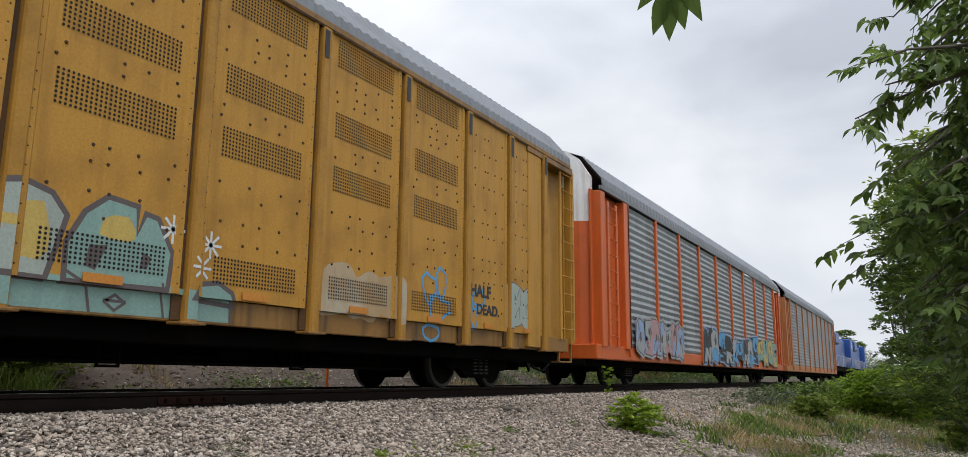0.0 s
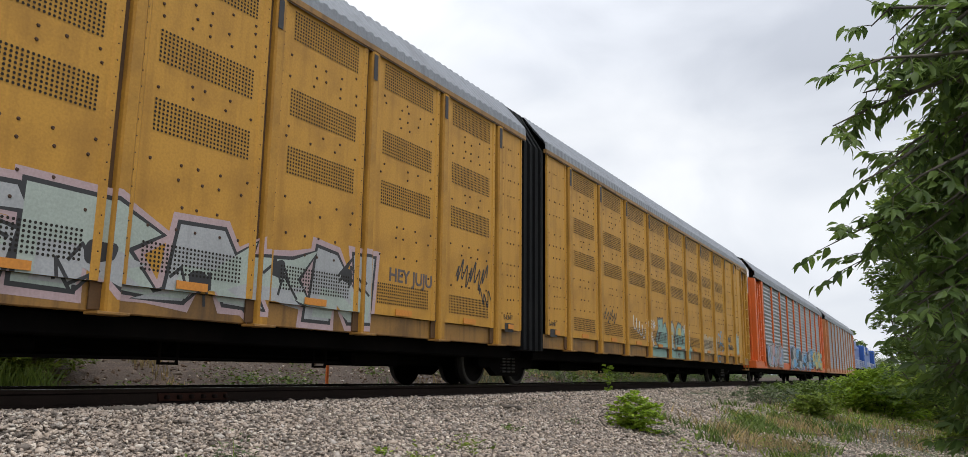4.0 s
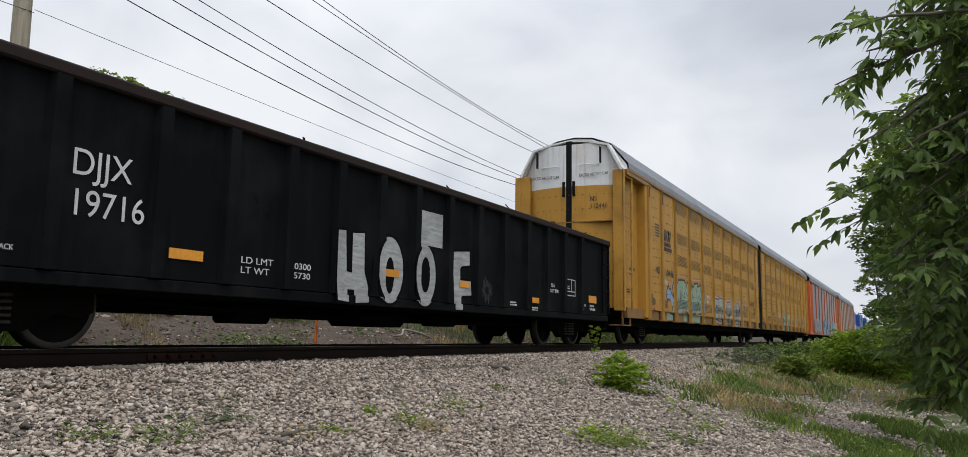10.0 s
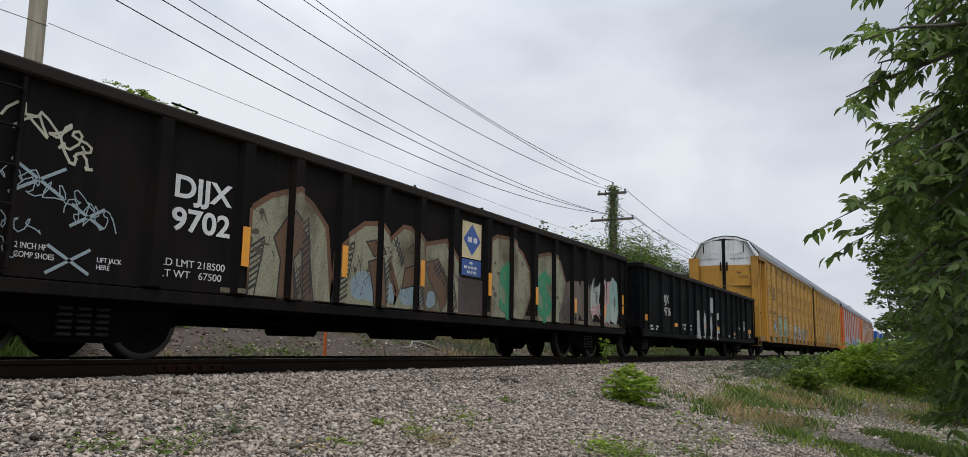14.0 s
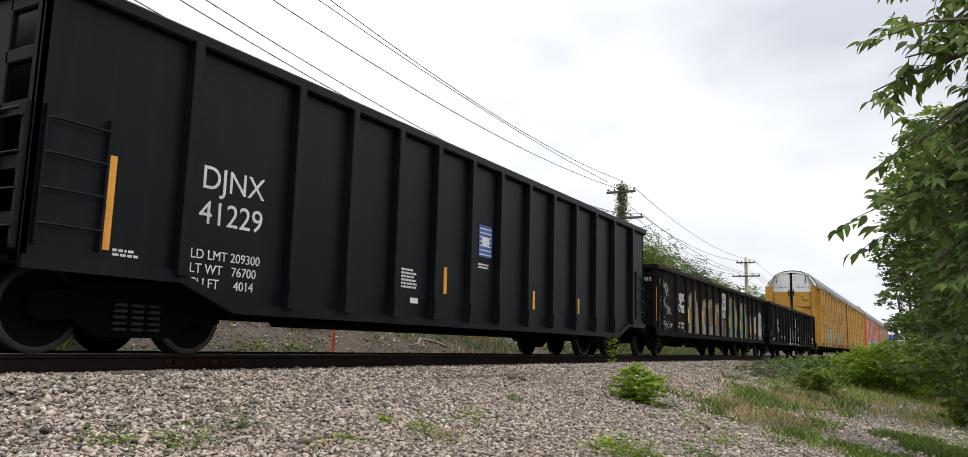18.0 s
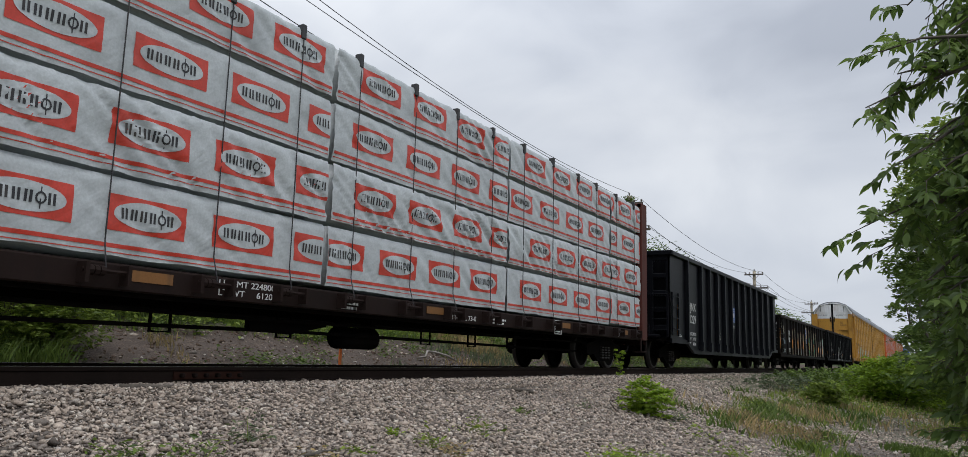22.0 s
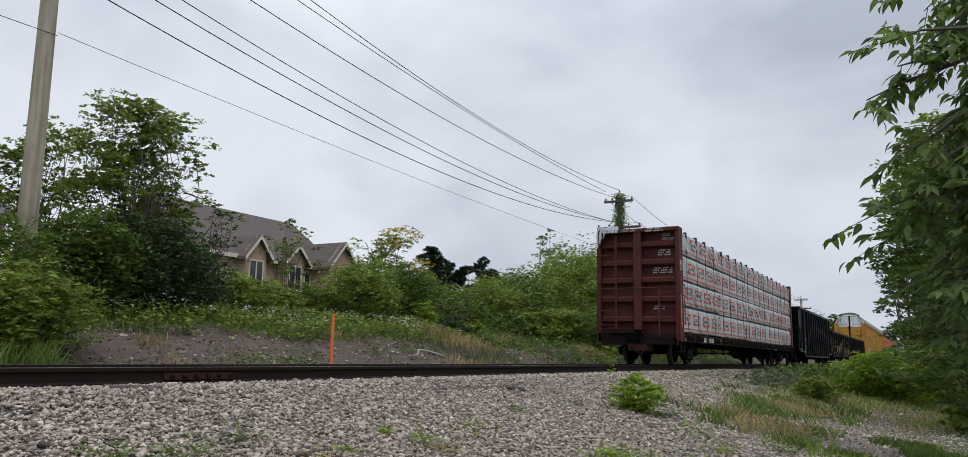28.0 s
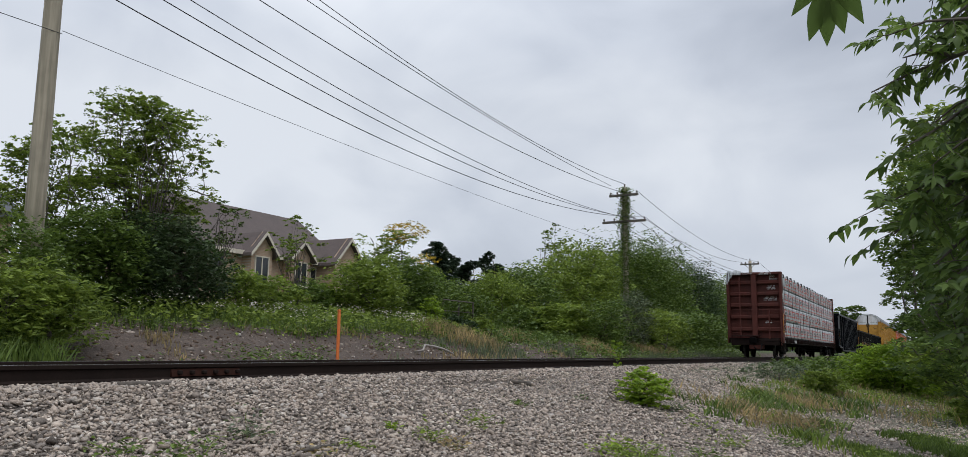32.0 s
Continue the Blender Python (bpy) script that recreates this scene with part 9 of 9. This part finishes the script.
# ---- poles and wires ----
def utility_pole(az, y, top, label, arms, tilt=0.0, ivy=False, r=0.16):
    x, y = at(az, y)
    g = ground_z(x, y)
    pole = thing("utility_pole", label, "utility pole", (x, y, g), "pole line beside the track")
    h = top - g
    part("shaft", Mesh().tube([(tilt * (z - 3), 0, z) for z in (-0.2, h * .3, h * .6, h)], [r, r * .93, r * .86, r * .78], 14), POLEWOOD, pole, smooth=True)
    tips = []
    for z, half in arms:
        zz = z - g
        arm = part("crossarm", Mesh().box(-0.06, 0.06, -half, half, zz - 0.06, zz + 0.06, 0.01), ARMWOOD, pole, at=(tilt * (zz - 3) - r, 0, 0))
        for yy in (-half + 0.08, -half * .45, half * .45, half - 0.08):
            part("insulator", Mesh().lathe([(0.0, 0.0), (0.03, 0.0)], 0).tube([(0, yy, zz + 0.06), (0, yy, zz + 0.12), (0, yy, zz + 0.15), (0, yy, zz + 0.2)], [0.02, 0.045, 0.05, 0.03], 8), ARMWOOD, arm)
            tips.append((x + tilt * (zz - 3) - r, y + yy, z + 0.2))
        part("brace", Mesh().tube([(0.03, -half * .5, zz - 0.05), (0.03, 0, zz - 0.5), (0.03, half * .5, zz - 0.05)], 0.018, 5), ARMWOOD, arm)
    part("top_pin", Mesh().tube([(tilt * (h - 3), 0, h), (tilt * (h - 3), 0, h + 0.2)], [0.03, 0.045], 8), ARMWOOD, pole)
    if ivy:
        p = np.stack([rs.normal(0, .21, 6500), rs.normal(0, .21, 6500), rs.uniform(h * .2, h, 6500)], -1)
        p[:, :2] *= (0.75 + 0.5 * np.array([noise.noise((0, 0, z * 1.3)) for z in p[:, 2]]))[:, None]
        part("ivy", leaf_mesh("ivy", p, rs.uniform(.6, 1.2, len(p)) * 0.09, LEAF["mid"], long=1.3), None, pole, "climbing ivy")
    return pole, tips


P1, T1 = utility_pole(59.7, 14.0, 9.75, "tall weathered wooden utility pole beside the bank", [(9.62, 0.8), (7.45, 1.2)], tilt=-0.012, r=0.18)
P2, T2 = utility_pole(19.45, 14.0, 8.85, "ivy-covered utility pole with two crossarms", [(8.42, 0.8), (7.0, 1.2)], ivy=True, r=0.17)
P3, T3 = utility_pole(10.97, 14.0, 8.3, "far utility pole with crossarms", [(8.0, 0.8), (6.8, 1.2)], r=0.17)
P4, T4 = utility_pole(7.4, 14.0, 8.2, "far utility pole with crossarms", [(7.9, 0.8), (6.8, 1.2)], r=0.17)


def cable(a, b, sag, r=0.012, n=28):
    a, b = Vector(a), Vector(b)
    m = Mesh().tube([a.lerp(b, i / n) - Vector((0, 0, sag * 4 * (i / n) * (1 - i / n))) for i in range(n + 1)], r, 5)
    return solid("overhead_wire", m, WIRE, "thin black overhead wire between the poles", "wire", group="overhead wires")


for a_, z1_, z2_, sag in ((4, 6.63, 7.18, 1.14), (5, 7.53, 7.16, 0.96), (6, 8.6, 7.4, 0.82), (0, 8.7, 8.3, 0.84), (3, 10.5, 9.0, 0.45)):
    cable((T1[a_][0], T1[a_][1], z1_), (T2[a_][0], T2[a_][1], z2_), sag)
cable((P1.location.x, 14.0, 10.5), (P2.location.x, 14.0, 9.05), 0.9)
cable((P1.location.x + 0.1, 13.85, 5.99), (P2.location.x, 13.9, 5.6), 0.17, 0.006)
for a_ in (0, 3, 4, 5, 6):
    cable(T2[a_], T3[a_], 0.8, 0.013)
    cable(T3[a_], T4[a_], 0.7, 0.014)
    cable((T1[a_][0], T1[a_][1], T1[a_][2]), (T1[a_][0] - 34, T1[a_][1], T1[a_][2] + 0.8), 0.6)
cable((P1.location.x + 0.1, 13.85, 5.93), (P1.location.x - 34, 13.9, 6.6), 0.35, 0.007)

# ---- marker stake, hose, sticks ----
sx_, sy_ = at(39.95, 11.35)
sg_ = ground_z(sx_, sy_)
stake = thing("marker_stake", "orange painted marker stake standing beside the track", "stake", (sx_, sy_, sg_))
part("stake_post", Mesh().box(-0.035, 0.035, -0.02, 0.02, -0.1, 0.99 - sg_, 0.006), STAKE, stake)
part("stake_cap", Mesh().box(-0.04, 0.04, -0.025, 0.025, 0.99 - sg_, 1.03 - sg_, 0.006), STAKE, stake)
hx, hy = at(33.3, 11.9)
hg = ground_z(hx, hy)
solid("hose", Mesh().tube([(-0.55, .2, ground_z(hx - .55, hy + .2) - hg + .05), (-.5, -.05, .12), (-.2, .1, .26), (0.25, 0.15, .24), (.6, 0, .16), (.85, -.15, .03)], 0.03, 7), paint("grey_hose", (0.30, 0.27, 0.24)), "length of pale discarded hose curled on the bank", "hose", (hx, hy, hg), smooth=True)
for k, (az, el, L) in enumerate(((27.0, -2.3, 0.45), (26.4, -2.35, 0.28), (52.5, -2.6, 0.5), (9.0, -4.2, 1.4), (6.2, -3.6, 1.6), (14.0, -5.0, 0.6), (41.0, -6.9, 0.5))):
    r_ = 4.0
    while r_ < 40:
        p_ = spot(az, el, r_)
        if p_.z < ground_z(p_.x, p_.y) + 0.02:
            break
        r_ += 0.03
    a_ = rs.uniform(-.6, .6)
    pts_ = [Vector((t * L * math.cos(a_), -t * L * math.sin(a_) + 0.05 * math.sin(5 * t), 0)) for t in (-.5, -.2, .1, .5)]
    for q_ in pts_:
        q_.z = ground_z(p_.x + q_.x, p_.y + q_.y) - p_.z + 0.03
    solid("stick", Mesh().tube(pts_, [0.018, 0.022, 0.016, 0.008] if k > 2 else [0.03, 0.035, 0.03, 0.02], 6), BARK, "weathered broken stick lying on the gravel", "stick", p_[:], "sticks on the ground", smooth=True)


# ---- houses behind the bank ----
def brick_mat(name, a, c2):
    m, n, l, b = nodes_of(name)
    co = n.new("ShaderNodeTexCoord").outputs["Object"]
    mp = n.new("ShaderNodeMapping")
    mp.inputs["Rotation"].default_value = (radians(90), 0, 0)
    l.new(co, mp.inputs["Vector"])
    br = n.new("ShaderNodeTexBrick")
    br.inputs["Color1"].default_value, br.inputs["Color2"].default_value, br.inputs["Mortar"].default_value = (*a, 1), (*c2, 1), (0.45, 0.40, 0.34, 1)
    br.inputs["Scale"].default_value, br.inputs["Mortar Size"].default_value = 3.0, 0.012
    l.new(mp.outputs[0], br.inputs["Vector"])
    k = noise_node(n, l, co, 1.0, 4)
    l.new(mix_node(n, l, ramp_node(n, l, k, .4, .7, (0, 0, 0, 1), (.3, .3, .3, 1)), br.outputs["Color"], tuple(v * .7 for v in a)), b.inputs["Base Color"])
    b.inputs["Roughness"].default_value = 0.9
    return m


BRICK = brick_mat("tan_brick", (0.36, 0.24, 0.16), (0.46, 0.33, 0.23))
SHINGLE = paint("brown_shingle", (0.105, 0.082, 0.075), dirt=(0.06, 0.05, 0.047), rough=0.9, fine=0.3)
SHINGLE_G = paint("grey_shingle", (0.10, 0.105, 0.115), dirt=(0.06, 0.06, 0.065), rough=0.9, fine=0.3)
TRIMW = paint("cream_trim", (0.62, 0.56, 0.46), dirt=(0.4, 0.35, 0.28), rough=0.6)


def roof_prism(x0, x1, y0, y1, z, h, t=0.18, along="x", over=0.4):
    """A gable roof of two sloping slabs."""
    m = Mesh()
    if along == "x":
        yc = (y0 + y1) / 2
        for s, ya, in ((-1, y0 - over), (1, y1 + over)):
            zz = z - h * over / ((y1 - y0) / 2)
            q = [(x0 - over, ya, zz), (x1 + over, ya, zz), (x1 + over, yc, z + h), (x0 - over, yc, z + h)]
            m.add(q + [(a, b, c - t) for a, b, c in q], [(0, 1, 2, 3), (7, 6, 5, 4), (0, 4, 5, 1), (1, 5, 6, 2), (2, 6, 7, 3), (3, 7, 4, 0)])
    else:
        xc = (x0 + x1) / 2
        for xa in (x0 - over, x1 + over):
            zz = z - h * over / ((x1 - x0) / 2)
            q = [(xa, y0 - over, zz), (xa, y1, zz), (xc, y1, z + h), (xc, y0 - over, z + h)]
            m.add(q + [(a, b, c - t) for a, b, c in q], [(0, 1, 2, 3), (7, 6, 5, 4), (0, 4, 5, 1), (1, 5, 6, 2), (2, 6, 7, 3), (3, 7, 4, 0)])
    return m


def window(parent, x, y, z, w=1.0, h=1.4):
    fr = Mesh().box(x - w / 2 - .08, x + w / 2 + .08, y - 0.06, y + .02, z - h / 2 - .08, z - h / 2, .01).box(x - w / 2 - .08, x + w / 2 + .08, y - .06, y + .02, z + h / 2, z + h / 2 + .08, .01)
    for q in (-w / 2 - .04, 0, w / 2 + .04):
        fr.box(x + q - .04, x + q + .04, y - .06, y + .02, z - h / 2, z + h / 2)
    f = part("window", fr, TRIMW, parent, "white framed window")
    part("pane", Mesh().box(x - w / 2, x + w / 2, y - .03, y + .01, z - h / 2, z + h / 2), GLASS_D, f)
    part("sill", Mesh().box(x - w / 2 - .12, x + w / 2 + .12, y - .1, y + .02, z - h / 2 - .16, z - h / 2 - .08, .01), TRIMW, f)


hx1, hy1 = at(43.6, 36.0)
gz_ = ground_z(hx1, hy1)
eave = high(42.0, 36.0, 6.3) - gz_
ridge = high(43.0, 40.0, 9.0) - gz_
house = thing("house", "tan brick two-storey house with a brown shingled roof and gables", "house", (hx1, hy1, gz_), "houses behind the bank")
part("wall", Mesh().box(-6.8, 5.0, 0, 9, -1, eave), BRICK, house, "tan brick wall")
part("roof", roof_prism(-6.8, 5.0, 0, 9, eave, ridge - eave), SHINGLE, house, "brown shingled roof")
for x0, x1, yy, hh in ((2.6, 5.2, -1.6, 1.45), (-4.0, -2.3, -0.8, 1.0), (-0.6, 1.1, -0.8, 0.85)):
    g = part("gable_bay", Mesh().box(x0, x1, yy, 0.02, -1, eave).prism([(x0, eave), (x1, eave), ((x0 + x1) / 2, eave + hh)], yy, yy + 0.1), BRICK, house, "brick gable bay")
    part("gable_roof", roof_prism(x0, x1, yy, 4, eave, hh, along="y", over=.35), SHINGLE, g)
    c = (x0 + x1) / 2
    tr = Mesh()
    for s in (-1, 1):
        w2 = (x1 - x0) / 2 + .35
        z_e = eave - hh * .35 / ((x1 - x0) / 2)
        tr.add([(c + s * w2, yy - .37, z_e), (c, yy - .37, eave + hh), (c, yy - .37, eave + hh - .26), (c + s * w2, yy - .37, z_e - .26)], [(0, 1, 2, 3) if s < 0 else (3, 2, 1, 0)])
    part("bargeboard", tr, TRIMW, g)
    window(g, c, yy, eave - 1.3)
    window(g, c, yy, eave - 4.2)
for x in (-6.0, 2.0):
    window(house, x, 0, eave - 1.4)
part("eave_trim", Mesh().box(-7.1, 5.3, -.45, -.38, eave - .5, eave - .25), TRIMW, house)
hx2, hy2 = at(64.5, 30.0)
gz2 = ground_z(hx2, hy2)
e2 = high(62.5, 30.0, 8.4) - gz2
house2 = thing("house", "house with a grey shingled roof behind the trees", "house", (hx2, hy2, gz2), "houses behind the bank")
part("wall", Mesh().box(-6, 2.4, 0, 9, -1, e2), BRICK, house2)
part("roof", roof_prism(-6, 2.4, 0, 9, e2, 2.4), SHINGLE_G, house2)
window(house2, 0.5, 0, e2 - 1.4)
bx3, by3 = at(13.6, 60.0)
far_b = thing("flat_building", "low grey flat-roofed building beyond the trees", "building", (bx3, by3, 1.5))
part("wall", Mesh().box(-12, 14, 0, 12, 0, high(13.6, 60, 5.0) - 1.5, .05), paint("grey_cladding", (0.32, 0.34, 0.36), dirt=(.2, .2, .2)), far_b)
part("roof_edge", Mesh().box(-12.1, 14.1, -.1, 12.1, high(13.6, 60, 5.0) - 1.5, high(13.6, 60, 5.0) - 1.1, .05), paint("dark_parapet", (0.12, 0.12, 0.125)), far_b)
fx, fy = at(32.0, 17.6)
fg = ground_z(fx, fy)
fence = thing("fence", "dark metal rail fence half hidden in the shrubs", "fence", (fx, fy, fg))
for k in range(4):
    part("fence_post", Mesh().box(-1.8 + 1.2 * k - .025, -1.8 + 1.2 * k + .025, -.03, .03, -.2, 1.2), ARMWOOD, fence)
part("fence_rail", Mesh().box(-1.85, 1.85, -.02, .02, 1.15, 1.2), ARMWOOD, fence)
part("fence_rail", Mesh().box(-1.85, 1.85, -.02, .02, .7, .74), ARMWOOD, fence)

# distant wooded skyline, all round
sky = []
for k in range(150):
    a_ = 2 * math.pi * k / 150 + rs.uniform(-.02, .02)
    r_ = rs.uniform(230, 330)
    for _ in range(46):
        sky.append((r_ * math.cos(a_) + rs.normal(0, 5), r_ * math.sin(a_) + rs.normal(0, 5), rs.uniform(-1, 1) ** 2 * 9 + rs.uniform(-2, 2) + 1))
tagged(new("distant_woods", leaf_mesh("distant_woods", np.array(sky), rs.uniform(.7, 1.4, len(sky)) * 3.0, LEAF["bluish"], long=1.2)), "line of distant woods on the horizon", "woods", kind="stuff")

# ---- what moves ----
ROLL = (0.0, 9.93, 19.73, 29.36, 38.81, 48.26, 57.72, 67.12, 76.42, 85.64, 94.9, 104.17, 113.41, 122.6, 131.85, 140.95, 150.0)  # metres run, every 2 s


def run(t):
    """Metres that the train has gone at t seconds."""
    k = min(int(t / 2), len(ROLL) - 2)
    w = t / 2 - k
    def slope(i):
        return (ROLL[min(i + 1, 16)] - ROLL[max(i - 1, 0)]) / (min(i + 1, 16) - max(i - 1, 0))
    return (2 * w**3 - 3 * w * w + 1) * ROLL[k] + (w**3 - 2 * w * w + w) * slope(k) + (3 * w * w - 2 * w**3) * ROLL[k + 1] + (w**3 - w * w) * slope(k + 1)


def motions():
    for car in (YELLOW, ORANGE_CAR, GREY_CAR, LOCO_A, LOCO_B, GON_A, GON_B, TALL, LUMBER_CAR):
        x0 = car.location.x
        walk(car, [(k * 0.5, pose(x0 + run(k * 0.5), TRACK, 0)) for k in range(65)])
    for w, x in WHEELSETS:
        if w.parent in (YELLOW, GON_A, GON_B, TALL, LUMBER_CAR):
            z = w.location.z
            walk(w, [(k * 0.1, pose(x, 0, z, 0, math.degrees(run(k * 0.1) / WHEEL_R), 0)) for k in range(321)])
    # the twig swings in the wind; the branch sways a little: bearing and lift of the twig, in degrees
    r = Vector(ROOT2)
    rows = []
    for t, a, e in ((0, 0, 0), (0.5, 1, 3), (1.5, 1.5, 5), (2.5, 1.5, 2), (3, 2.4, -0.8), (3.5, 1.5, 4), (5.5, 0.5, 2), (6, -0.4, 0.7), (6.5, 1.5, -1), (7.5, 1, 5), (15.5, -2, 6), (18.5, -4.5, 3), (19, -4.9, -2.4), (20.5, -2, 1.5), (22.5, -4, 5), (23.5, -12, -1.5), (24, -11, 4), (26, -4, 6), (29.5, -1, 3), (30, 0.8, -0.2), (31, -5, 3), (32, -9.7, -3.2)):
        p = spot(14 + a, 32 + e, 1.9)
        rows.append((t, pose(p.x, p.y, p.z, 0, 0, a)))
    walk(SPRIG, rows)
    r = Vector(ROOT)
    sway = ((0, 5.0, -.25), (1, 4.7, -.2), (2, 5.9, -.15), (3, 6.5, -.1), (5.5, 6.0, -.06), (6, 5.8, -.02), (7, 6.9, .1), (8, 5.8, .0), (9, 5.5, -.03), (10, 5.7, -.02), (12, 6.0, .0), (13, 4.4, -.08), (14, 5.6, -.06), (15, 5.6, -.03),
            (17.5, 4.8, -.2), (18, 4.7, -.24), (19, 5.1, -.28), (20, 5.7, -.08), (21, 6.1, -.02), (22, 5.6, -.02), (23, 5.2, .0), (24, 5.7, -.08), (25, 4.6, -.2), (26, 4.5, -.25), (28.5, 5.2, -.2), (29, 5.7, -.18), (30, 6.0, -.2), (31, 3.9, -.3), (32, 4.9, -.28))
    walk(BRANCH, [(t, pose(r.x, r.y + 3.85 * radians(a - 5.1), r.z - 0.02 * (a - 5.1), 0, 0.5 * (a - 5.1), 0.4 * (a - 5.1))) for t, a, d in sway])
    walk(BRANCH_LOW, [(t, pose(r.x, r.y + d, r.z - 0.1 * d, 0, 3 * d, 0)) for t, a, d in sway])


motions()
